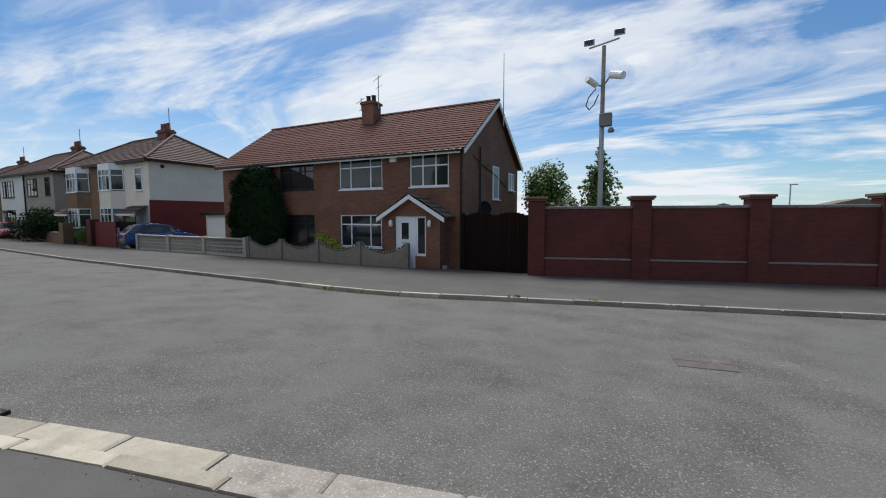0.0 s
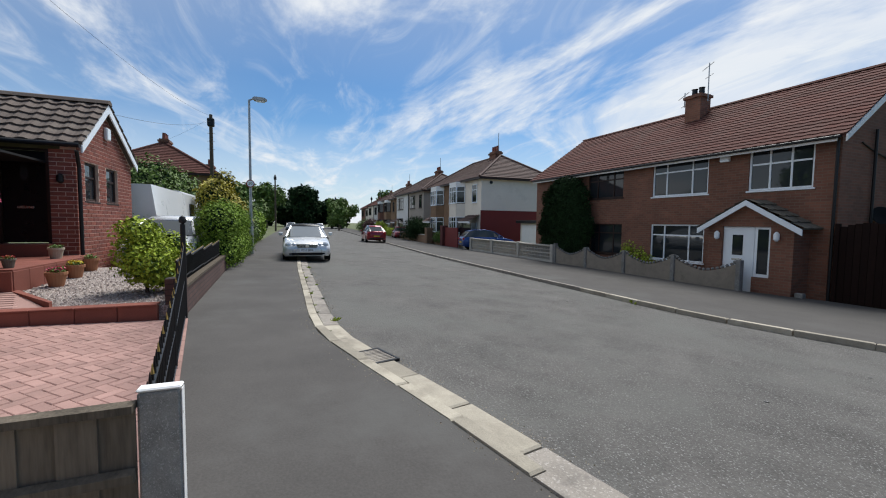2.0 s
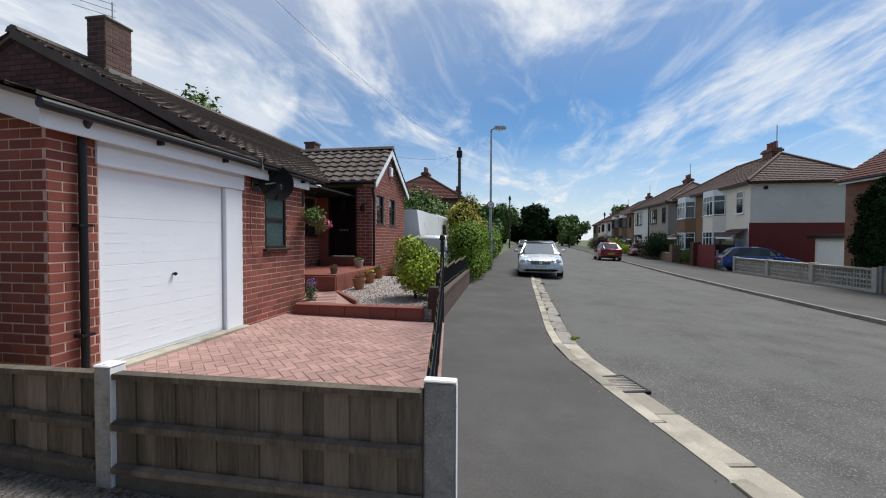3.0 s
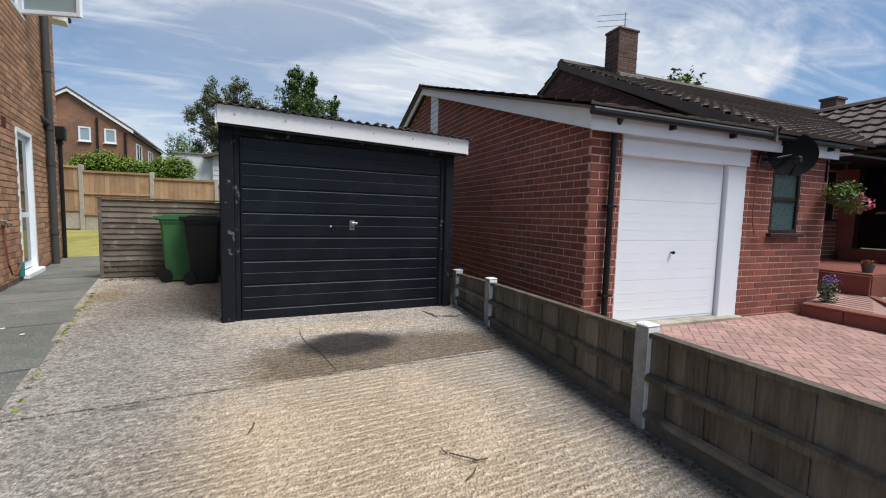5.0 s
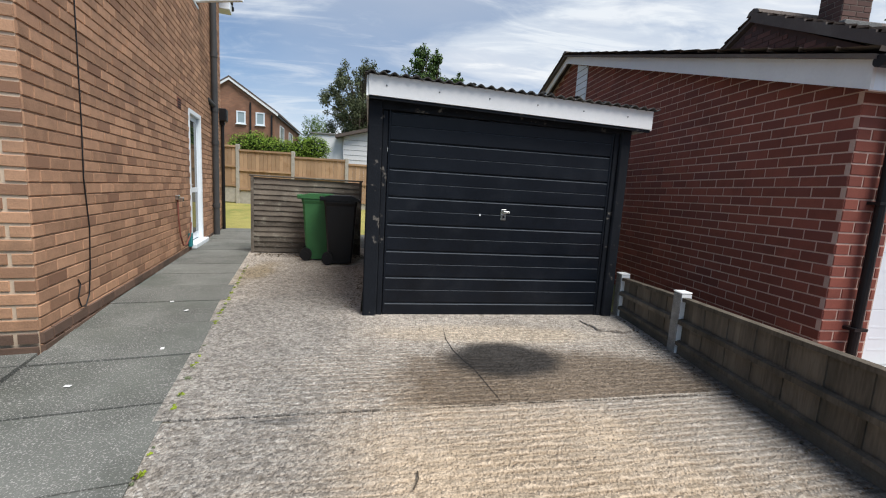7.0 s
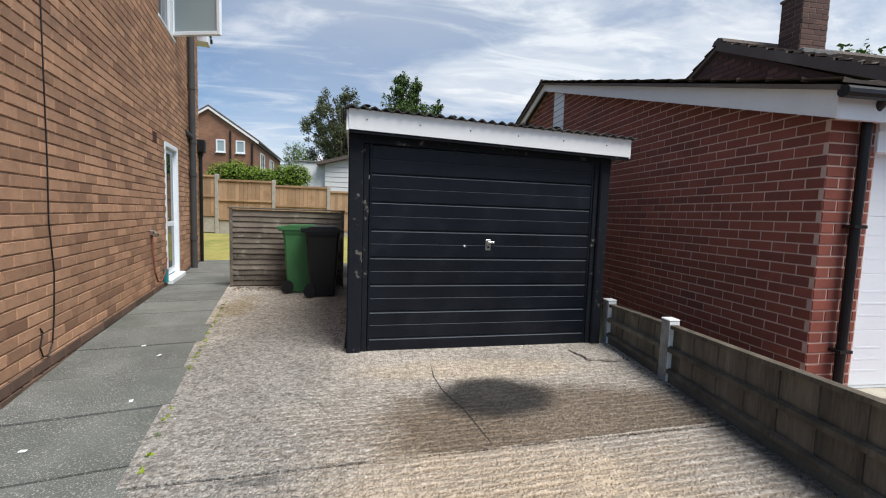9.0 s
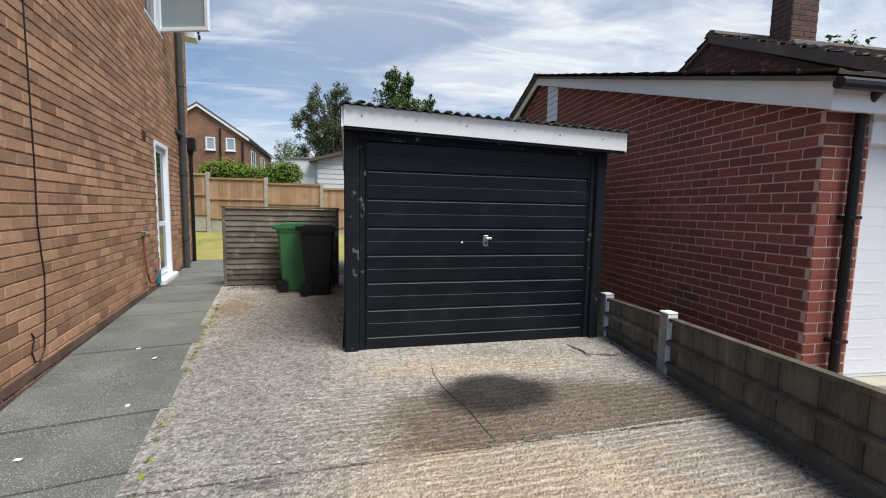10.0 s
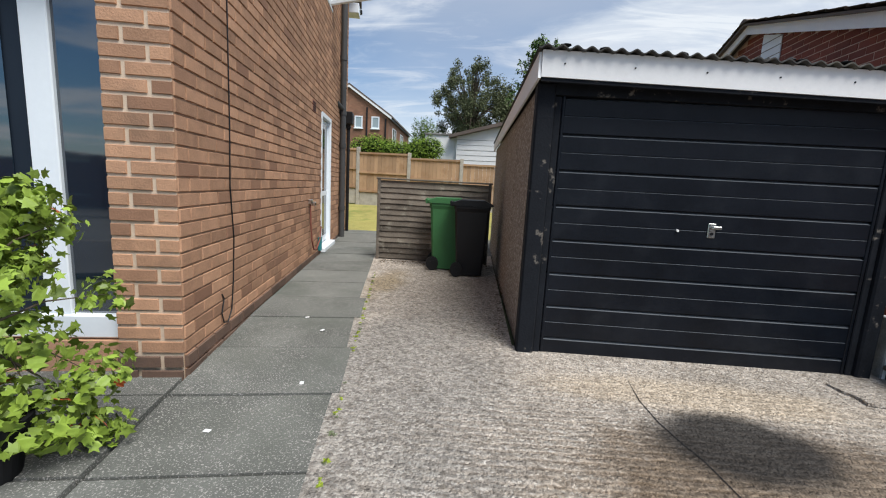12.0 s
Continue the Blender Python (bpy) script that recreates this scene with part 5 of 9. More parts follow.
# pipes, cable, tap, vent
M_SOIL = material("grey_soil_pipe", (0.06, 0.06, 0.06), 0.55, vary=0.15, scale=6, fine=60, bump=0.1)
sp = part("soil_pipe", rod((6.25, -0.08, 0.0), (6.25, -0.08, 5.2), 0.058, seg=16), M_SOIL, house, "dark grey soil pipe")
for z in (0.62, 1.9, 2.55, 3.6):
    part("collar", rod((6.25, -0.08, z), (6.25, -0.08, z + 0.09), 0.068, seg=16), M_SOIL, sp)
part("branch", rod((6.0, 0.02, 2.75), (6.25, -0.08, 2.65), 0.05), M_SOIL, sp)
rp = part("rain_pipe", rod((7.3, -0.06, 0.0), (7.3, -0.06, 2.45), 0.036, seg=12), M_PVC_BLACK, house, "black rainwater pipe")
part("hopper", bx(box(7.18, 7.42, -0.16, 0.0, 2.5, 2.78, 0.02), 7.24, 7.36, -0.11, -0.01, 2.42, 2.5), M_PVC_BLACK, rp)
cable = part("cable", tube([(0.76, -0.016, 5.2), (0.74, -0.016, 2.5), (0.73, -0.018, 1.6), (0.71, -0.018, 1.15), (0.76, -0.018, 0.75), (0.73, -0.018, 0.42), (0.68, -0.02, 0.2), (0.6, -0.022, 0.12), (0.53, -0.022, 0.14), (0.5, -0.02, 0.22), (0.55, -0.018, 0.32), (0.52, -0.016, 0.36)], 0.005, 6), M_PVC_BLACK, house, "thin black cable running down the brickwork")
part("tap_hose", tube([(3.46, -0.03, 0.9), (3.44, -0.04, 0.6), (3.48, -0.05, 0.35), (3.62, -0.05, 0.2), (3.8, -0.05, 0.18), (4.02, -0.06, 0.3), (4.1, -0.06, 0.5)], 0.011, 6), M_TERRA, house, "brown hose hanging from a garden tap")
part("tap", bx(box(3.42, 3.5, -0.06, 0.0, 0.88, 0.95, 0.01), 3.44, 3.48, -0.11, -0.06, 0.86, 0.92, 0.01), M_CHROME, house)
M_TEAL = material("teal_plastic", (0.03, 0.22, 0.24), 0.5, vary=0.1)
part("door_guard", box(4.1, 4.2, -0.06, -0.01, 0.1, 0.32, 0.01), M_TEAL, house)
vt = part("air_vent", box(3.68, 3.9, -0.012, 0.0, 2.2, 2.36), M_TERRA, house)
for i in range(4):
    part("vent_slot", box(3.7, 3.88, -0.016, -0.012, 2.215 + i * 0.036, 2.232 + i * 0.036), M_DARK, vt)

# leafy potted shrub at the corner of the house front
pot_m = pose(-3.0, 3.62, gz(-2.9, 3.6) + 0.014)
shrub = thing("potted_shrub", pot_m, "leafy potted maple-leaved shrub with a few red leaves", "plant")
part("pot", lathe([(0.09, 0.0), (0.13, 0.22), (0.145, 0.22), (0.145, 0.26), (0.125, 0.26), (0.12, 0.22), (0.02, 0.21)], 22), M_DARK, shrub, "dark glazed pot")
sb = [(-0.2, 0.15, 0.98, 0.32, 0.3, 0.24), (-0.3, 0.0, 0.75, 0.3, 0.3, 0.25), (0.05, 0.12, 0.85, 0.14, 0.14, 0.14), (-0.1, 0.1, 0.55, 0.32, 0.28, 0.18), (0.2, 0.28, 0.36, 0.2, 0.16, 0.13), (0.28, 0.3, 0.74, 0.12, 0.1, 0.1), (0.02, -0.05, 0.4, 0.25, 0.22, 0.13), (0.1, 0.25, 1.05, 0.12, 0.1, 0.1), (-0.05, 0.2, 1.15, 0.2, 0.2, 0.13), (0.12, 0.12, 0.22, 0.24, 0.22, 0.16), (-0.12, -0.1, 0.25, 0.26, 0.24, 0.16), (0.22, 0.25, 0.1, 0.16, 0.14, 0.1)]
part("branching_stem", limbs((0, 0, 0.25), (-0.05, 0.05, 0.95), 0.018, sb, 7), M_BARK, shrub)
M_MAPLE = material("maple_leaf", (0.21, 0.30, 0.04), 0.5, vary=0.25, scale=6, fine=40, bump=0.0, island=0.75, spec=0.4)
leaf_cloud("foliage", sb, 3300, 0.037, M_MAPLE, shrub, 12, shell=0.25, droop=0.25, lobes=True)
leaf_cloud("red_leaves", sb, 16, 0.055, material("red_leaf", (0.42, 0.09, 0.03), 0.5, vary=0.2, bump=0.0), shrub, 15, shell=0.4, droop=0.3, lobes=True, label="reddish autumn leaves")

# ---- the red brick bungalow next door ----
bung = thing("bungalow", pose(0, 0, 0), "red brick bungalow with attached garage and brown tiled roof", "bungalow")
BX, BY = 2.95, 4.42
ZB = -0.25
EZ = 2.2


def g_roof(y):
    return 2.33 + 0.312 * (y - 4.2) if y < 10.0 else 4.14 - 0.35 * (y - 10.0)


# garage side wall under the sloping roof
part("side_wall", prism([(BY + 0.251, ZB), (12.0, ZB), (12.0, g_roof(12.0) - 0.13), (10.0, g_roof(10.0) - 0.13), (BY + 0.251, g_roof(BY) - 0.13)], "x", BX, BX + 0.25), M_MORTAR_RED, bung)
sideface = part("side_brickface", box(0.0, 0.01, 0.0, 0.001, 0, 0.01), M_MORTAR_RED, bung, m=frame_of((BX, 12.0, 0), (0, -1, 0), (-1, 0, 0)))
bricks(sideface, 12.0 - BY, lambda x, z: z < g_roof(12.0 - x) - 0.2, M_BRICK_RED, (5.3, 7.7, 0.2, 2.1), ZB, 4.0, 0.0885, 0.236, 0.011, 0.006, 0.0, 300, 14)
# front wall pieces
FR = frame_of((BX, BY, 0), (1, 0, 0), (0, -1, 0))
FH = [(0.44, 2.53, ZB, 2.2), (3.08, 3.70, 1.04, 1.9)]
part("corner_wall", box(0, 0.44, 0, 0.25, ZB, 2.2), M_MORTAR_RED, bung, m=FR)
part("front_wall", wall_with_holes(1.8, 2.2, 0.25, [(0.55, 1.17, 1.04, 1.9)], ZB), M_MORTAR_RED, bung, m=FR @ pose(2.53, 0, 0))
frontface = part("front_brickface", box(0.0, 0.01, 0.0, 0.001, 0, 0.01), M_MORTAR_RED, bung, m=FR)
bricks(frontface, 4.33, holes_free(FH), M_BRICK_RED, (0, 4.4, ZB, 2.2), ZB, 2.2, 0.0885, 0.262, 0.012, 0.006, 0.0, 300, 15)
# white lintel, posts and up-and-over door
wl_ = part("lintel_panel", box(3.36, 5.5, BY - 0.03, BY + 0.1, 1.9, 2.2, 0.004), M_WHITE, bung, "white plastic cladding above the garage door")
part("lintel_strip", box(3.36, 5.5, BY - 0.038, BY - 0.031, 2.06, 2.075), M_WHITE, wl_)
part("door_post", box(5.15, 5.5, BY + 0.0, BY + 0.1, ZB, 1.9, 0.006), M_WHITE, bung, "white boxed door post")
gdoor = part("garage_door", box(3.38, 5.13, BY + 0.06, BY + 0.09, -0.06, 1.9), M_WHITE, bung, "white panelled garage door")
for r in range(4):
    z0 = -0.03 + r * 0.478
    part("door_section", box(3.385, 5.125, BY + 0.054, BY + 0.0595, z0, z0 + 0.475, 0.002), M_WHITE, gdoor)
    for c in range(4):
        x0 = 3.45 + c * 0.42
        for k in range(3):
            part("pressing", box(x0 + 0.04, x0 + 0.3, BY + 0.0526, BY + 0.0538, z0 + 0.12 + k * 0.1, z0 + 0.135 + k * 0.1), M_WHITE, gdoor)
part("door_knob", lathe([(0.012, 0), (0.012, 0.02), (0.022, 0.03), (0.018, 0.045)], 10), M_IRON, gdoor, "dark door knob", m=Matrix.Translation((4.3, BY + 0.05, 0.78)) @ pose(0, 0, 0, 90, 0, 0))
part("threshold", box(3.3, 5.5, BY - 0.1, BY + 0.2, -0.2, -0.065, 0.01), M_KERB, bung)
# window with dark frame
M_BROWNFRAME = material("brown_frame", (0.028, 0.014, 0.011), 0.5, vary=0.15, scale=6, fine=60, bump=0.1)
M_NET = material("net_curtain_glass", (0.06, 0.10, 0.10), 0.12, vary=0.5, scale=25, fine=90, bump=0.1, coat=0.5)
bwin = part("window_group", box(0, 0.001, 0, 0.001, 0, 0.001), M_BROWNFRAME, bung, m=FR)
window(bwin, 3.08, 3.70, 1.04, 1.9, 0.03, (), (0.55,), M_BROWNFRAME, M_NET, True, bar=0.05)
# downpipe and gutter
dp = part("downpipe", rod((3.2, BY - 0.06, -0.15), (3.2, BY - 0.06, 2.15), 0.034), M_PVC_BLACK, bung, "black rainwater downpipe")
part("shoe", rod((3.2, BY - 0.06, 2.15), (3.16, BY - 0.2, 2.26), 0.034), M_PVC_BLACK, dp)
for z in (0.3, 1.3):
    part("pipe_clip", box(3.14, 3.26, BY - 0.1, BY - 0.005, z, z + 0.025), M_PVC_BLACK, dp)
bm = bmesh.new()
cyl(bm, (2.75, 4.2, 2.27), (7.3, 4.2, 2.27), 0.044, seg=10)
gut = part("gutter", bm, M_PVC_BLACK, bung)
for x in (3.9, 4.9, 5.9, 6.9):
    part("bracket", box(x, x + 0.03, 4.2, 4.29, 2.19, 2.26), M_PVC_BLACK, gut)
part("fascia", box(2.835, 7.2, 4.275, 4.305, 2.1, 2.3), M_WHITE, bung)
part("soffit", box(2.96, 7.6, 4.306, BY + 0.1, 2.2, 2.215), M_WHITE, bung)
# barge boards on the side
for pr in ([(4.27, 2.1), (10.0, g_roof(10.0) - 0.22), (10.0, g_roof(10.0) - 0.05), (4.27, g_roof(4.27) - 0.03)], [(10.0, g_roof(10.0) - 0.21), (12.15, g_roof(12.15) - 0.21), (12.15, g_roof(12.15) - 0.05), (10.0, g_roof(10.0) - 0.05)]):
    part("barge_board", prism(pr, "x", 2.80, 2.83), M_WHITE_PAINT, bung)
part("white_cladding", prism([(9.28, 2.9), (9.75, 2.9), (9.75, 3.83), (9.28, 3.68)], "x", BX - 0.02, BX - 0.009), M_WHITE, bung, "white shiplap cladding strip")
for i in range(7):
    part("clad_line", box(BX - 0.024, BX - 0.0205, 9.28, 9.75, 2.95 + i * 0.12, 2.96 + i * 0.12), M_CONC, bung)
# roofs
tiled_slope("garage_roof", bung, (2.72, 4.19, g_roof(4.19)), (5.75, 4.19, g_roof(4.19)), (5.75, 10.0, 4.1), (2.72, 10.0, 4.1), M_TILE, 0.32, 0.3, 0.014, 0.022)
tiled_slope("garage_roof_back", bung, (5.75, 12.3, g_roof(12.3)), (2.72, 12.3, g_roof(12.3)), (2.72, 10.0, 4.1), (5.75, 10.0, 4.1), M_TILE, 0.32, 0.3, 0.014, 0.022)
part("roof_deck", prism([(4.22, g_roof(4.22) - 0.05), (10.0, 4.05), (12.3, g_roof(12.3) - 0.05), (12.3, g_roof(12.3) - 0.015), (10.0, 4.085), (4.22, g_roof(4.22) - 0.015)], "x", 2.74, 5.74), M_TILE, bung)
MR = 0.507


def m_roof(y):
    return 2.33 + MR * (y - 4.2)


RY, RZ = 8.7, 2.33 + MR * 4.5
tiled_slope("main_roof", bung, (5.6, 4.14, m_roof(4.14)), (7.75, 4.14, m_roof(4.14)), (15.0, RY, RZ), (5.6, RY, RZ), M_TILE, 0.32, 0.22, 0.022)
tiled_slope("main_roof_back", bung, (16.0, 13.0, m_roof(4.1)), (5.6, 13.0, m_roof(4.1)), (5.6, RY, RZ), (16.0, RY, RZ), M_TILE, 0.32, 0.3, 0.035)
part("main_deck", prism([(6.6, m_roof(6.6) - 0.06), (RY, RZ - 0.06), (13.0, m_roof(4.1) - 0.06), (13.0, m_roof(4.1) - 0.01), (RY, RZ - 0.005), (6.6, m_roof(6.6) - 0.01)], "x", 7.705, 15.9), M_TILE, bung)
part("main_deck", prism([(4.2, m_roof(4.2) - 0.06), (RY, RZ - 0.06), (13.0, m_roof(4.1) - 0.06), (13.0, m_roof(4.1) - 0.01), (RY, RZ - 0.005), (4.2, m_roof(4.2) - 0.01)], "x", 5.62, 7.7), M_TILE, bung)
M_GABLE = material("brown_gable_brick", (0.13, 0.062, 0.05), 0.9, alt=(0.08, 0.045, 0.04), vary=0.15, scale=8, fine=70, bump=0.5, island=0.5)
M_HANG = material("dark_gable_brick", (0.075, 0.045, 0.038), 0.9, vary=0.2, scale=8, fine=70, bump=0.5)
part("main_gable", prism([(4.6, 2.3), (12.8, 2.3), (RY, RZ - 0.1)], "x", 5.68, 5.9), M_HANG, bung)
gable_face = part("gable_brickface", box(0, 0.001, 0, 0.001, 2.4, 2.401), M_HANG, bung, m=frame_of((5.68, 12.8, 0), (0, -1, 0), (-1, 0, 0)))
bricks(gable_face, 8.2, lambda x, z: z < RZ - 0.2 - MR * 1.05 * abs(12.8 - x - RY), M_GABLE, None, 2.4, RZ, 0.0885, 0.262, 0.012, 0.006, 0.0, 0, 44)
for i in range(13):
    t0 = i / 13
    y0, y1 = 4.15 + (RY - 4.15) * t0, 4.15 + (RY - 4.15) * (t0 + 1 / 13)
    part("verge_tile", prism([(y0, m_roof(y0) - 0.12), (y1, m_roof(y1) - 0.12), (y1, m_roof(y1) + 0.03), (y0, m_roof(y0) + 0.065)], "x", 5.57, 5.61), M_TILE, bung)
for i in range(24):
    x0 = 5.6 + i * 0.43
    part("ridge_tile", prism([(RY - 0.14, RZ - 0.0), (RY - 0.09, RZ + 0.075), (RY, RZ + 0.11), (RY + 0.09, RZ + 0.075), (RY + 0.14, RZ - 0.0)], "x", x0, x0 + 0.425), M_TILE, bung)
for i in range(7):
    x0 = 2.72 + i * 0.43
    part("ridge_tile", prism([(9.88, 4.09), (9.93, 4.13), (10.0, 4.155), (10.07, 4.13), (10.12, 4.09)], "x", x0, x0 + 0.425), M_TILE, bung)
# chimney with aerial
M_CHIM = material("sooty_brick", (0.10, 0.055, 0.045), 0.9, vary=0.15, scale=10, fine=80, bump=0.4, random_ob=0.5, island=0.5)
CX0, CX1, CY0, CY1, CZ = 6.62, 7.15, 8.05, 8.45, 5.3
chim = part("chimney", box(CX0, CX1, CY0, CY1, 4.0, CZ), M_MORTAR_DARK, bung, "sooty brick chimney stack")
for k, (o, al, out, wd) in enumerate((((CX0, CY1, 0), (0, -1, 0), (-1, 0, 0), CY1 - CY0), ((CX0, CY0, 0), (1, 0, 0), (0, -1, 0), CX1 - CX0))):
    fc = part("chimney_face", box(0, 0.001, 0, 0.001, 4.1, 4.101), M_MORTAR_DARK, bung, m=frame_of(o, al, out))
    bricks(fc, wd, lambda x, z: True, M_CHIM, None, 4.1, CZ, 0.0885, 0.262, 0.012, 0.006, 0, 0, 31 + k)
part("chimney_cap", box(CX0 - 0.03, CX1 + 0.03, CY0 - 0.03, CY1 + 0.03, CZ, CZ + 0.05, 0.015), M_CONC_DARK, chim)
part("flashing", box(CX0 - 0.05, CX1 + 0.12, CY0 - 0.12, CY0 - 0.01, m_roof(CY0) - 0.08, m_roof(CY0) + 0.07, 0.01), M_CONC, chim)
AX, AY = 6.9, 8.2
aer = part("aerial", bx(rod((AX, AY, 5.2), (AX, AY, 5.75), 0.012, seg=6), AX - 0.01, AX + 0.01, AY - 0.01, AY + 0.01, 5.7, 5.75), M_STEEL, bung, "rake television aerial")
for k, z in enumerate((5.72, 5.60, 5.48)):
    p0, p1 = Vector((AX - 0.48, AY + 0.32, z)), Vector((AX + 0.05, AY - 0.02, z))
    part("boom", rod(p0, p1, 0.006, seg=6), M_STEEL, aer)
    for i in range(6):
        p = p0.lerp(p1, i / 6)
        part("rod", rod(p + Vector((-0.02, -0.05, -0.02)), p + Vector((0.02, 0.05, 0.02)), 0.004, seg=5), M_STEEL, aer)
# recessed porch: back wall, side return, door facing the drive
part("return_wall", box(7.03, 7.28, BY + 0.25, 6.0, ZB, 2.3), M_BRICK_RED, bung)
part("recess_wall", wall_with_holes(3.7, 2.6, 0.2, [(2.92, 3.52, 1.3, 2.3)], ZB), M_MORTAR_RED, bung, m=frame_of((7.28, 6.0, 0), (1, 0, 0), (0, -1, 0)))
rw = part("window_group", box(0, 0.001, 0, 0.001, 0, 0.001), M_BROWNFRAME, bung, m=frame_of((7.28, 6.0, 0), (1, 0, 0), (0, -1, 0)))
bricks(rw, 3.7, holes_free([(2.92, 3.52, 1.3, 2.3)]), M_BRICK_RED, None, ZB, 2.4, 0.0885, 0.262, 0.012, 0.006, 0.0, 0, 19)
window(rw, 2.92, 3.52, 1.3, 2.3, 0.04, (), (), M_BROWNFRAME, M_GLASS, True, blinds=M_WHITE)
WX0, WX1, WY = 10.98, 14.35, 4.42
wing_front = frame_of((WX0, WY, 0), (1, 0, 0), (0, -1, 0))
WH = [(0.42, 1.14, 1.62, 2.48), (1.6, 2.34, 1.62, 2.48)]
part("wing_wall", wall_with_holes(WX1 - WX0, 2.72, 0.25, WH, ZB, [(0, 2.72), (WX1 - WX0, 2.72), (1.47, 3.86)]), M_MORTAR_RED, bung, m=wing_front)
wf = part("wing_brickface", box(0, 0.001, 0, 0.001, 0, 0.001), M_MORTAR_RED, bung, m=wing_front)
bricks(wf, WX1 - WX0, lambda x, z: holes_free(WH)(x, z) and z < 2.68 + min(x * 0.76, (3.37 - x) * 0.60), M_BRICK_RED, None, ZB, 3.9, 0.0885, 0.262, 0.012, 0.006, 0, 0, 17)
for a, b, c, d in WH:
    window(wf, a, b, c, d, 0.09, (), (0.62,), M_BROWNFRAME, M_GLASS, True, bar=0.05, blinds=M_WHITE if a < 1 else None)
part("wing_side", box(WX0, WX0 + 0.25, WY + 0.25, 4.86, ZB, 2.65), M_MORTAR_RED, bung)
wsf = part("wing_side_face", box(0, 0.001, 0, 0.001, 0, 0.001), M_MORTAR_RED, bung, m=frame_of((WX0, 4.86, 0), (0, -1, 0), (-1, 0, 0)))
bricks(wsf, 0.44, lambda x, z: True, M_BRICK_RED, None, ZB, 2.65, 0.0885, 0.262, 0.012, 0.006, 0, 0, 18)
part("wing_side_back", box(WX0, WX0 + 0.25, 5.72, 6.2, ZB, 2.65), M_BRICK_RED, bung)
M_BLACKDOOR = material("black_door", (0.006, 0.006, 0.007), 0.3, vary=0.1, scale=6, fine=40, bump=0.05)
bd = part("front_door", box(WX0 + 0.06, WX0 + 0.11, 4.93, 5.65, 0.72, 2.6, 0.01), M_BLACKDOOR, bung, "black panelled front door")
part("door_glass", lathe([(0.0, -0.002), (0.07, 0.0), (0.07, 0.006), (0.0, 0.008)], 18), M_GLASS, bd, m=Matrix.Translation((WX0 + 0.058, 5.29, 2.15)) @ pose(0, 0, 0, 0, -90, 0) @ Matrix.Diagonal((2.2, 1, 1, 1)))
part("letter_plate", box(WX0 + 0.05, WX0 + 0.059, 5.15, 5.42, 1.42, 1.47, 0.003), M_CHROME, bd)
part("door_frame", bx(bx(box(WX0 + 0.02, WX0 + 0.2, 4.865, 4.925, 0.6, 2.65), WX0 + 0.02, WX0 + 0.2, 5.655, 5.715, 0.6, 2.65), WX0 + 0.02, WX0 + 0.2, 4.925, 5.655, 2.605, 2.65), M_BROWNFRAME, bung)
part("door_step", box(WX0 - 0.3, WX0 + 0.2, 4.8, 5.8, 0.45, 0.7, 0.012), M_TERRA, bung, "red tiled door step")
# wing roof: ridge runs back from the gable
RX, RWZ = 12.45, 3.98
ez = 2.72
tiled_slope("wing_roof", bung, (WX0 - 0.35, 7.3, ez + 0.03), (WX0 - 0.06, WY - 0.16, ez + 0.05), (RX, WY - 0.16, RWZ), (RX, 7.4, RWZ), M_TILE, 0.32, 0.3, 0.045)
tiled_slope("wing_roof", bung, (WX1 + 0.12, WY - 0.16, ez + 0.05), (WX1 + 0.12, 7.4, ez + 0.05), (RX, 7.4, RWZ), (RX, WY - 0.16, RWZ), M_TILE, 0.32, 0.3, 0.045)
part("wing_deck", prism([(WX0 - 0.06, ez + 0.0), (RX, RWZ - 0.06), (WX1 + 0.1, ez + 0.0), (WX1 + 0.1, ez + 0.05), (RX, RWZ - 0.01), (WX0 - 0.06, ez + 0.045)], "y", WY - 0.1, 7.3), M_TILE, bung)
for i in range(7):
    part("ridge_tile", prism([(RX - 0.14, RWZ), (RX - 0.08, RWZ + 0.08), (RX, RWZ + 0.11), (RX + 0.08, RWZ + 0.08), (RX + 0.14, RWZ)], "y", WY - 0.18 + i * 0.44, WY + 0.255 + i * 0.44), M_TILE, bung)
for sx in (-1, 1):
    xe = WX0 - 0.05 if sx < 0 else WX1 + 0.11
    part("barge_board", prism([(xe, ez - 0.12), (RX, RWZ - 0.2), (RX, RWZ - 0.01), (xe, ez + 0.04)], "y", WY - 0.15, WY - 0.12), M_WHITE, bung)
part("wing_gutter", rod((WX0 - 0.38, 6.8, ez + 0.01), (WX0 - 0.11, WY - 0.12, ez + 0.03), 0.05), M_PVC_BLACK, bung)
# near-black soffit: the shade under the porch roof is in its colour
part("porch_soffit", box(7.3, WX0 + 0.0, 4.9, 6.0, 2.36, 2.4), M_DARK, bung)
wd_ = part("downpipe", rod((WX0 - 0.03, WY - 0.07, 0.2), (WX0 - 0.03, WY - 0.07, 2.3), 0.036), M_PVC_BLACK, bung, "black rainwater downpipe")
part("swan_neck", rod((WX0 - 0.03, WY - 0.07, 2.3), (WX0 - 0.2, WY - 0.1, 2.62), 0.036), M_PVC_BLACK, wd_)
part("alarm_box", box(12.5, 12.72, WY - 0.09, WY - 0.008, 3.15, 3.45, 0.02), M_WHITE, bung, "white burglar alarm box")
part("door_lamp", lathe([(0.03, 0), (0.06, 0.04), (0.06, 0.16), (0.02, 0.2)], 12, (WX0 - 0.07, 4.66, 1.95)), M_PVC_BLACK, bung, "black wall lantern")
part("rear_chimney", bx(box(15.3, 15.75, 8.35, 8.75, 4.4, 4.98), 15.26, 15.79, 8.31, 8.79, 4.98, 5.04), M_CHIM, bung)

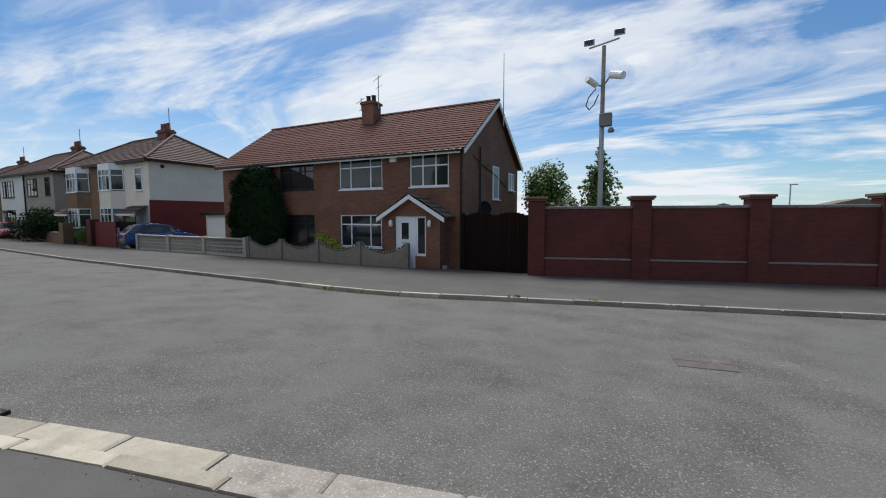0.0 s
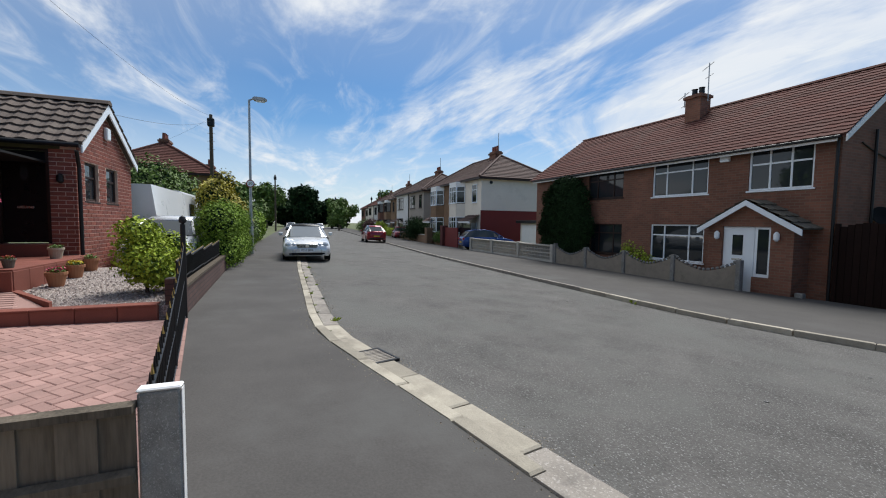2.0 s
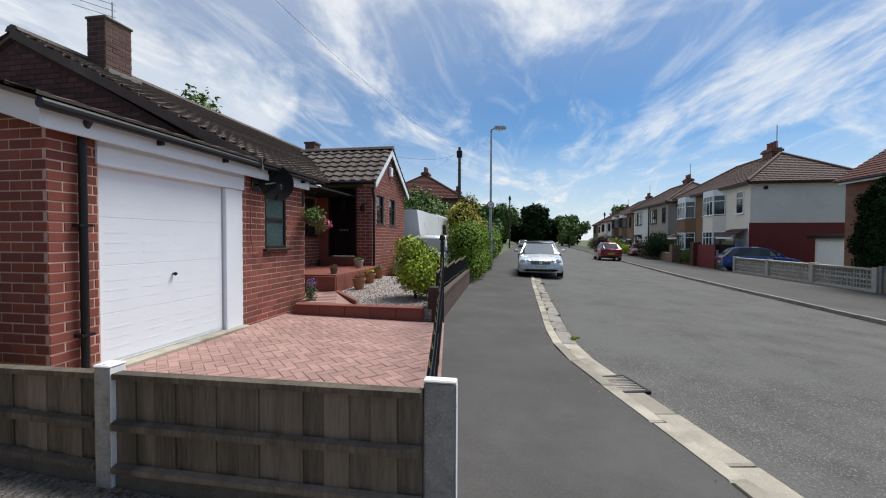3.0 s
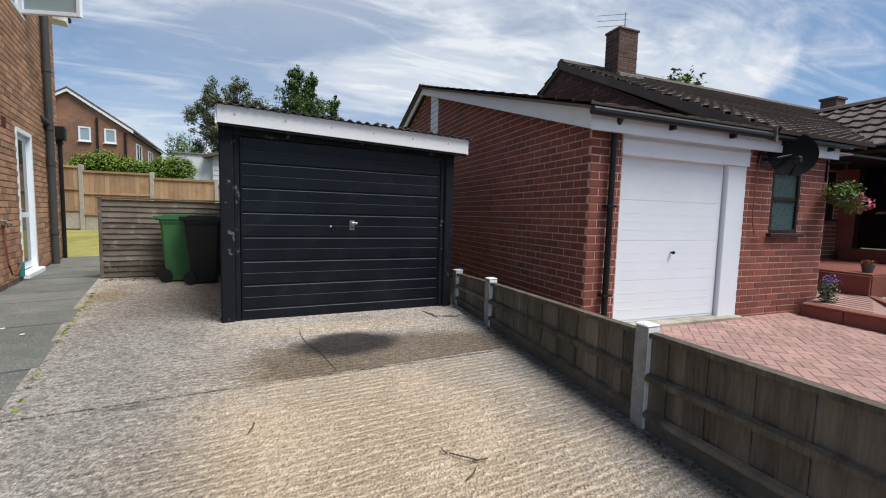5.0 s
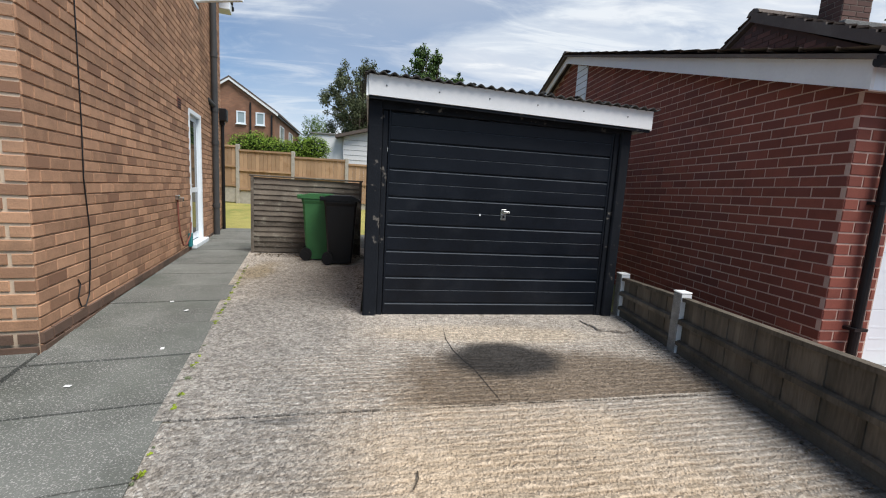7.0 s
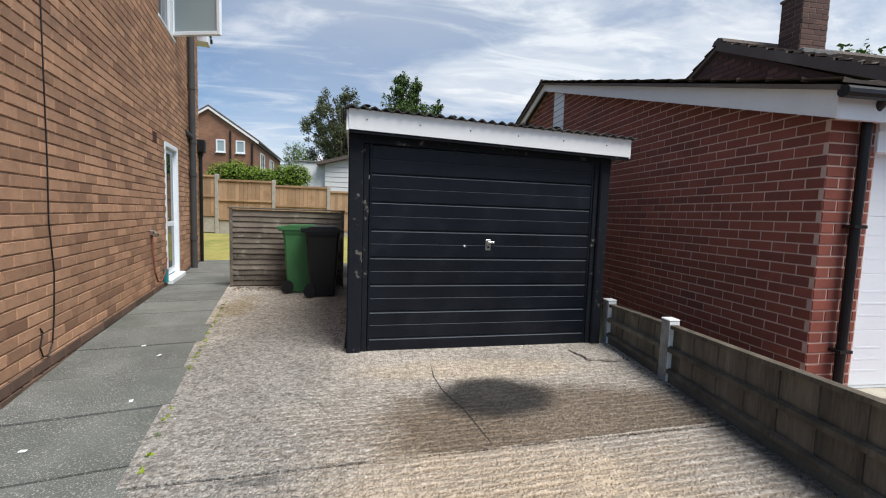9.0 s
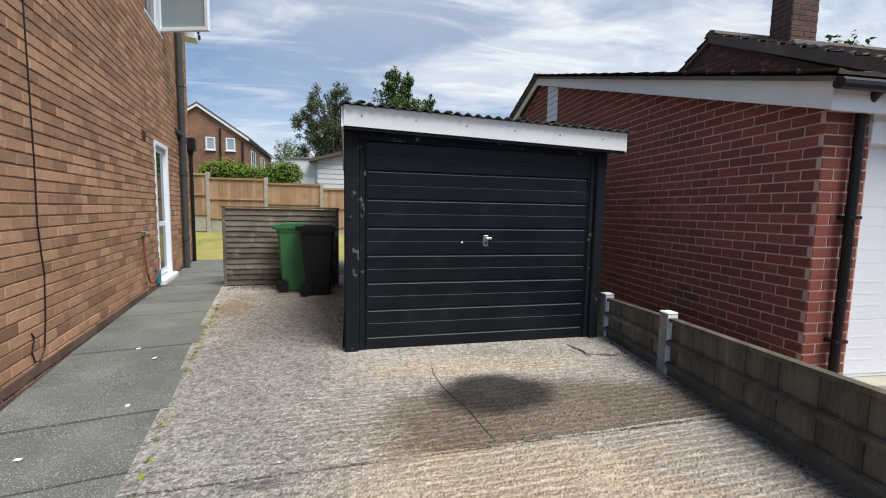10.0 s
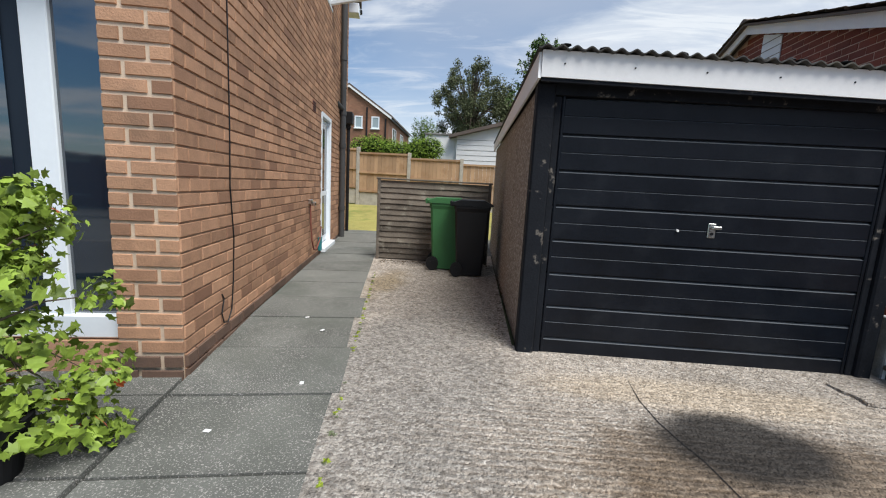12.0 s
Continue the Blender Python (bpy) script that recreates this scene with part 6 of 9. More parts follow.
# satellite dish
dish = thing("satellite_dish", pose(5.98, BY - 0.02, 2.06), "black satellite dish on a wall bracket", "satellite dish")
part("bracket", bx(rod((-0.22, -0.02, -0.05), (-0.22, -0.16, -0.05), 0.018), -0.3, -0.14, -0.02, 0.01, -0.14, 0.04), M_PVC_BLACK, dish)
part("arm", rod((-0.22, -0.16, -0.05), (0.0, -0.2, 0.0), 0.018), M_PVC_BLACK, dish)
v, f = [], []
for i in range(7):
    for j in range(24):
        r = 0.26 * i / 6
        a = 2 * math.pi * j / 24
        v.append((r * math.cos(a), 0.05 * (r / 0.26) ** 2 * -1, r * 1.08 * math.sin(a)))
for i in range(6):
    for j in range(24):
        f.append((i * 24 + j, i * 24 + (j + 1) % 24, i * 24 + 24 + (j + 1) % 24, i * 24 + 24 + j))
M_MESHDISH = material("dark_mesh_dish", (0.008, 0.0085, 0.009), 0.8, spec=0.15, vary=0.2, scale=10, fine=200, bump=0.3)
bowl = raw("bowl", v, f, M_MESHDISH, dish, smooth=True)
bowl.matrix_basis = Matrix.Translation((0.02, -0.2, 0.0)) @ pose(0, 0, 0, -8, 0, -48)
part("lnb", bx(rod((0.02, -0.2, -0.25), (-0.2, -0.4, -0.1), 0.012), -0.23, -0.17, -0.43, -0.36, -0.13, -0.05, 0.01), M_PVC_BLACK, dish)
part("dish_cable", tube([(-0.3, -0.02, 0), (-0.36, -0.02, -0.3), (-0.36, -0.02, -0.85), (-0.3, -0.02, -1.05), (-0.1, -0.02, -1.08)], 0.008, 6), M_TERRA, dish)

# hanging basket
hb = thing("hanging_basket", pose(7.2, BY - 0.22, 1.55), "hanging basket with pink and red flowers and trailing green", "plant")
part("bracket", bx(rod((0, 0.2, 0.5), (0, -0.05, 0.5), 0.01), -0.01, 0.01, 0.19, 0.215, 0.25, 0.55), M_IRON, hb)
part("chain", rod((0, -0.02, 0.5), (0, 0, 0.18), 0.006, seg=6), M_IRON, hb)
part("basket", lathe([(0.03, -0.12), (0.14, -0.06), (0.19, 0.04), (0.17, 0.04), (0.02, 0.0)], 16), M_BARK, hb)
hbb = [(0, 0, 0.1, 0.26, 0.24, 0.16), (0.12, -0.1, -0.08, 0.16, 0.14, 0.16), (-0.12, -0.05, 0.0, 0.16, 0.15, 0.14)]
leaf_cloud("foliage", hbb, 900, 0.035, M_LEAF, hb, 31, shell=0.4)
M_PINK = material("pink_flower", (0.55, 0.10, 0.16), 0.6, vary=0.2, bump=0.0, island=0.5)
M_REDF = material("red_flower", (0.45, 0.03, 0.03), 0.6, vary=0.2, bump=0.0, island=0.4)
leaf_cloud("flowers", [(0.2, -0.12, -0.08, 0.16, 0.14, 0.12), (0.26, -0.1, 0.02, 0.1, 0.1, 0.08)], 150, 0.04, M_PINK, hb, 32, shell=0.6, label="pink and red trailing flowers")

# ---- the bungalow's forecourt ----
PZ = -0.115


def pav_z(x, y):
    return -0.10 + 0.02 * (y - 4.3)


fore = thing("forecourt", pose(0, 0, 0), "pink block paving laid in herringbone on the forecourt", "paving", kind="structure")
part("bed", sheet([(1.98, 0.86), (2.4, 0.98), (6.6, 1.62), (6.62, 4.42), (1.98, 4.42)], pav_z, 2.0, 0.1, -0.008), M_PAVER, fore)
for i in range(23):
    p0 = Vector((2.0, 0.88, 0)) + Vector((1, 0.16, 0)) * (0.2 * i)
    part("edge_block", prism([(p0.x, p0.y), (p0.x + 0.195, p0.y + 0.031), (p0.x + 0.18, p0.y + 0.13), (p0.x - 0.015, p0.y + 0.1)], "z", pav_z(p0.x, p0.y) - 0.1, pav_z(p0.x, p0.y) + 0.004), M_PAVER, fore)
PAVER = {}


def in_fore(x, y):
    return 2.05 < x < 6.54 and y < BY - 0.02 and y > 1.07 + (x - 2.0) * 0.16 and not (3.25 < x < 5.55 and y > BY - 0.12)


pm = bpy.data.meshes.new("paver")
hx, hy, b = 0.098, 0.048, 0.006
pm.from_pydata([(sx * hx, sy * hy, -0.02) for sx, sy in ((-1, -1), (1, -1), (1, 1), (-1, 1))] + [(sx * hx, sy * hy, -b) for sx, sy in ((-1, -1), (1, -1), (1, 1), (-1, 1))] + [(sx * (hx - b), sy * (hy - b), 0) for sx, sy in ((-1, -1), (1, -1), (1, 1), (-1, 1))], [], [(0, 1, 5, 4), (1, 2, 6, 5), (2, 3, 7, 6), (3, 0, 4, 7), (4, 5, 9, 8), (5, 6, 10, 9), (6, 7, 11, 10), (7, 4, 8, 11), (8, 9, 10, 11)])
pm.materials.append(M_PAVER)
rr = random.Random(21)
count_p, rv, rf = 0, [], []
base_v = [tuple(v.co) for v in pm.vertices]
base_f = [tuple(p.vertices) for p in pm.polygons]
U = 0.1
ca, sa = math.cos(radians(45)), math.sin(radians(45))
for i in range(-60, 90):
    for j in range(-60, 90):
        k = (i - j) % 4
        if k == 0:
            cx, cy, rot = i + 1.0, j + 0.5, 0
        elif k == 3:
            cx, cy, rot = i + 0.5, j + 1.0, 90
        else:
            continue
        px, py = 4.3 + U * (cx * ca - cy * sa), 2.6 + U * (cx * sa + cy * ca)
        if not in_fore(px, py):
            continue
        z = pav_z(px, py) + rr.uniform(-0.0025, 0.0025)
        if count_p < 300 and 3.6 < px < 5.9 and 1.7 < py < 3.9:
            ob = new("paver", pm)
            ob.parent = fore
            ob.matrix_basis = pose(px, py, z, 0, 0, 45 + rot)
            count_p += 1
        else:
            mt = pose(px, py, z, 0, 0, 45 + rot)
            o = len(rv)
            rv += [tuple(mt @ Vector(c)) for c in base_v]
            rf += [tuple(o + q for q in t) for t in base_f]
raw("pavers", rv, rf, M_PAVER, fore, kind="stuff")
# terracotta retaining wall with tiles, raised gravel bed, brick path, tiled porch platform
ret = thing("retaining_wall", pose(0, 0, 0), "low terracotta-tiled retaining wall of the front garden", "wall", kind="structure")
for i in range(5):
    y0 = 1.98 + i * 0.452
    part("wall_tile", box(6.62, 6.72, y0 + 0.003, y0 + 0.449, -0.22, 0.045, 0.006), M_TERRA, ret)
    part("coping_tile", box(6.6, 6.8, y0 + 0.003, y0 + 0.449, 0.045, 0.07, 0.006), M_TERRA, ret)
gbed = tagged(part("gravel_bed", sheet([(6.72, 1.85), (10.9, 1.9), (10.9, 4.35), (8.0, 4.1), (6.8, 3.25), (6.72, 3.2)], lambda x, y: 0.03 + 0.035 * (x - 6.7), 0.8, 0.2, 0.0), material("gravel", (0.33, 0.28, 0.25), 0.9, vary=0.5, scale=20, fine=45, bump=1.0, bump_d=0.03, speck=((0.55, 0.5, 0.47), 40, 0.55), stain=(0.20, 0.14, 0.12), stain_scale=30)), "bed of pale pink and grey gravel", "gravel", kind="structure")
rng = np.random.default_rng(5)
gv, gf = [], []
for i in range(2600):
    x, y = 6.8 + 3.6 * rng.random() ** 1.3, 1.95 + 2.2 * rng.random()
    if y > 3.2 + (x - 6.8) * 0.72:
        continue
    r = 0.012 + 0.012 * rng.random()
    z = 0.03 + 0.035 * (x - 6.7)
    o = len(gv)
    q = rng.normal(0, 0.25, (6, 3)) * r
    gv += [(x + dx * r + q[n][0], y + dy * r + q[n][1], z + dz * r + q[n][2]) for n, (dx, dy, dz) in enumerate(((1, 0, 0), (0, 1, 0), (-1, 0, 0), (0, -1, 0), (0, 0, 1), (0, 0, -0.4)))]
    gf += [(o, o + 1, o + 4), (o + 1, o + 2, o + 4), (o + 2, o + 3, o + 4), (o + 3, o, o + 4)]
raw("pebbles", gv, gf, material("pebble", (0.36, 0.30, 0.27), 0.85, vary=0.1, island=0.9, bump=0.1), gbed, kind="stuff")
gp = thing("garden_path", pose(0, 0, 0), "small pink brick path with terracotta edging", "path", kind="structure")
part("path_surface", sheet([(6.72, 3.22), (6.8, 3.25), (8.05, 4.15), (8.05, 5.9), (7.3, 5.9), (7.3, 4.4), (6.72, 4.3)], lambda x, y: 0.05 + 0.05 * (x - 6.7), 0.5, 0.2, 0.0), M_PAVER, gp)
for k in range(9):
    part("path_brick", box(6.75 + k * 0.14, 6.87 + k * 0.14, 3.55 + k * 0.06, 4.25, 0.045 + 0.007 * k, 0.062 + 0.007 * k, 0.004), M_PAVER, gp)
part("edging", prism([(6.78, 3.2), (6.86, 3.2), (8.1, 4.1), (8.05, 4.18)], "z", -0.05, 0.13), M_TERRA, gp)
plat = thing("porch_platform", pose(0, 0, 0), "raised porch platform faced with terracotta tiles", "platform", kind="structure")
for i in range(7):
    x0 = 8.03 + i * 0.422
    part("face_tile", box(x0, x0 + 0.418, 4.12, 4.16, -0.1, 0.42, 0.005), M_TERRA, plat)
    for j in range(4):
        part("floor_tile", box(x0, x0 + 0.418, 4.13 + j * 0.45, 4.575 + j * 0.45, 0.42, 0.45, 0.004), M_TERRA, plat)
for j in range(4):
    part("face_tile", box(7.99, 8.026, 4.13 + j * 0.45, 4.575 + j * 0.45, -0.1, 0.42, 0.005), M_TERRA, plat)


def flower_pot(x, y, z, r, label, flower=None, seed=1, mat=None):
    p = thing("flower_pot", pose(x, y, z), label, "flower pot", "flower pots")
    part("pot", lathe([(r * 0.65, 0), (r * 0.9, r * 1.3), (r, r * 1.3), (r, r * 1.6), (r * 0.88, r * 1.6), (r * 0.85, r * 1.3), (0.01, r * 1.25)], 18), mat or M_POT, p)
    bl = [(0, 0, r * 1.75, r * 0.9, r * 0.9, r * 0.35)]
    leaf_cloud("foliage", bl, 160, r * 0.22, M_LEAF, p, seed, shell=0.3)
    if flower:
        leaf_cloud("flowers", [(0, 0, r * 1.95, r * 0.85, r * 0.85, r * 0.25)], 90, r * 0.2, flower, p, seed + 3, shell=0.5)
    return p


M_POT = material("clay_pot", (0.33, 0.15, 0.08), 0.85, vary=0.12, scale=8, fine=70, bump=0.2)
M_YELLOW = material("yellow_flower", (0.65, 0.5, 0.04), 0.6, vary=0.15, bump=0.0, island=0.3)
M_STONEPOT = material("stone_pot", (0.42, 0.37, 0.28), 0.85, vary=0.12, scale=8, fine=70, bump=0.3)
zg = lambda x: 0.03 + 0.035 * (x - 6.7)
flower_pot(8.62, 3.86, zg(8.62), 0.15, "clay flower pot with purple plants on the gravel", M_PINK, 41)
flower_pot(9.55, 3.96, zg(9.55), 0.15, "clay flower pot with yellow flowers on the gravel", M_YELLOW, 43)
flower_pot(10.45, 4.05, zg(10.45), 0.16, "clay flower pot with a low plant on the gravel", None, 45)
flower_pot(10.1, 4.45, 0.45, 0.13, "pale stone pot with a green plant on the platform", None, 47, M_STONEPOT)
flower_pot(8.3, 4.3, 0.45, 0.09, "small dark pot with a red flower on the platform", M_REDF, 49, M_CONC_DARK)
lav = thing("lavender_plant", pose(7.05, 4.18, 0.05), "small lavender plant with mauve flowers by the wall", "plant")
leaf_cloud("foliage", [(0, 0, 0.18, 0.13, 0.12, 0.2)], 420, 0.04, M_LEAF_GREY, lav, 51, shell=0.2)
leaf_cloud("flowers", [(0, -0.02, 0.34, 0.14, 0.12, 0.1)], 130, 0.025, material("mauve_flower", (0.25, 0.18, 0.42), 0.7, vary=0.2, bump=0.0), lav, 52, shell=0.3)
# golden bush at the corner of the garden
gb = thing("garden_bush", pose(7.75, 2.38, 0.06), "rounded golden-green variegated bush by the railings", "bush")
gbb = [(0, 0, 0.55, 0.5, 0.46, 0.42), (0.05, 0.1, 0.95, 0.38, 0.36, 0.28), (-0.25, -0.1, 0.45, 0.3, 0.3, 0.32), (0.28, -0.05, 0.6, 0.3, 0.3, 0.3), (0.0, -0.2, 0.3, 0.4, 0.3, 0.25)]
part("branching_stem", limbs((0, 0, -0.02), (0, 0, 0.7), 0.03, gbb, 3), M_BARK, gb)
leaf_cloud("foliage", gbb, 5200, 0.052, M_LEAF_BRIGHT, gb, 55, shell=0.45)
# darker inner leaves: shade within the bush, put into the colour
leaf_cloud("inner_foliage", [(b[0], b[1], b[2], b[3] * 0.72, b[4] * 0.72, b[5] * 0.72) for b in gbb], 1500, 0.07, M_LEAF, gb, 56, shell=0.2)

# ---- across the street ----
def far_brick(name, c1, c2, mortar, scale=1.0):
    m = bpy.data.materials.new(name)
    m.use_nodes = True
    n, l = m.node_tree.nodes, m.node_tree.links
    b = n["Principled BSDF"]
    b.inputs["Roughness"].default_value = 0.88
    geo = n.new("ShaderNodeNewGeometry")
    sep = n.new("ShaderNodeSeparateXYZ")
    l.new(geo.outputs["Position"], sep.inputs[0])
    add = n.new("ShaderNodeMath")
    add.operation = "ADD"
    l.new(sep.outputs[0], add.inputs[0])
    l.new(sep.outputs[1], add.inputs[1])
    cmb = n.new("ShaderNodeCombineXYZ")
    l.new(add.outputs[0], cmb.inputs[0])
    l.new(sep.outputs[2], cmb.inputs[1])
    br = n.new("ShaderNodeTexBrick")
    br.inputs["Scale"].default_value = 1.0
    br.inputs["Brick Width"].default_value = 0.24 * scale
    br.inputs["Row Height"].default_value = 0.08 * scale
    br.inputs["Mortar Size"].default_value = 0.008
    br.inputs["Color1"].default_value, br.inputs["Color2"].default_value, br.inputs["Mortar"].default_value = (*c1, 1), (*c2, 1), (*mortar, 1)
    l.new(cmb.outputs[0], br.inputs["Vector"])
    nz = n.new("ShaderNodeTexNoise")
    nz.inputs["Scale"].default_value, nz.inputs["Detail"].default_value, nz.inputs["Roughness"].default_value = 0.7, 6, 0.65
    l.new(geo.outputs["Position"], nz.inputs["Vector"])
    mr = n.new("ShaderNodeMapRange")
    mr.inputs["From Min"].default_value, mr.inputs["From Max"].default_value = 0.3, 0.7
    mr.inputs["To Min"].default_value, mr.inputs["To Max"].default_value = 0.72, 1.2
    l.new(nz.outputs[0], mr.inputs[0])
    hs = n.new("ShaderNodeHueSaturation")
    l.new(br.outputs[0], hs.inputs["Color"])
    l.new(mr.outputs[0], hs.inputs["Value"])
    l.new(hs.outputs[0], b.inputs["Base Color"])
    bp = n.new("ShaderNodeBump")
    bp.inputs["Strength"].default_value, bp.inputs["Distance"].default_value = 0.5, 0.006
    l.new(br.outputs[1], bp.inputs["Height"])
    bp.invert = True
    l.new(bp.outputs[0], b.inputs["Normal"])
    return m


M_FB = far_brick("far_brown_brick", (0.215, 0.088, 0.054), (0.15, 0.066, 0.043), (0.18, 0.115, 0.08))
M_FB_TAN = far_brick("far_tan_brick", (0.24, 0.14, 0.075), (0.2, 0.115, 0.065), (0.2, 0.14, 0.09))
M_FB_RED = far_brick("far_red_brick", (0.13, 0.028, 0.022), (0.095, 0.022, 0.019), (0.075, 0.028, 0.024))
M_FB_GARDEN = far_brick("garden_house_brick", (0.30, 0.145, 0.085), (0.24, 0.115, 0.07), (0.25, 0.15, 0.10))
M_GREYR = material("grey_render", (0.34, 0.30, 0.26), 0.92, vary=0.08, scale=1, fine=60, bump=0.3)
M_WHITER = material("white_render", (0.66, 0.66, 0.64), 0.9, vary=0.05, scale=1, fine=60, bump=0.2)
M_TILE_BR = material("roof_tile_plum", (0.098, 0.06, 0.05), 0.8, vary=0.15, scale=2, fine=30, bump=0.4, island=0.35, stain=(0.09, 0.062, 0.055), stain_scale=0.5)
M_CURTAIN = material("net_curtain", (0.35, 0.33, 0.30), 0.9, vary=0.3, scale=6, fine=30, bump=0.2)
M_GATE = material("dark_gate_boards", (0.014, 0.0068, 0.0055), 0.75, spec=0.12, vary=0.25, scale=3, fine=40, bump=0.4, random_ob=0.3)

# the brown brick pair
OG = -0.715
semi = thing("house", frame_of((6.25, -13.0, OG), (math.cos(radians(2)), math.sin(radians(2)), 0), (0, 1, 0)), "pair of brown brick houses with red tiled roof", "house")
semi.matrix_basis = Matrix.Translation((6.25, -13.0, OG)) @ pose(0, 0, 0, 0, 0, 180 + 2) @ Matrix.Diagonal((1, 1, 1, 1))
# local: x runs to the house's own right (towards lower world x), so use mirrored helpers: u = distance from the near corner along the front
SW, SD, SE, SR = 12.9, 6.6, 4.3, 6.75


def U0(u):
    return -u


def fbox(u0, u1, d0, d1, z0, z1, bev=0.0):
    """Box by distance along the front from the near corner, distance in front of it, height."""
    return box(-u1, -u0, -d1, -d0, z0, z1, bev)


OPEN = [(0.56, 2.2, 3.03, 4.28), (3.45, 5.6, 3.03, 4.30), (7.0, 9.0, 3.1, 4.25), (3.5, 5.6, 0.68, 2.0), (7.0, 8.8, 0.72, 2.0)]
fm = Matrix.Translation((-SW, 0, 0))
ho = [(SW - b, SW - a, c, d) for a, b, c, d in OPEN]
part("front_wall", wall_with_holes(SW, SE, 0.25, ho, -0.2), M_FB, semi, m=fm)
part("gable_wall", prism([(0.25, -0.2), (SD, -0.2), (SD, SE), (SD / 2, SR - 0.1), (0.25, SE + 0.1)], "x", -0.25, 0.0), M_FB, semi)
part("gable_wall", prism([(0.25, -0.2), (SD, -0.2), (SD, SE), (SD / 2, SR - 0.1), (0.25, SE + 0.1)], "x", -SW, -SW + 0.25), M_FB, semi)
part("rear_wall", box(-SW, 0, SD, SD + 0.25, -0.2, SE), M_FB, semi)
# near-black boards put the gloom of the unlit rooms into the colour
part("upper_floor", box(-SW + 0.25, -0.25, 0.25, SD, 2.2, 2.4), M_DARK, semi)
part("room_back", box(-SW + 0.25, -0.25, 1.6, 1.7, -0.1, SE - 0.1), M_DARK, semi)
wg = part("window_group", box(-0.001, 0, 0.1, 0.101, 0, 0.001), M_WHITE, semi)
window(wg, U0(2.2), U0(0.56), 3.03, 4.28, 0.07, (0.34, 0.67), (0.62,), M_WHITE, M_GLASS)
window(wg, U0(5.6), U0(3.45), 3.03, 4.30, 0.07, (0.27, 0.73), (0.68,), M_WHITE, M_GLASS)
window(wg, U0(9.0), U0(7.0), 3.1, 4.25, 0.07, (0.27, 0.73), (0.68,), M_BROWNFRAME, M_GLASS, blinds=None)
window(wg, U0(5.6), U0(3.5), 0.68, 2.0, 0.07, (0.27, 0.73), (0.7,), M_WHITE, M_GLASS, blinds=M_WHITE_PAINT)
window(wg, U0(8.8), U0(7.0), 0.72, 2.0, 0.07, (0.27, 0.73), (0.7,), M_BROWNFRAME, M_GLASS)
for a, b, c, d in ((7.1, 7.55, 3.15, 4.2), (8.4, 8.9, 3.15, 4.2), (7.05, 7.6, 0.78, 1.95), (3.55, 3.95, 3.1, 4.2), (5.1, 5.5, 3.1, 4.2)):
    part("curtain", fbox(a, b, -0.16, -0.13, c, d), M_CURTAIN, semi)
tiled_slope("roof", semi, (0.22, -0.32, SE - 0.02), (-SW - 0.22, -0.32, SE - 0.02), (-SW - 0.22, SD / 2, SR), (0.22, SD / 2, SR), M_TILE_RED, 0.22, 0.3, 0.016, 0.035)
tiled_slope("roof", semi, (-SW - 0.22, SD + 0.5, SE - 0.02), (0.22, SD + 0.5, SE - 0.02), (0.22, SD / 2, SR), (-SW - 0.22, SD / 2, SR), M_TILE_RED, 0.3, 0.3, 0.02, 0.045)
part("roof_deck", prism([(-0.3, SE - 0.08), (SD / 2, SR - 0.06), (SD + 0.5, SE - 0.08), (SD + 0.5, SE - 0.03), (SD / 2, SR - 0.01), (-0.3, SE - 0.03)], "x", -SW - 0.2, 0.2), M_TILE_RED, semi)
for i in range(28):
    part("ridge_tile", prism([(SD / 2 - 0.12, SR), (SD / 2 - 0.06, SR + 0.07), (SD / 2, SR + 0.09), (SD / 2 + 0.06, SR + 0.07), (SD / 2 + 0.12, SR)], "x", -SW - 0.2 + i * 0.476, -SW + 0.27 + i * 0.476), M_TILE_RED, semi)
for pr in ([(-0.34, SE - 0.2), (SD / 2, SR - 0.2), (SD / 2, SR - 0.01), (-0.34, SE - 0.04)], [(SD / 2, SR - 0.2), (SD + 0.5, SE - 0.2), (SD + 0.5, SE - 0.04), (SD / 2, SR - 0.01)]):
    part("barge_board", prism(pr, "x", 0.2, 0.23), M_WHITE_PAINT, semi)
part("fascia", fbox(0, SW, 0.25, 0.28, SE - 0.16, SE - 0.01), M_WHITE_PAINT, semi)
part("gutter", fbox(-0.1, SW, 0.285, 0.37, SE - 0.1, SE - 0.02, 0.02), M_PVC_BLACK, semi)
part("downpipe", rod((-0.06, -0.06, 0), (-0.06, -0.06, SE - 0.1), 0.035), M_PVC_BLACK, semi)
ch2 = part("chimney", fbox(5.62, 6.28, -3.1, -2.5, SR - 0.75, SR + 0.55), M_FB, semi, "brick chimney with pots and aerials")
part("chimney_cap", fbox(5.56, 6.34, -3.17, -2.43, SR + 0.4, SR + 0.5), M_FB, ch2)
for u in (5.8, 6.1):
    part("chimney_pot", lathe([(0.11, 0), (0.1, 0.25), (0.13, 0.28)], 12, (-u, 2.8, SR + 0.55)), M_PVC_BLACK, ch2)
for u, h in ((5.5, 1.7), (6.5, 0.8)):
    ar = part("aerial", rod((-u, 2.75, SR + 0.2), (-u, 2.75, SR + h), 0.02, seg=6), M_STEEL, semi)
    part("boom", rod((-u - 0.25, 2.7, SR + h - 0.25), (-u + 0.15, 2.8, SR + h), 0.014, seg=5), M_STEEL, ar)
    part("boom", rod((-u - 0.12, 2.7, SR + h - 0.6), (-u + 0.15, 2.8, SR + h - 0.45), 0.012, seg=5), M_STEEL, ar)
part("mast", rod((0.3, SD / 2 + 0.3, SR - 1), (0.3, SD / 2 + 0.3, SR + 2.0), 0.025, 0.012, 6), M_STEEL, semi, "tall thin radio mast")
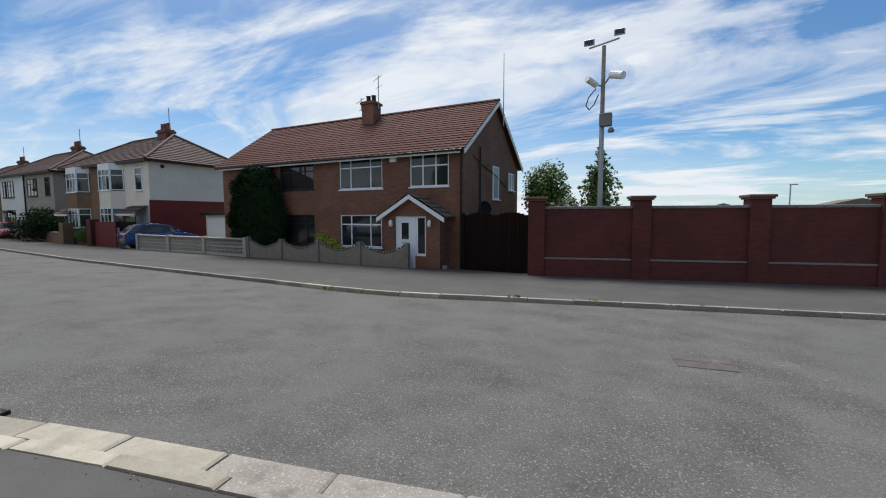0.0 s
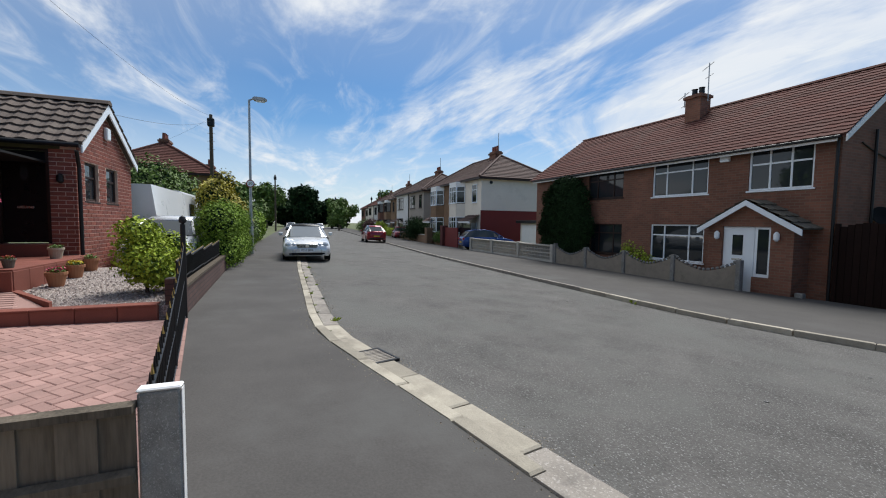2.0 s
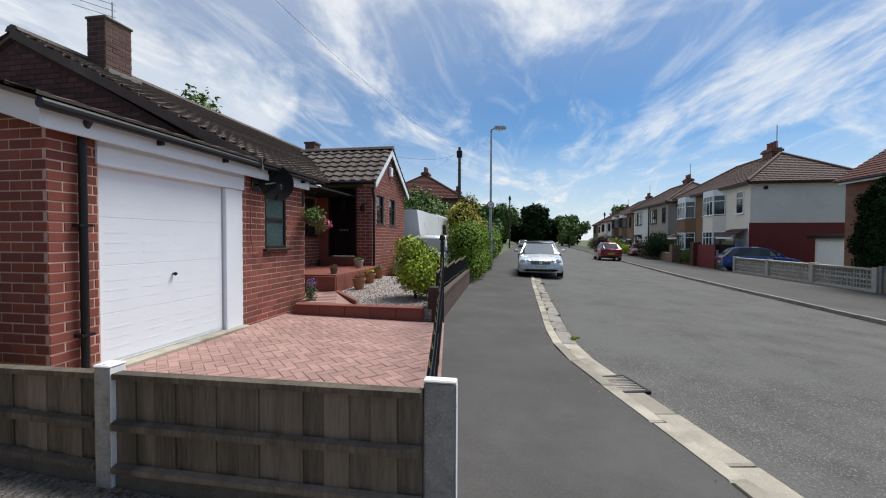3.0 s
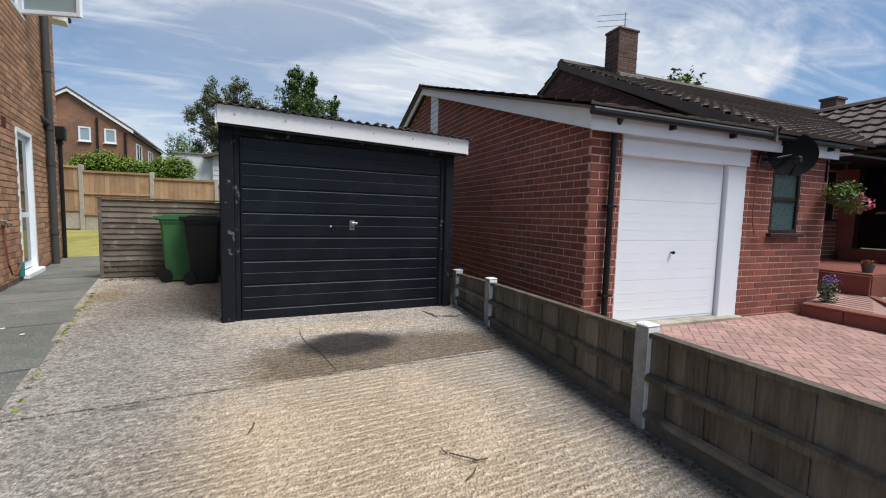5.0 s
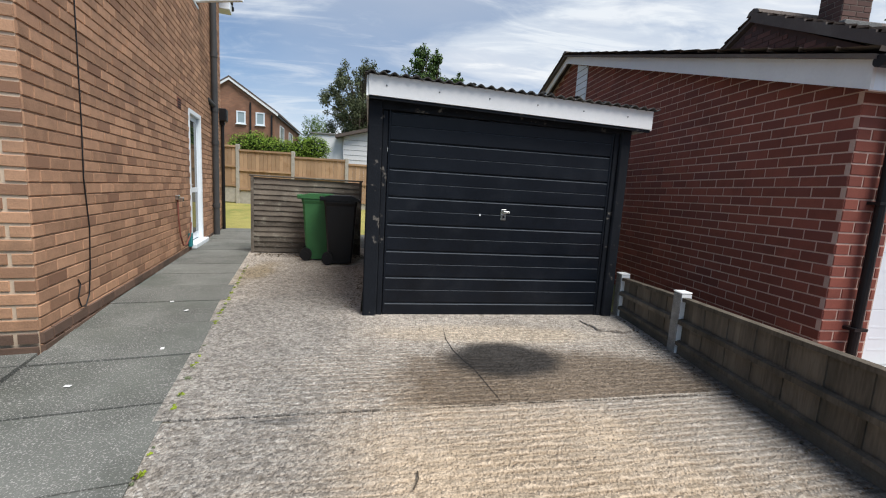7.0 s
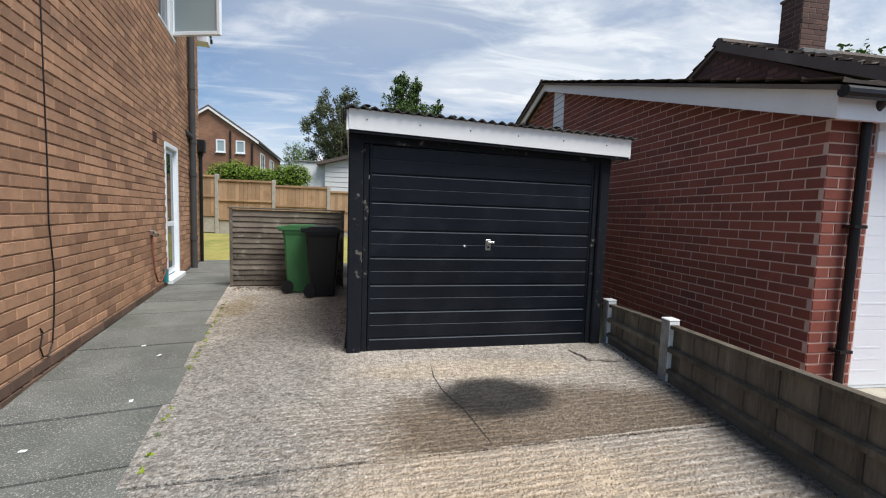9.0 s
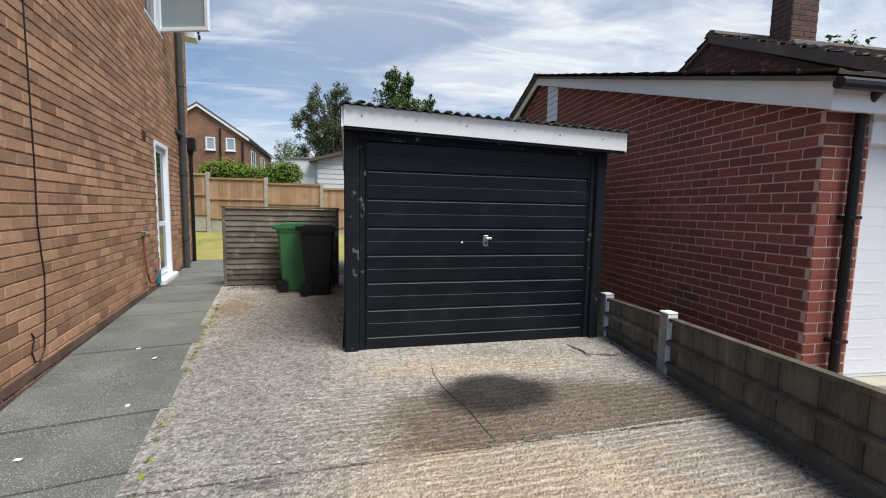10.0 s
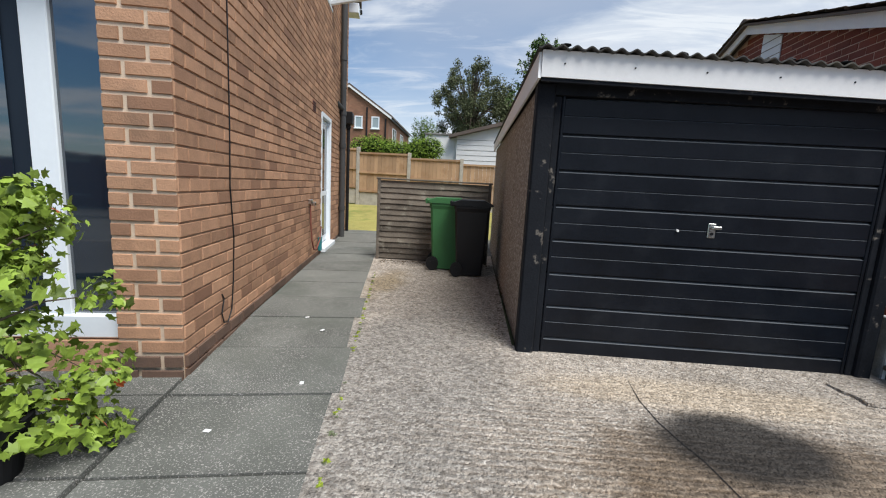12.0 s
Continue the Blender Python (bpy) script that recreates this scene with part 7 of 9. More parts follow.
gw = part("window_group", box(0, 0.001, 0, 0.001, 0, 0.001), M_WHITE, semi, m=frame_of((0, 0, 0), (0, 1, 0), (1, 0, 0)))
window(gw, 3.1, 3.85, 2.65, 4.05, -0.02, (), (), M_WHITE, M_FROST)
window(gw, 5.3, 6.1, 3.15, 3.95, -0.02, (0.5,), (), M_WHITE, M_GLASS)
part("gable_cable", tube([(0.03, 0.9, 4.2), (0.03, 1.6, 4.0), (0.03, 3.3, 3.7), (0.03, 5.2, 3.2)], 0.02, 5), M_PVC_BLACK, semi)
part("gable_drain", rod((0.06, 1.55, 1.4), (0.06, 1.55, 4.6), 0.035), M_PVC_BLACK, semi)
dsh = part("dish", lathe([(0.02, 0), (0.25, 0.04), (0.28, 0.08), (0.26, 0.085), (0.02, 0.03)], 20), M_MESHDISH, semi, "dark satellite dish", m=Matrix.Translation((0.12, 1.9, 2.25)) @ pose(0, 0, 0, 0, 70, -30))
part("alarm_box", fbox(2.75, 3.05, 0.0, 0.1, 4.0, 4.22, 0.02), M_WHITE, semi, "white alarm box")
# porch
pc = part("porch", bx(fbox(1.45, 2.35, 0.0, 0.0 + 0.7, -0.1, 0.001), 0, 0.001, 0, 0.001, 0, 0.001), M_FB, semi)
part("porch_side", fbox(0.55, 0.75, 0.0, 0.75, -0.15, 1.95), M_FB, semi)
part("porch_side", fbox(2.65, 2.85, 0.0, 0.75, -0.15, 1.95), M_FB, semi)
part("porch_front", fbox(0.75, 1.1, 0.6, 0.75, -0.15, 1.95), M_FB, semi)
part("porch_front", fbox(2.42, 2.65, 0.6, 0.75, -0.15, 1.95), M_FB, semi)
part("porch_gable", prism([(-2.85, 1.95), (-0.55, 1.95), (-1.7, 2.62)], "y", -0.75, -0.6), M_FB, semi)
pd = part("porch_door", fbox(1.55, 2.42, 0.62, 0.68, 0.0, 1.95, 0.01), M_WHITE, semi, "white panelled door")
part("door_pane", fbox(1.85, 2.15, 0.68, 0.686, 1.1, 1.7, 0.01), M_GLASS, pd)
part("letter_plate", fbox(1.85, 2.15, 0.68, 0.69, 0.95, 1.0), M_CHROME, pd)
ps = part("side_light", fbox(1.1, 1.54, 0.62, 0.68, 0.5, 1.95, 0.008), M_WHITE, semi)
part("pane", fbox(1.18, 1.46, 0.68, 0.684, 0.6, 1.87), M_GLASS, ps)
part("side_light_base", fbox(1.1, 1.54, 0.6, 0.75, -0.15, 0.5), M_FB, semi)
for sg in (-1, 1):
    e = 1.7 + sg * 1.4
    tiled_slope("porch_roof", semi, *(((-e, -0.92, 1.88), (-e, 0.0, 1.88), (-1.7, 0.0, 2.72), (-1.7, -0.92, 2.72)) if sg > 0 else ((-e, 0.0, 1.88), (-e, -0.92, 1.88), (-1.7, -0.92, 2.72), (-1.7, 0.0, 2.72))), M_CONC_DARK, 0.3, 0.3, 0.02)
    part("porch_barge", prism([(-e, 1.72), (-1.7, 2.55), (-1.7, 2.7), (-e, 1.88)], "y", -0.94, -0.9), M_WHITE, semi)
for u in (0.92, 2.53):
    part("porch_lamp", lathe([(0.03, 0), (0.07, 0.05), (0.07, 0.2), (0.02, 0.26)], 10, (-u, -0.83, 1.55)), M_WHITE, semi)
part("oil_can", fbox(0.3, 0.5, 0.55, 0.7, -0.05, 0.2, 0.02), M_CONC, semi)

# side gate
gate = thing("side_gate", frame_of((6.2, -12.95, -0.715), (-1, 0, 0), (0, 1, 0)), "tall dark brown boarded double gate", "gate")
n_g = 16
for i in range(n_g):
    x0 = 0.06 + i * 2.3 / n_g
    c = abs((i + 0.5) / n_g - 0.5) * 2
    h = 1.95 + 0.12 * math.cos(((i % 8) + 0.5 - 4) / 8 * math.pi)
    part("board", box(x0 + 0.003, x0 + 2.3 / n_g - 0.003, -0.02, 0.02, 0.02, h, 0.004), M_GATE, gate)
for z in (0.35, 1.5):
    part("rail", box(0.06, 2.36, 0.02, 0.06, z, z + 0.12), M_GATE, gate)
part("post", box(-0.04, 0.055, -0.05, 0.05, 0, 2.05, 0.01), M_GATE, gate)
part("post", box(2.365, 2.46, -0.05, 0.05, 0, 2.05, 0.01), M_GATE, gate)

# red boundary wall with piers
bwall = thing("boundary_wall", frame_of((3.64, -12.28, -0.7), (-math.cos(radians(15)), -math.sin(radians(15)), 0), (-math.sin(radians(15)), math.cos(radians(15)), 0)), "tall red brick boundary wall with piers and stone coping", "wall", kind="structure")
BAY = 3.02
M_CAP = material("brown_stone_cap", (0.16, 0.09, 0.07), 0.9, vary=0.2, scale=4, fine=60, bump=0.4)
for k in range(9):
    x0 = k * BAY
    p = part("pier", box(x0, x0 + 0.5, -0.06, 0.42, -0.3, 2.38, 0.008), M_FB_RED, bwall)
    part("pier_cap", bx(box(x0 - 0.05, x0 + 0.55, -0.11, 0.47, 2.381, 2.43, 0.008), x0 - 0.09, x0 + 0.59, -0.15, 0.51, 2.43, 2.51, 0.015), M_CAP, p, "brown stone cap")
    part("wall_panel", box(x0 + 0.501, x0 + BAY - 0.001, 0.06, 0.3, -0.3, 2.13), M_FB_RED, bwall)
    part("plinth", box(x0 + 0.501, x0 + BAY - 0.001, 0.0, 0.058, -0.3, 0.58), M_FB_RED, bwall)
    part("string_course", box(x0 + 0.501, x0 + BAY - 0.001, -0.02, 0.056, 0.584, 0.64, 0.01), M_CONC, bwall)
    for i in range(12):
        w = (BAY - 0.5) / 12
        part("coping", box(x0 + 0.503 + i * w, x0 + 0.497 + (i + 1) * w, 0.02, 0.34, 2.134, 2.22, 0.012), M_CONC, bwall)

# garden wall of scalloped concrete panels, and pierced blocks further along
M_SCALLOP = material("scalloped_concrete", (0.25, 0.215, 0.175), 0.92, vary=0.25, scale=4, fine=60, bump=0.5, stain=(0.16, 0.14, 0.11), stain_scale=2)
gwall = thing("garden_wall", pose(7.85, -11.92, -0.66), "low concrete garden wall with scalloped panels and posts", "wall")
for k in range(5):
    x0 = k * 2.15
    part("post", box(x0, x0 + 0.14, -0.08, 0.08, -0.1, 0.92 if k < 4 else 0.98, 0.012), M_CONC, gwall)
for k in range(4):
    x0, x1 = 0.142 + k * 2.15, 2.148 + k * 2.15
    top = [(x0 + (x1 - x0) * i / 14, 0.50 + 0.36 * abs(i / 14 - 0.5) ** 1.6 * 2.6) for i in range(15)]
    part("panel", prism([(x0, -0.1), (x1, -0.1)] + top[::-1], "y", -0.03, 0.03), M_SCALLOP, gwall)
    for i in range(15):
        part("pebble_edge", lathe([(0.015, -0.04), (0.05, 0), (0.05, 0.03), (0.02, 0.06)], 7, (top[i][0] + (0.06 if i == 0 else -0.06 if i == 14 else 0), 0, top[i][1] + 0.03)), M_CONC, gwall)
M_BLOCK = material("pierced_block", (0.40, 0.375, 0.33), 0.92, vary=0.15, scale=4, fine=60, bump=0.4)
pw = thing("pierced_wall", pose(16.6, -11.92, -0.66), "low wall of pierced concrete screen blocks", "wall")
part("base", box(0, 9.5, -0.09, 0.09, -0.15, 0.12, 0.01), M_BLOCK, pw)
part("coping", box(0, 9.5, -0.11, 0.11, 0.82, 0.88, 0.01), M_BLOCK, pw)
for k in range(4):
    part("pier", box(k * 3.1, k * 3.1 + 0.22, -0.12, 0.12, -0.1, 0.92, 0.01), M_BLOCK, pw)
bm = bmesh.new()
for a, b, c, d in ((0, 0.27, 0, 0.03), (0, 0.27, 0.32, 0.347), (0, 0.028, 0.03, 0.32), (0.242, 0.27, 0.03, 0.32), (0.12, 0.15, 0.03, 0.32), (0.028, 0.12, 0.16, 0.19), (0.15, 0.242, 0.16, 0.19)):
    bx(bm, a, b, -0.04, 0.04, c, d)
blk = mesh_of("screen_block", bm, M_BLOCK)
for k in range(3):
    for i in range(10):
        for j in range(2):
            ob = new("screen_block", blk)
            ob.parent = pw
            ob.location = (0.235 + k * 3.1 + i * 0.2865, 0, 0.122 + j * 0.348)

# clipped dark conifer in the garden
yew = thing("clipped_conifer", pose(16.5, -12.35, -0.66), "tall clipped dark green conifer with a rounded top", "tree")
yb = [(0, 0, 1.0, 1.75, 0.36, 0.9), (0, 0, 2.0, 1.95, 0.44, 1.3), (0.05, 0, 3.0, 1.65, 0.42, 1.0), (0, 0, 3.5, 1.2, 0.36, 0.72), (-0.5, 0, 1.6, 1.4, 0.4, 1.2), (0.5, 0, 1.8, 1.4, 0.4, 1.2)]
part("trunk", limbs((0, 0, 0), (0, 0, 2.8), 0.12, yb, 5), M_BARK, yew)
leaf_cloud("crown", yb, 34000, 0.07, M_LEAF_DARK, yew, 71, shell=0.9)
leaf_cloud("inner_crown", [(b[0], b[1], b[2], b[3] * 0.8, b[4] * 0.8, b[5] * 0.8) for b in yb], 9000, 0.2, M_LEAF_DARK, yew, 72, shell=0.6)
gs = thing("garden_shrub", pose(11.9, -12.2, -0.7), "small golden-leaved shrub in the front garden", "bush")
leaf_cloud("foliage", [(0, 0, 0.7, 0.5, 0.3, 0.5), (0.4, 0, 0.9, 0.35, 0.3, 0.5), (-0.5, 0, 0.5, 0.4, 0.3, 0.4)], 1400, 0.07, M_LEAF_BRIGHT, gs, 73, shell=0.3)
part("branching_stem", limbs((0, 0, 0), (0, 0, 0.6), 0.03, [(0.3, 0, 0.8, 1, 1, 1), (-0.4, 0, 0.5, 1, 1, 1)], 3), M_BARK, gs)

# camera mast behind the wall
cctv = thing("camera_mast", pose(1.78, -14.0, -0.7), "grey steel mast with security cameras and floodlights", "mast")
part("pole", rod((0, 0, 0), (0, 0, 5.0), 0.085, 0.075, 14), M_STEEL, cctv)
part("upper_pole", rod((0, 0, 5.0), (0, 0, 7.3), 0.07, 0.06, 12), M_KERB_GREY, cctv)
part("cross_arm", rod((0.45, 0, 7.3), (-0.45, 0, 7.45), 0.03, seg=8), M_STEEL, cctv)
for sx, z in ((0.45, 7.36), (-0.45, 7.52)):
    fl = part("floodlight", box(sx - 0.16, sx + 0.16, -0.02, 0.06, z + 0.02, z + 0.2, 0.01), M_STEEL, cctv, m=Matrix.Translation((0, 0, 0)))
    part("lamp_glass", box(sx - 0.13, sx + 0.13, 0.061, 0.066, z + 0.04, z + 0.18), M_GLASS, fl)
for (a, b, r) in (((0.2, 0.1, 6.1), (0.42, 0.45, 6.22), 0.1), ((-0.25, 0.1, 6.35), (-0.62, 0.35, 6.2), 0.12)):
    cmr = part("camera_housing", rod(a, b, r, seg=12), M_WHITE_PAINT, cctv, "pale camera housing")
    part("camera_arm", rod((0, 0, 6.05), a, 0.03, seg=8), M_STEEL, cmr)
part("cable_loop", tube([(0.2, 0.05, 6.0), (0.42, 0.05, 5.75), (0.5, 0.05, 5.5), (0.4, 0.05, 5.35), (0.25, 0.05, 5.5), (0.12, 0.05, 5.8)], 0.018, 6), M_PVC_BLACK, cctv)
part("equipment_box", box(-0.32, 0.05, 0.08, 0.3, 4.75, 5.15, 0.02), M_CONC, cctv)
part("small_camera", lathe([(0.09, 0), (0.1, 0.05), (0.06, 0.14)], 12, (-0.3, 0.2, 4.55)), M_CONC, cctv)
tree("tree", (4.9, -19.5, -0.9), 4.8, 1.7, M_LEAF, "broad green willow-like tree behind the side gate", 81, 12, 7000, 0.12, 0.3)
conifer("conifer", (2.25, -17.2, -0.8), 4.7, 1.35, M_LEAF, "loose pointed green conifer behind the red wall", 83, 7000, 0.12)
tree("shrub", (3.5, -16.2, -0.8), 2.75, 0.9, M_LEAF_GREY, "tall shrub with pale blossom beside the conifer", 85, 7, 1800, 0.1, 0.2, "bush")
for x, y, h, l in ((-9.5, -45, 4.6, "far street lamp beyond the red wall"), (-24, -60, 3.6, "far thin pole beyond the red wall"), (4.5, -48, 4.4, "far street lamp beyond the red wall")):
    t = thing("far_lamp_post", pose(x, y, -0.8), l, "lamp post", "far poles")
    part("pole", rod((0, 0, 0), (0, 0, h), 0.07, 0.05, 8), M_STEEL, t)
    part("head", box(-0.5, 0.1, -0.06, 0.06, h, h + 0.1, 0.02), M_STEEL, t)
for k, (x, y, w, h) in enumerate(((-22, -75, 9, 4.2), (-38, -80, 12, 4.4), (-8, -80, 7, 3.9))):
    t = thing("far_shed", pose(x, y, -0.8), "low far building beyond the red wall", "building", "far buildings")
    part("wall", box(-w / 2, w / 2, -4, 4, 0, h - 1.2), M_GREYR, t)
    part("roof", prism([(-w / 2 - 0.3, h - 1.2), (w / 2 + 0.3, h - 1.2), (0, h)], "y", -4.3, 4.3), M_TILE, t)


# ---- the row of hipped-roof pairs further along ----
def hip_roof(t, x0, x1, y0, y1, ze, zr, mat, over=0.35):
    """y0 is the front (towards the road), y1 the back."""
    x0, x1, y0, y1 = x0 - over, x1 + over, y0 + over, y1 - over
    ym, ins = (y0 + y1) / 2, abs(y1 - y0) / 2 * 0.92
    a, b, c, d = (x0, y0, ze), (x1, y0, ze), (x1, y1, ze), (x0, y1, ze)
    r0, r1 = (x0 + ins, ym, zr), (x1 - ins, ym, zr)
    tiled_slope("roof", t, b, a, r0, r1, mat, 0.34, 0.34, 0.015)
    tiled_slope("roof", t, d, c, r1, r0, mat, 0.34, 0.34, 0.015)
    tiled_slope("roof", t, a, d, r0, r0, mat, 0.34, 0.34, 0.015)
    tiled_slope("roof", t, c, b, r1, r1, mat, 0.34, 0.34, 0.015)
    for p, q in ((a, r0), (b, r1), (c, r1), (d, r0), (r0, r1)):
        part("ridge_tile", rod(Vector(p) + Vector((0, 0, 0.05)), Vector(q) + Vector((0, 0, 0.05)), 0.1, seg=6), mat, t)
    part("eaves_board", bx(bx(bx(box(x0, x1, y0 - 0.06, y0, ze - 0.14, ze + 0.01), x0, x0 + 0.06, y1, y0 - 0.06, ze - 0.14, ze + 0.01), x1 - 0.06, x1, y1, y0 - 0.06, ze - 0.14, ze + 0.01), x0 + 0.06, x1 - 0.06, y1, y0 - 0.06, ze - 0.1, ze - 0.06), M_BROWNFRAME, t)


def chimney(t, x, y, z, h, mat=None, n=3):
    c = part("chimney", box(x - 0.55, x + 0.55, y - 0.3, y + 0.3, z - 0.8, z + h), mat or M_FB, t)
    part("corbel", box(x - 0.63, x + 0.63, y - 0.38, y + 0.38, z + h - 0.25, z + h - 0.1), mat or M_FB, c)
    for i in range(n):
        part("chimney_pot", lathe([(0.13, 0), (0.11, 0.4), (0.14, 0.44)], 10, (x - 0.38 + i * 0.38, y, z + h)), M_TERRA, c)


def pair(x0, x1, yf, depth, gl, walls, label, roofm, ze=4.75, zr=6.75, bay=True, dark=False, base=None, seed=1):
    """A hipped-roof pair: two halves with bays, upper and lower windows."""
    t = thing("house", pose(0, 0, gl), label, "house", "houses along the street")
    ze, zr = ze - gl, zr - gl
    xm = (x0 + x1) / 2
    yb = yf - depth
    for i, (a, b) in enumerate(((x0, xm), (xm, x1))):
        up, lo = walls[i]
        part("upper_wall", box(a, b - 0.002, yb, yf, ze * 0.56, ze - 0.05), up, t)
        part("lower_wall", box(a + 0.002, b - 0.004, yb + 0.002, yf + 0.004, -0.3, ze * 0.56 - 0.002), lo, t)
        c = a + 2.9 if i == 0 else b - 3.6
        fr = M_BROWNFRAME if dark else M_WHITE
        g = part("window_group", box(0, 0.001, 0, 0.001, 0, 0.001), fr, t, m=frame_of((0, yf, 0), (-1, 0, 0), (0, 1, 0)))
        if bay:
            # a splayed bay over both floors
            out = [(c, yf), (c + 0.5, yf + 0.6), (c + 2.0, yf + 0.6), (c + 2.5, yf)]
            part("bay", prism(out, "z", -0.3, ze * 0.2), lo if i else up, t)
            part("bay_middle", prism(out, "z", ze * 0.46, ze * 0.66), up, t)
            part("bay_top", prism(out, "z", ze * 0.92, ze - 0.06), M_WHITE_PAINT, t)
            # solid dark core behind the panes: the unlit room painted near-black
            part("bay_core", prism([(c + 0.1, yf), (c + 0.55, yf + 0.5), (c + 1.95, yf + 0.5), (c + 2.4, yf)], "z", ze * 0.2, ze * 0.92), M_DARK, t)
            gb_ = part("window_group", box(0, 0.001, 0, 0.001, 0, 0.001), fr, t, m=frame_of((c + 0.5, yf + 0.58, 0), (1, 0, 0), (0, 1, 0)))
            for z0, z1 in ((ze * 0.2 + 0.05, ze * 0.46), (ze * 0.66 + 0.05, ze * 0.92)):
                window(gb_, 0.02, 1.48, z0, z1, 0.0, (0.33, 0.66), (0.7,), fr, M_GLASS)
                for (p, q) in (((c, yf), (c + 0.5, yf + 0.6)), ((c + 2.0, yf + 0.6), (c + 2.5, yf))):
                    d = Vector((q[0] - p[0], q[1] - p[1], 0))
                    gs_ = part("window_group", box(0, 0.001, 0, 0.001, 0, 0.001), fr, t, m=frame_of((p[0], p[1], 0), d, (-d.y, d.x, 0)))
                    window(gs_, 0.03, d.length - 0.03, z0, z1, 0.0, (), (0.7,), fr, M_GLASS, False)
        else:
            for z0, z1 in ((ze * 0.2, ze * 0.46), (ze * 0.66, ze * 0.92)):
                window(g, -c - 2.3, -c - 0.3, z0, z1, -0.02, (0.33, 0.66), (0.7,), fr, M_GLASS)
        k = a + 0.7 if i == 0 else b - 1.6
        window(g, -k - 0.85, -k, ze * 0.66, ze * 0.92, -0.02, (), (0.7,), fr, M_GLASS)
        # door with a small tiled canopy
        part("door", box(k + 0.0, k + 0.9, yf + 0.006, yf + 0.06, 0.0, 2.0, 0.01), M_WHITE if not dark else M_BROWNFRAME, t)
        tiled_slope("canopy", t, (k + 1.5, yf + 0.9, 2.1), (k - 0.5, yf + 0.9, 2.1), (k - 0.5, yf, 2.6), (k + 1.5, yf, 2.6), roofm, 0.3, 0.3, 0.015)
        part("canopy_board", box(k - 0.5, k + 1.5, yf + 0.82, yf + 0.9, 1.98, 2.1), M_WHITE_PAINT, t)
        if i == 0:
            part("porch_glazing", box(k - 0.45, k + 1.45, yf + 0.7, yf + 0.75, 0.6, 1.98), M_GLASS, t)
            part("porch_base", box(k - 0.45, k + 1.45, yf + 0.65, yf + 0.8, -0.2, 0.6), lo, t)
    sidef = part("window_group", box(0, 0.001, 0, 0.001, 0, 0.001), M_WHITE, t, m=frame_of((x0, yf, 0), (0, -1, 0), (-1, 0, 0)))
    window(sidef, depth - 1.3, depth - 0.7, ze * 0.62, ze * 0.84, -0.02, (), (), M_WHITE, M_GLASS)
    part("side_vent", lathe([(0.12, 0), (0.12, 0.06)], 10), M_PVC_BLACK, t, m=Matrix.Translation((x0 - 0.01, yf - 0.8, ze - 0.35)) @ pose(0, 0, 0, 0, -90, 0))
    part("downpipe", rod((x0 - 0.05, yb + 0.1, 0), (x0 - 0.05, yb + 0.1, ze), 0.05), M_PVC_BLACK, t)
    part("downpipe", rod((xm, yf + 0.06, 0), (xm, yf + 0.06, ze), 0.05), M_PVC_BLACK, t)
    hip_roof(t, x0, x1, yf, yb, ze, zr, roofm)
    chimney(t, x0 + depth * 0.46 + 0.9, (yf + yb) / 2, zr, 0.5)
    part("aerial", rod((x0 + depth * 0.46 + 0.4, (yf + yb) / 2, zr), (x0 + depth * 0.46 + 0.4, (yf + yb) / 2, zr + 2.0), 0.03, seg=5), M_STEEL, t)
    return t


pair(27.8, 39.0, -13.5, 6.4, -0.7, ((M_RENDER, M_RENDER), (M_FB_TAN, M_FB_TAN)), "cream rendered and tan brick pair with a hipped tiled roof", M_TILE_BR, 4.7, 6.9)
h2side = part("maroon_band", box(27.79, 27.798, -19.9, -13.45, -0.99, 2.25), M_MAROON)
tagged(h2side, "maroon painted lower wall of the cream house", "wall", kind="structure")
pair(43.4, 55.0, -14.2, 6.4, -0.8, ((M_GREYR, M_GREYR), (M_WHITER, M_WHITER)), "grey and white rendered pair with a hipped tiled roof", M_TILE_BR, 4.9, 7.1, False, True)
pair(61, 72.5, -15.6, 6.4, -0.9, ((M_FB_TAN, M_FB_TAN), (M_FB, M_FB)), "tan brick pair with a hipped tiled roof", M_TILE_BR, 4.9, 7.1, True, True)
pair(80, 92, -17.5, 6.4, -0.9, ((M_WHITER, M_WHITER), (M_RENDER, M_RENDER)), "white rendered pair with a red tiled roof", M_TILE_RED, 4.8, 7.0, False, True)
pair(100, 112, -19.5, 6.4, -0.9, ((M_RENDER, M_RENDER), (M_FB, M_FB)), "pale rendered pair far down the street", M_TILE_RED, 4.8, 7.0, False, True)
# flat-roofed garage, maroon gate and red piers beside the cream house
og = thing("garage", pose(22.6, -15.6, -0.7), "small white garage with a dark flat roof", "garage")
part("wall", box(0, 3.0, -3.5, 0, 0, 2.0), M_RENDER, og)
part("door", box(0.25, 2.75, 0.004, 0.05, 0.02, 1.85), M_WHITE_PAINT, og)
part("roof", box(-0.2, 3.2, -3.7, 0.3, 2.0, 2.2, 0.02), M_PVC_BLACK, og)
mg = thing("driveway_gate", pose(29.0, -12.15, -0.7), "maroon boarded gate between red brick piers", "gate")
part("gate_leaf", box(0.0, 2.6, -0.04, 0.04, 0.05, 1.6), M_MAROON, mg)
part("pier", box(2.65, 3.2, -0.25, 0.25, -0.1, 1.75, 0.02), M_FB_RED, mg)
part("white_post", box(3.21, 3.4, -0.1, 0.1, -0.1, 1.6, 0.02), M_WHITE_PAINT, mg)
lw = thing("front_wall", pose(36.2, -12.4, -0.7), "low brown brick garden wall with a pier", "wall")
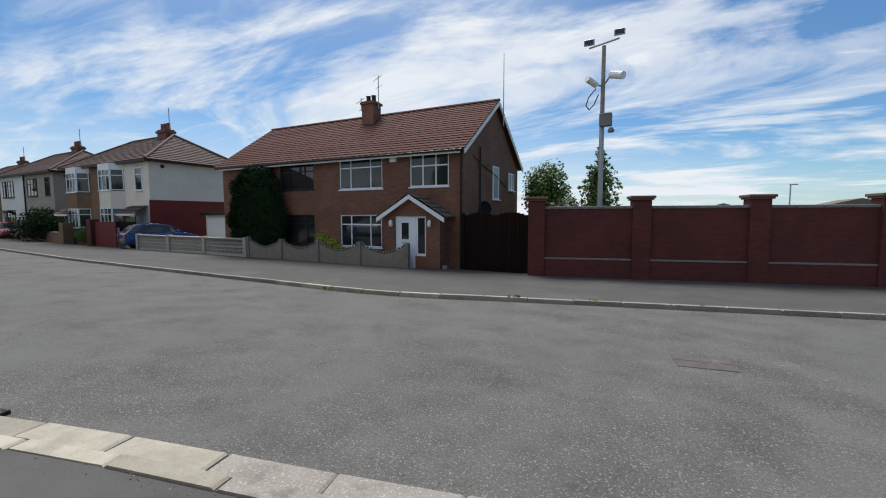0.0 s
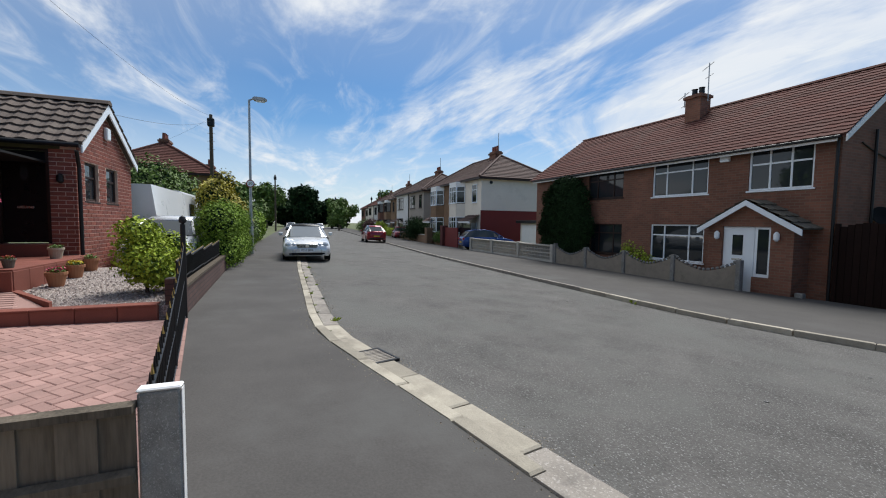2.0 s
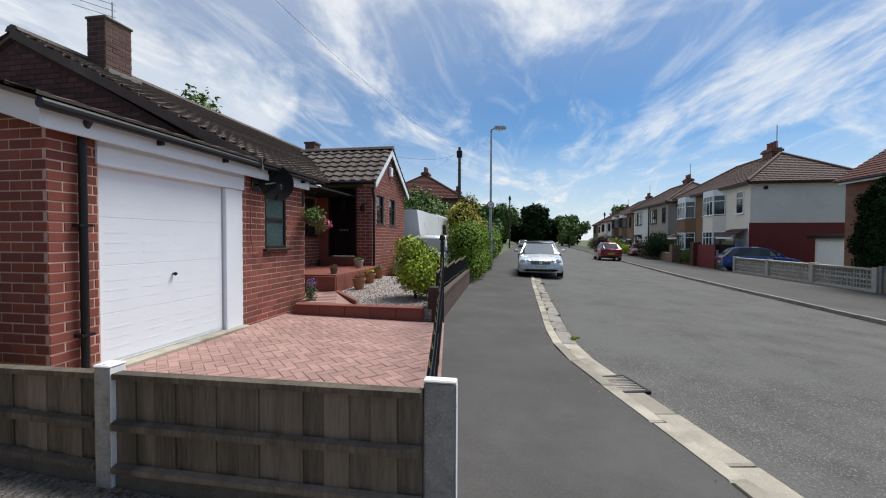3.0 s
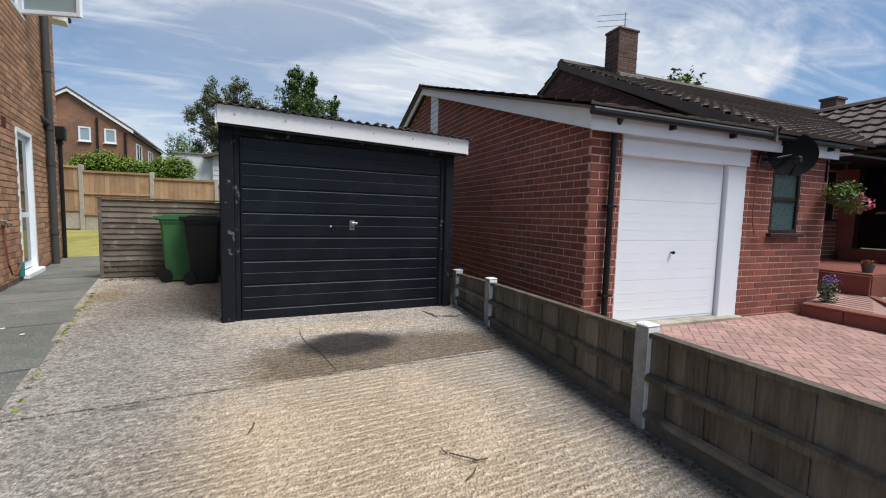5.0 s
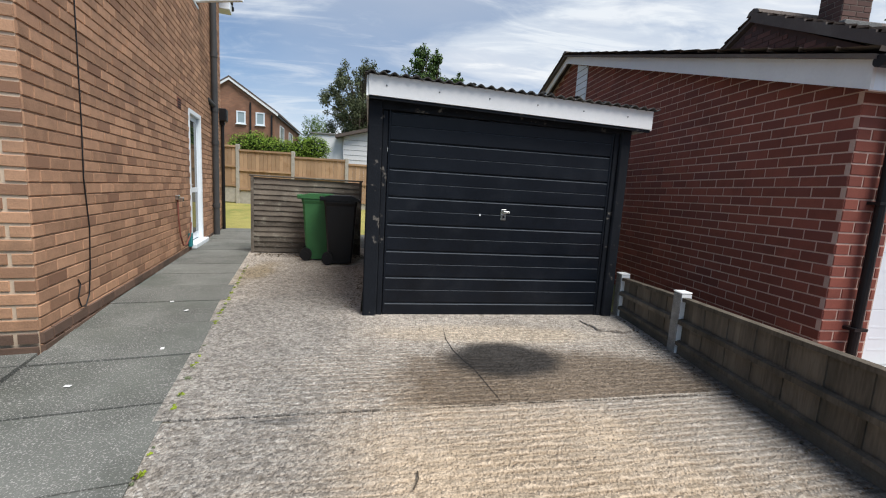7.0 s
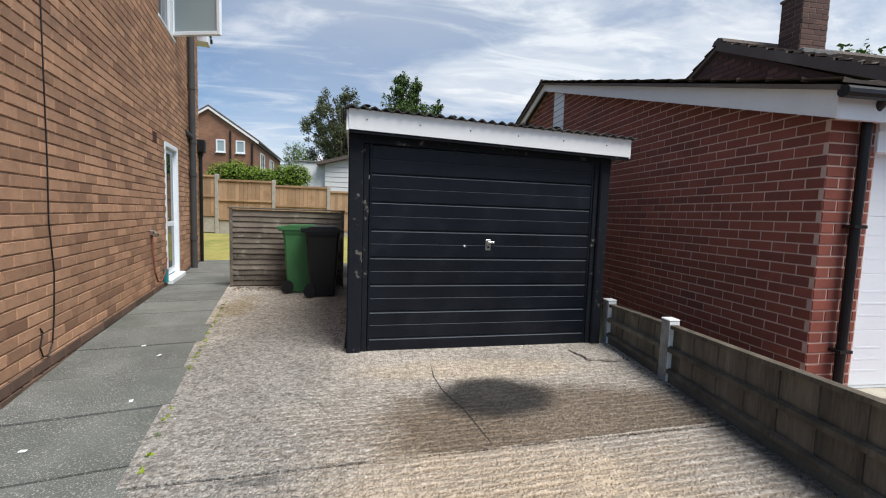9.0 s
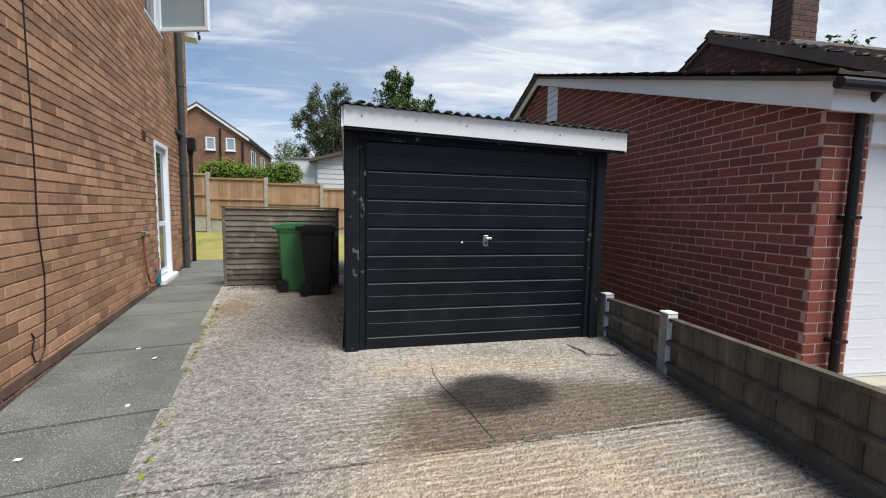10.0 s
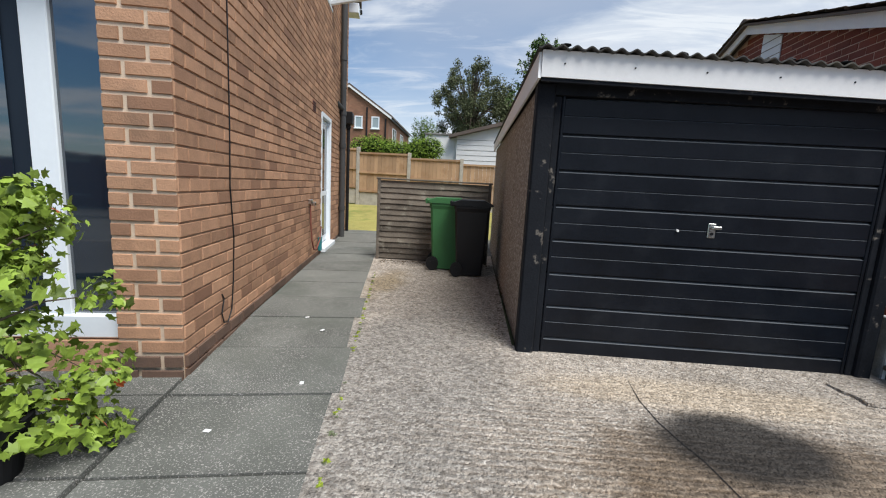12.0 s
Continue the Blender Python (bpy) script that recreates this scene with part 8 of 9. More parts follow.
part("pier", box(0, 0.6, -0.3, 0.3, -0.1, 1.5, 0.02), M_FB_TAN, lw)
part("wall", prism([(0.6, -0.15), (19, -1.6), (19, -1.35), (0.6, 0.1)], "z", -0.2, 0.75), M_FB_TAN, lw)
part("coping", prism([(0.6, -0.2), (19, -1.65), (19, -1.3), (0.6, 0.15)], "z", 0.755, 0.82), M_CONC, lw)
for k, (x, y, s, m_, lb) in enumerate(((34.5, -12.9, 0.9, M_LEAF, "clipped green bush by the garden wall"), (41.2, -13.0, 1.7, M_LEAF_DARK, "dark rounded bush in a front garden"), (43.4, -13.1, 1.7, M_LEAF_DARK, "dark rounded bush in a front garden"), (38.6, -13.2, 0.7, M_LEAF_BRIGHT, "yellow-green low bush in a front garden"), (57, -13.6, 1.0, M_LEAF_BRIGHT, "yellow-green low bush in a front garden"), (63, -13.8, 1.3, M_LEAF_BRIGHT, "yellow-green low bush in a front garden"), (75, -14.5, 1.8, material("copper_leaf", (0.07, 0.025, 0.025), 0.6, island=0.6, bump=0), "dark copper-leaved shrub by the road"), (86, -15.2, 1.9, M_LEAF, "green bush by the road"))):
    b = thing("bush", pose(x, y, -0.75), lb, "bush")
    rnd = random.Random(k)
    bb = [(rnd.uniform(-0.5, 0.5) * s, rnd.uniform(-0.4, 0.4) * s, rnd.uniform(0.5, 1.2) * s, 0.6 * s, 0.6 * s, 0.6 * s) for _ in range(5)]
    part("branching_stem", limbs((0, 0, 0), (0, 0, s), 0.05 * s, bb, k), M_BARK, b)
    leaf_cloud("foliage", bb, 4200, 0.075 * s, m_, b, 90 + k, shell=0.4)

# ---- boundary of the bungalow along the pavement ----
def edge_y(x):
    return line_at(NEAR_EDGE, x)


M_GOLD = material("gold_paint", (0.40, 0.28, 0.09), 0.5, metal=0.4, vary=0.2, scale=20, fine=80, bump=0.1)
igate = thing("iron_gate", pose(0, 0, 0), "black wrought-iron driveway gate with gold spear tips", "gate")
gdir = Vector((1, 0.158, 0)).normalized()


def gp_(s, z):
    p = Vector((2.12, 0.945, 0)) + gdir * s
    return (p.x, p.y, z)


def leaf_gate(s0, s1, z0, z1, nm):
    lf = part(nm, tube([gp_(s0, -0.12), gp_(s1, -0.12)], 0.014, 6), M_IRON, igate)
    tops = []
    for i in range(11):
        u = i / 10
        tops.append((s0 + (s1 - s0) * u, z0 + (z1 - z0) * u - 0.05 * math.sin(u * math.pi)))
    part("top_rail", tube([gp_(s, z) for s, z in tops], 0.013, 6), M_IRON, lf)
    part("middle_rail", tube([gp_(s0, (z0 - 0.12) / 2), gp_(s1, (z1 - 0.12) / 2)], 0.011, 6), M_IRON, lf)
    n = round((s1 - s0) / 0.115)
    for i in range(n + 1):
        s = s0 + (s1 - s0) * i / n
        z = z0 + (z1 - z0) * i / n
        r_ = 0.016 if i in (0, n) else 0.008
        part("bar", rod(gp_(s, -0.14), gp_(s, z + 0.02), r_, seg=6), M_IRON, lf)
        q = gp_(s, z + 0.02)
        part("spear_tip", rod(q, (q[0], q[1], q[2] + 0.055), 0.010, 0.002, 6), M_GOLD if i % 3 == 0 else M_IRON, lf)


leaf_gate(0.1, 2.25, 0.36, 0.52, "gate_leaf")
leaf_gate(2.32, 4.5, 0.52, 0.86, "gate_leaf")
for s, z in ((0.04, 0.42), (4.58, 1.16)):
    gpost = part("gate_post", rod(gp_(s, -0.25), gp_(s, z), 0.032 if z > 1 else 0.02, seg=12), M_IRON, igate)
    if z < 1:
        continue
    q = gp_(s, z)
    part("ball", lathe([(0.01, 0), (0.045, 0.03), (0.05, 0.06), (0.035, 0.1), (0.005, 0.12)], 12, q), M_IRON, gpost)

bwl = thing("front_boundary", pose(0, 0, 0), "low dark brick wall with black iron railing panel above", "wall")
M_DBRICK = far_brick("dark_wall_brick", (0.11, 0.055, 0.045), (0.085, 0.045, 0.038), (0.05, 0.035, 0.03))
xs = [6.85, 8.2, 9.6, 11.0, 12.4, 13.9, 15.5, 17.1, 18.7]
for a, b in zip(xs, xs[1:]):
    ya, yb = edge_y(a) + 0.02, edge_y(b) + 0.02
    part("wall_length", prism([(a, ya), (b, yb), (b, yb + 0.22), (a, ya + 0.22)], "z", -0.3, 0.22), M_DBRICK, bwl)
    part("coping", prism([(a + 0.003, ya - 0.02), (b - 0.003, yb - 0.02), (b - 0.003, yb + 0.24), (a + 0.003, ya + 0.24)], "z", 0.224, 0.27), M_BARK, bwl)
    if a > 12:
        continue
    fr_ = part("rail_panel", tube([(a, ya + 0.1, 0.62), (b, yb + 0.1, 0.68)], 0.018, 6), M_IRON, bwl)
    part("gold_strip", tube([(a, ya + 0.1, 0.645), (b, yb + 0.1, 0.705)], 0.005, 6), M_GOLD, fr_)
    part("lower_rail", tube([(a, ya + 0.1, 0.32), (b, yb + 0.1, 0.34)], 0.014, 6), M_IRON, fr_)
    for i in range(12):
        u = (i + 0.5) / 12
        x, y = a + (b - a) * u, ya + (yb - ya) * u + 0.1
        part("bar", rod((x, y, 0.27), (x, y, 0.62 + 0.06 * u), 0.012, seg=6), M_IRON, fr_)
for x in (6.82,):
    part("pier", box(x - 0.1, x + 0.1, edge_y(x), edge_y(x) + 0.24, -0.3, 0.4, 0.01), M_DBRICK, bwl)


def hedge(name, blobs, n, size, mat, label, seed, x, y, z, stems=True):
    h = thing(name, pose(x, y, z), label, "hedge")
    part("branching_stem", limbs((0, 0, -0.3), (0, 0, 0.6), 0.05, blobs, seed), M_BARK, h)
    leaf_cloud("foliage", blobs, n, size, mat, h, seed, shell=0.55)
    # core of much darker leaves paints the shade inside the hedge
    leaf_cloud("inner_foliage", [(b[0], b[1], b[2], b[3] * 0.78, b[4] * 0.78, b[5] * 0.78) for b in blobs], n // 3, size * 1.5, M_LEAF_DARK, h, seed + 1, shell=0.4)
    return h


rnd = random.Random(6)
hbl = [(dx, -0.02 + rnd.uniform(-0.08, 0.08), dz + rnd.uniform(-0.1, 0.1), 0.7, 0.62, 0.62) for dx in (0, 0.9, 1.8, 2.7, 3.6, 4.5, 5.4) for dz in (0.5, 1.4)]
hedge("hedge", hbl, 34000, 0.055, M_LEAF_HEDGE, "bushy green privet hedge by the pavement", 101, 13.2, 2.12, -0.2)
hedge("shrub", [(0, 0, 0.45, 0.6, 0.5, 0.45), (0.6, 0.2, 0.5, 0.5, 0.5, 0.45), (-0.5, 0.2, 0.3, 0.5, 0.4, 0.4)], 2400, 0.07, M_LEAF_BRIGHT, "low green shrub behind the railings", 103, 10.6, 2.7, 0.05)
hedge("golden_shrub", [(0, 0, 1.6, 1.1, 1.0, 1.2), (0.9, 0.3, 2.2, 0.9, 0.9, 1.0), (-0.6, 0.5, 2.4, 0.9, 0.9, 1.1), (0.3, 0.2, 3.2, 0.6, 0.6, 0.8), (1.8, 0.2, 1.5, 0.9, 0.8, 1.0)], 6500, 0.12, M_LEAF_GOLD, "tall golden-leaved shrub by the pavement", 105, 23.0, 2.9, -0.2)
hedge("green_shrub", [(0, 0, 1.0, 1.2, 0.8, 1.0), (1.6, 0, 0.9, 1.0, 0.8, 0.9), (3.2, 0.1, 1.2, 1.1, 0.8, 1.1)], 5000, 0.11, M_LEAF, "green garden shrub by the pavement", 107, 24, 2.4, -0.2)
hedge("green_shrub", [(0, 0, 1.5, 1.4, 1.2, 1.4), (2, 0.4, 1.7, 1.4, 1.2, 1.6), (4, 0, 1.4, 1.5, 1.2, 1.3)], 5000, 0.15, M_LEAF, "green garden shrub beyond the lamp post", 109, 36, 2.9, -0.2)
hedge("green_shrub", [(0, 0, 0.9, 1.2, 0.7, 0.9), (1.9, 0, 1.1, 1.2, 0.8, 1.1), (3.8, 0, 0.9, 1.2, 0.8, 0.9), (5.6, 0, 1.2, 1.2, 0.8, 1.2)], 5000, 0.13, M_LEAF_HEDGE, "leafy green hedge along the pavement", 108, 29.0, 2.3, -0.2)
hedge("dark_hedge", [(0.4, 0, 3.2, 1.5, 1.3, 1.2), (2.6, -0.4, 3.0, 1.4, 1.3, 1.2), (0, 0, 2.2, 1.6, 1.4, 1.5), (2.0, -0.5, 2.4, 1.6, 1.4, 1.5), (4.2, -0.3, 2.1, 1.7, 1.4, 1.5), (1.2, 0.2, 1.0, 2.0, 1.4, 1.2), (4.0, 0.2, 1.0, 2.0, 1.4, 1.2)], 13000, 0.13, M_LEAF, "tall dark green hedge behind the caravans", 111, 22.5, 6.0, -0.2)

# vans and caravan on the next drive
M_VAN = material("white_van_paint", (0.72, 0.73, 0.74), 0.3, vary=0.04, scale=2, fine=30, bump=0.02, coat=0.3)
M_RED_LENS = material("red_lens", (0.35, 0.01, 0.01), 0.2, vary=0.1, bump=0.0)
van = thing("van", pose(15.4, 5.05, -0.12), "white panel van parked on a drive", "van")
part("body", prism([(-0.95, 0.35), (0.95, 0.35), (0.97, 1.5), (0.85, 2.45), (-0.85, 2.45), (-0.97, 1.5)], "x", 0, 4.6), M_VAN, van)
for y in (-0.88, 0.76):
    part("tail_lamp", box(-0.03, 0.0, y, y + 0.12, 0.9, 1.35, 0.008), M_RED_LENS, van)
part("door_seam", box(-0.006, -0.001, -0.01, 0.01, 0.45, 2.35), M_DARK, van)
for y, x in ((-0.92, 0.9), (0.72, 0.9), (-0.92, 3.8), (0.72, 3.8)):
    part("wheel", rod((x, y, 0.32), (x, y + 0.2, 0.32), 0.32, seg=18), M_PVC_BLACK, van)
cav = thing("caravan", pose(20.4, 5.3, -0.15), "white touring caravan parked beyond the van", "caravan")
part("body", prism([(-1.0, 0.4), (1.0, 0.4), (1.05, 1.4), (1.0, 2.5), (0.8, 2.62), (-0.8, 2.62), (-1.0, 2.5), (-1.05, 1.4)], "x", 0, 5.0), M_VAN, cav)
part("rear_window", box(-0.02, -0.001, -0.7, 0.7, 1.55, 2.2, 0.005), M_GLASS, cav)
part("side_window", box(1.0, 1.9, -1.07, -1.03, 1.45, 2.1, 0.005), M_GLASS, cav)
part("end_ladder", rod((-0.06, 0.85, 0.5), (-0.06, 0.85, 2.5), 0.02), M_STEEL, cav)
for y in (-0.98, 0.78):
    part("wheel", rod((2.6, y, 0.3), (2.6, y + 0.2, 0.3), 0.3, seg=18), M_PVC_BLACK, cav)


# ---- cars ----
def loft(sections):
    """Closed rings of equal size joined into a skin; each ring is a list of points."""
    bm = bmesh.new()
    rings = [[bm.verts.new(p) for p in r] for r in sections]
    for p, q in zip(rings, rings[1:]):
        n = len(p)
        for i in range(n):
            bm.faces.new((p[i], p[(i + 1) % n], q[(i + 1) % n], q[i]))
    bm.faces.new(rings[0][::-1])
    bm.faces.new(rings[-1])
    return bm


def car(m, paint, label, L=4.5, W=1.75, style="coupe", roof_mat=None, glass=None, plate="", plate_mat=None, tail=False, group=""):
    """A car along +x from its front bumper (x = 0) to its tail (x = L)."""
    c = thing("car", m, label, "car", group)
    hw = W / 2
    if style == "coupe":
        prof = [(0.0, 0.30, 0.52, 0.80), (0.05, 0.22, 0.62, 0.93), (0.35, 0.2, 0.72, 0.985), (1.0, 0.19, 0.82, 1.0), (1.5, 0.19, 0.885, 1.0), (2.4, 0.19, 0.92, 1.0), (3.5, 0.2, 0.93, 0.99), (4.2, 0.24, 0.90, 0.96), (L - 0.05, 0.32, 0.84, 0.86), (L, 0.38, 0.78, 0.82)]
        cabin = [(1.35, 0.88, 0.80, 0.89), (2.0, 0.9, 0.80, 1.30), (2.4, 0.92, 0.78, 1.385), (2.9, 0.92, 0.76, 1.37), (3.4, 0.92, 0.72, 1.18), (3.85, 0.92, 0.74, 0.945)]
    else:
        prof = [(0.0, 0.32, 0.6, 0.82), (0.06, 0.24, 0.70, 0.93), (0.4, 0.2, 0.82, 0.985), (0.95, 0.19, 0.95, 1.0), (2.2, 0.19, 0.98, 1.0), (3.2, 0.2, 1.0, 0.99), (L - 0.25, 0.25, 1.0, 0.95), (L - 0.04, 0.3, 0.95, 0.9), (L, 0.36, 0.9, 0.86)]
        cabin = [(0.9, 0.94, 0.8, 0.96), (1.6, 0.96, 0.80, 1.36), (2.1, 0.97, 0.79, 1.47), (3.0, 0.98, 0.76, 1.47), (L - 0.5, 0.98, 0.72, 1.36), (L - 0.08, 0.97, 0.74, 1.0)]
    sec = []
    for x, z0, z1, k in prof:
        y = hw * k
        sec.append([(x, -y * 0.92, z0), (x, -y, z0 + 0.12), (x, -y, z0 + (z1 - z0) * 0.62), (x, -y * 0.95, z1 - 0.06), (x, -y * 0.82, z1), (x, 0, z1 + 0.02), (x, y * 0.82, z1), (x, y * 0.95, z1 - 0.06), (x, y, z0 + (z1 - z0) * 0.62), (x, y, z0 + 0.12), (x, y * 0.92, z0)])
    body = part("body", loft(sec), paint, c, smooth=True)
    csec = []
    for x, zb, k, zt in cabin:
        yb, yt = hw * 0.9, hw * k * 0.86
        csec.append([(x, -yb, zb), (x, -yt, zt - 0.03 if zt > zb + 0.1 else zt), (x, -yt * 0.85, zt), (x, yt * 0.85, zt), (x, yt, zt - 0.03 if zt > zb + 0.1 else zt), (x, yb, zb)])
    gh = part("glasshouse", loft(csec), glass or M_CARGLASS, c)
    tops = [s for s in cabin if s[3] > 1.15]
    part("roof_skin", loft([[(x, -hw * k * 0.84, zt - 0.05), (x, -hw * k * 0.78, zt + 0.012), (x, 0, zt + 0.03), (x, hw * k * 0.78, zt + 0.012), (x, hw * k * 0.84, zt - 0.05)] for x, zb, k, zt in tops]), roof_mat or paint, c, smooth=True)
    # pillars
    for sy in (-1, 1):
        a, b = cabin[0], cabin[1]
        part("pillar", rod((a[0] + 0.06, sy * hw * 0.87, a[3]), (tops[0][0], sy * hw * tops[0][2] * 0.84, tops[0][3]), 0.035, seg=6), paint, c)
        part("mirror", box(a[0] + 0.35, a[0] + 0.5, sy * (hw + 0.0), sy * (hw + 0.17), 0.93, 1.07, 0.03), paint, c)
    for x in (0.82, L - 0.85):
        for sy in (-1, 1):
            y0 = sy * hw * 0.985
            w = part("wheel", rod((x, y0, 0.31), (x, y0 - sy * 0.2, 0.31), 0.31, seg=22), M_PVC_BLACK, c, "black tyre")
            part("rim", lathe([(0.2, 0), (0.2, 0.012), (0.12, 0.016), (0.05, 0.02)], 16), M_CHROME, w, m=Matrix.Translation((x, y0, 0.31)) @ pose(0, 0, 0, -90 * sy, 0, 0))
            part("arch", rod((x, y0 + sy * 0.004, 0.33), (x, y0 - sy * 0.05, 0.33), 0.355, seg=22), M_DARK, c)
    M_LENS = M_LAMP
    if tail:
        for sy in (-1, 1):
            part("tail_lamp", box(L - 0.12, L + 0.015, sy * hw * 0.62, sy * hw * 0.88, 0.72, 0.9, 0.02), M_RED_LENS, c)
        pl = part("number_plate", box(L + 0.002, L + 0.016, -0.26, 0.26, 0.52, 0.63, 0.003), plate_mat or M_YELLOWP, c)
        part("bumper_trim", box(L - 0.03, L + 0.02, -hw * 0.7, hw * 0.7, 0.32, 0.42, 0.02), M_PVC_BLACK, c)
    else:
        for sy in (-1, 1):
            for yy, r in ((0.74, 0.12), (0.52, 0.095)):
                part("headlamp", lathe([(0.02, 0), (r, 0.01), (r * 0.9, 0.05), (r * 0.5, 0.085), (0.01, 0.095)], 18), M_LENS, c, m=Matrix.Translation((0.13, sy * hw * yy, 0.62)) @ pose(0, 0, 0, 0, -78, 0))
            part("fog_lamp", box(-0.008, 0.03, sy * hw * 0.5, sy * hw * 0.72, 0.28, 0.34, 0.01), M_DARK, c)
        gr = part("grille", prism([(-0.33, 0.53), (0.33, 0.53), (0.38, 0.66), (-0.38, 0.66)], "x", -0.02, 0.06), M_DARK, c)
        for i in range(4):
            part("grille_bar", box(-0.03, -0.018, -0.34, 0.34, 0.545 + i * 0.03, 0.553 + i * 0.03), M_CHROME, gr)
        part("badge", lathe([(0.065, 0), (0.065, 0.012), (0.05, 0.014)], 18), M_CHROME, gr, m=Matrix.Translation((-0.03, 0, 0.60)) @ pose(0, 0, 0, 0, -90, 0))
        part("lower_intake", box(-0.012, 0.03, -hw * 0.62, hw * 0.62, 0.26, 0.35, 0.01), M_DARK, c)
        pl = part("number_plate", box(-0.03, -0.012, -0.26, 0.26, 0.39, 0.50, 0.003), M_WHITE, c)
        if plate:
            cu = bpy.data.curves.new("plate_letters", "FONT")
            cu.body, cu.size, cu.align_x, cu.extrude = plate, 0.105, "CENTER", 0.001
            tx = new("plate_letters", cu)
            tx.data.materials.append(M_DARK)
            tx.parent = pl
            tx.matrix_basis = Matrix.Translation((-0.032, 0, 0.41)) @ pose(0, 0, 0, 90, 0, -90)
    part("seam", box(1.55, 1.56, -hw * 1.003, hw * 1.003, 0.32, 0.86), M_DARK, c)
    return c


def paint_material(name, col, metal=0.5):
    return material(name, col, 0.28, metal=metal, vary=0.04, scale=2, fine=200, bump=0.0, coat=0.8)


# pale tint: the sky's reflection is put into the glass colour
M_SCREEN = glass_material("sky_tinted_windscreen", (0.20, 0.215, 0.22), 0.1, 0.8, 0.3)
M_LAMP = material("lamp_glass", (0.55, 0.57, 0.58), 0.1, metal=0.3, vary=0.1, scale=30, fine=60, bump=0.1, coat=1.0)
M_YELLOWP = material("yellow_plate", (0.6, 0.42, 0.03), 0.5, vary=0.05, bump=0.0)
M_SILVER = paint_material("silver_paint", (0.70, 0.71, 0.71), 0.35)
M_BLUE = paint_material("blue_paint", (0.010, 0.05, 0.21), 0.2)
M_REDC = paint_material("red_paint", (0.25, 0.012, 0.02), 0.3)
M_GREYC = paint_material("grey_paint", (0.10, 0.105, 0.11))
M_WHITEC = paint_material("white_car_paint", (0.6, 0.61, 0.62), 0.1)
car(pose(15.9, -0.46, -0.27, 0, 0, -1.5), M_SILVER, "silver coupe with a dark soft roof parked half on the pavement", 4.6, 1.74, "coupe", M_PVC_BLACK, M_SCREEN, "P510 BYA", group="parked cars")
car(pose(35.0, -7.15, -0.52, 0, 0, -2.5) @ Matrix.Translation((4.0, 0, 0)) @ Matrix.Rotation(math.pi, 4, "Z"), M_REDC, "red hatchback parked at the far kerb", 4.0, 1.78, "hatch", tail=True, group="parked cars")
car(pose(49.5, -13.4, -0.72, 0, 0, -8), M_REDC, "dark red car parked behind a low garden wall", 4.2, 1.75, "hatch", group="parked cars")
car(pose(26.72, -15.5, -0.68, 0, 0, 81), M_BLUE, "blue hatchback parked on a drive", 3.9, 1.72, "hatch", tail=True, group="parked cars")
car(pose(74, -0.9, -0.4, 0, 0, -2), M_GREYC, "dark grey car parked far down the street", 4.4, 1.8, "hatch", group="parked cars")
car(pose(90, -6.9, -0.6, 0, 0, -3), M_WHITEC, "white car far down the street", 4.4, 1.8, "hatch", group="parked cars")
car(pose(12.2, 3.4, -0.15, 0, 0, 0), M_SILVER, "silver-grey car parked behind the front railings", 4.2, 1.7, "hatch", group="parked cars")

# ---- street furniture ----
lamp = thing("street_lamp", pose(18.9, 1.6, -0.18), "tall grey steel street lamp with a short arm", "street lamp")
part("base", rod((0, 0, 0), (0, 0, 1.3), 0.09, 0.085), M_STEEL, lamp)
part("column", rod((0, 0, 1.3), (0, 0, 6.35), 0.058, 0.042), M_STEEL, lamp)
part("arm", rod((0, 0, 6.33), (0, -0.2, 6.42), 0.035), M_STEEL, lamp)
M_GREYHEAD = material("pale_lamp_head", (0.42, 0.43, 0.43), 0.5, vary=0.1, scale=5, fine=60, bump=0.05)
lh = part("lamp_head", prism([(-0.68, 6.40), (-0.64, 6.36), (-0.2, 6.34), (-0.12, 6.42), (-0.2, 6.48), (-0.58, 6.47)], "x", -0.12, 0.12), M_GREYHEAD, lamp)
part("diffuser", box(-0.09, 0.09, -0.6, -0.26, 6.305, 6.345, 0.012), M_WHITE, lh)
sg = part("speed_sign", rod((-0.075, 0, 2.94), (-0.063, 0, 2.94), 0.16, seg=28), M_REDC, lamp, "round speed limit sign with a red ring")
part("sign_face", rod((-0.082, 0, 2.94), (-0.0755, 0, 2.94), 0.122, seg=28), M_WHITE, sg)
cu = bpy.data.curves.new("sign_number", "FONT")
cu.body, cu.size, cu.align_x, cu.align_y, cu.extrude = "20", 0.165, "CENTER", "CENTER", 0.001
tx = new("sign_number", cu)
tx.data.materials.append(M_DARK)
tx.parent = sg
tx.matrix_basis = Matrix.Translation((-0.086, 0, 2.94)) @ pose(0, 0, 0, 90, 0, -90)


def pole(x, y, z, h, label):
    p = thing("telegraph_pole", pose(x, y, z), label, "pole", "telegraph poles")
    part("post", rod((0, 0, 0), (0, 0, h), 0.14, 0.1), M_BARK, p)
    part("pole_head", box(-0.16, 0.16, -0.2, 0.2, h - 0.75, h - 0.25, 0.03), M_PVC_BLACK, p)
    for k in range(3):
        part("step", rod((0, -0.22, h - 1.2 - k * 0.5), (0, 0.22, h - 1.2 - k * 0.5), 0.015, seg=5), M_STEEL, p)
    return p


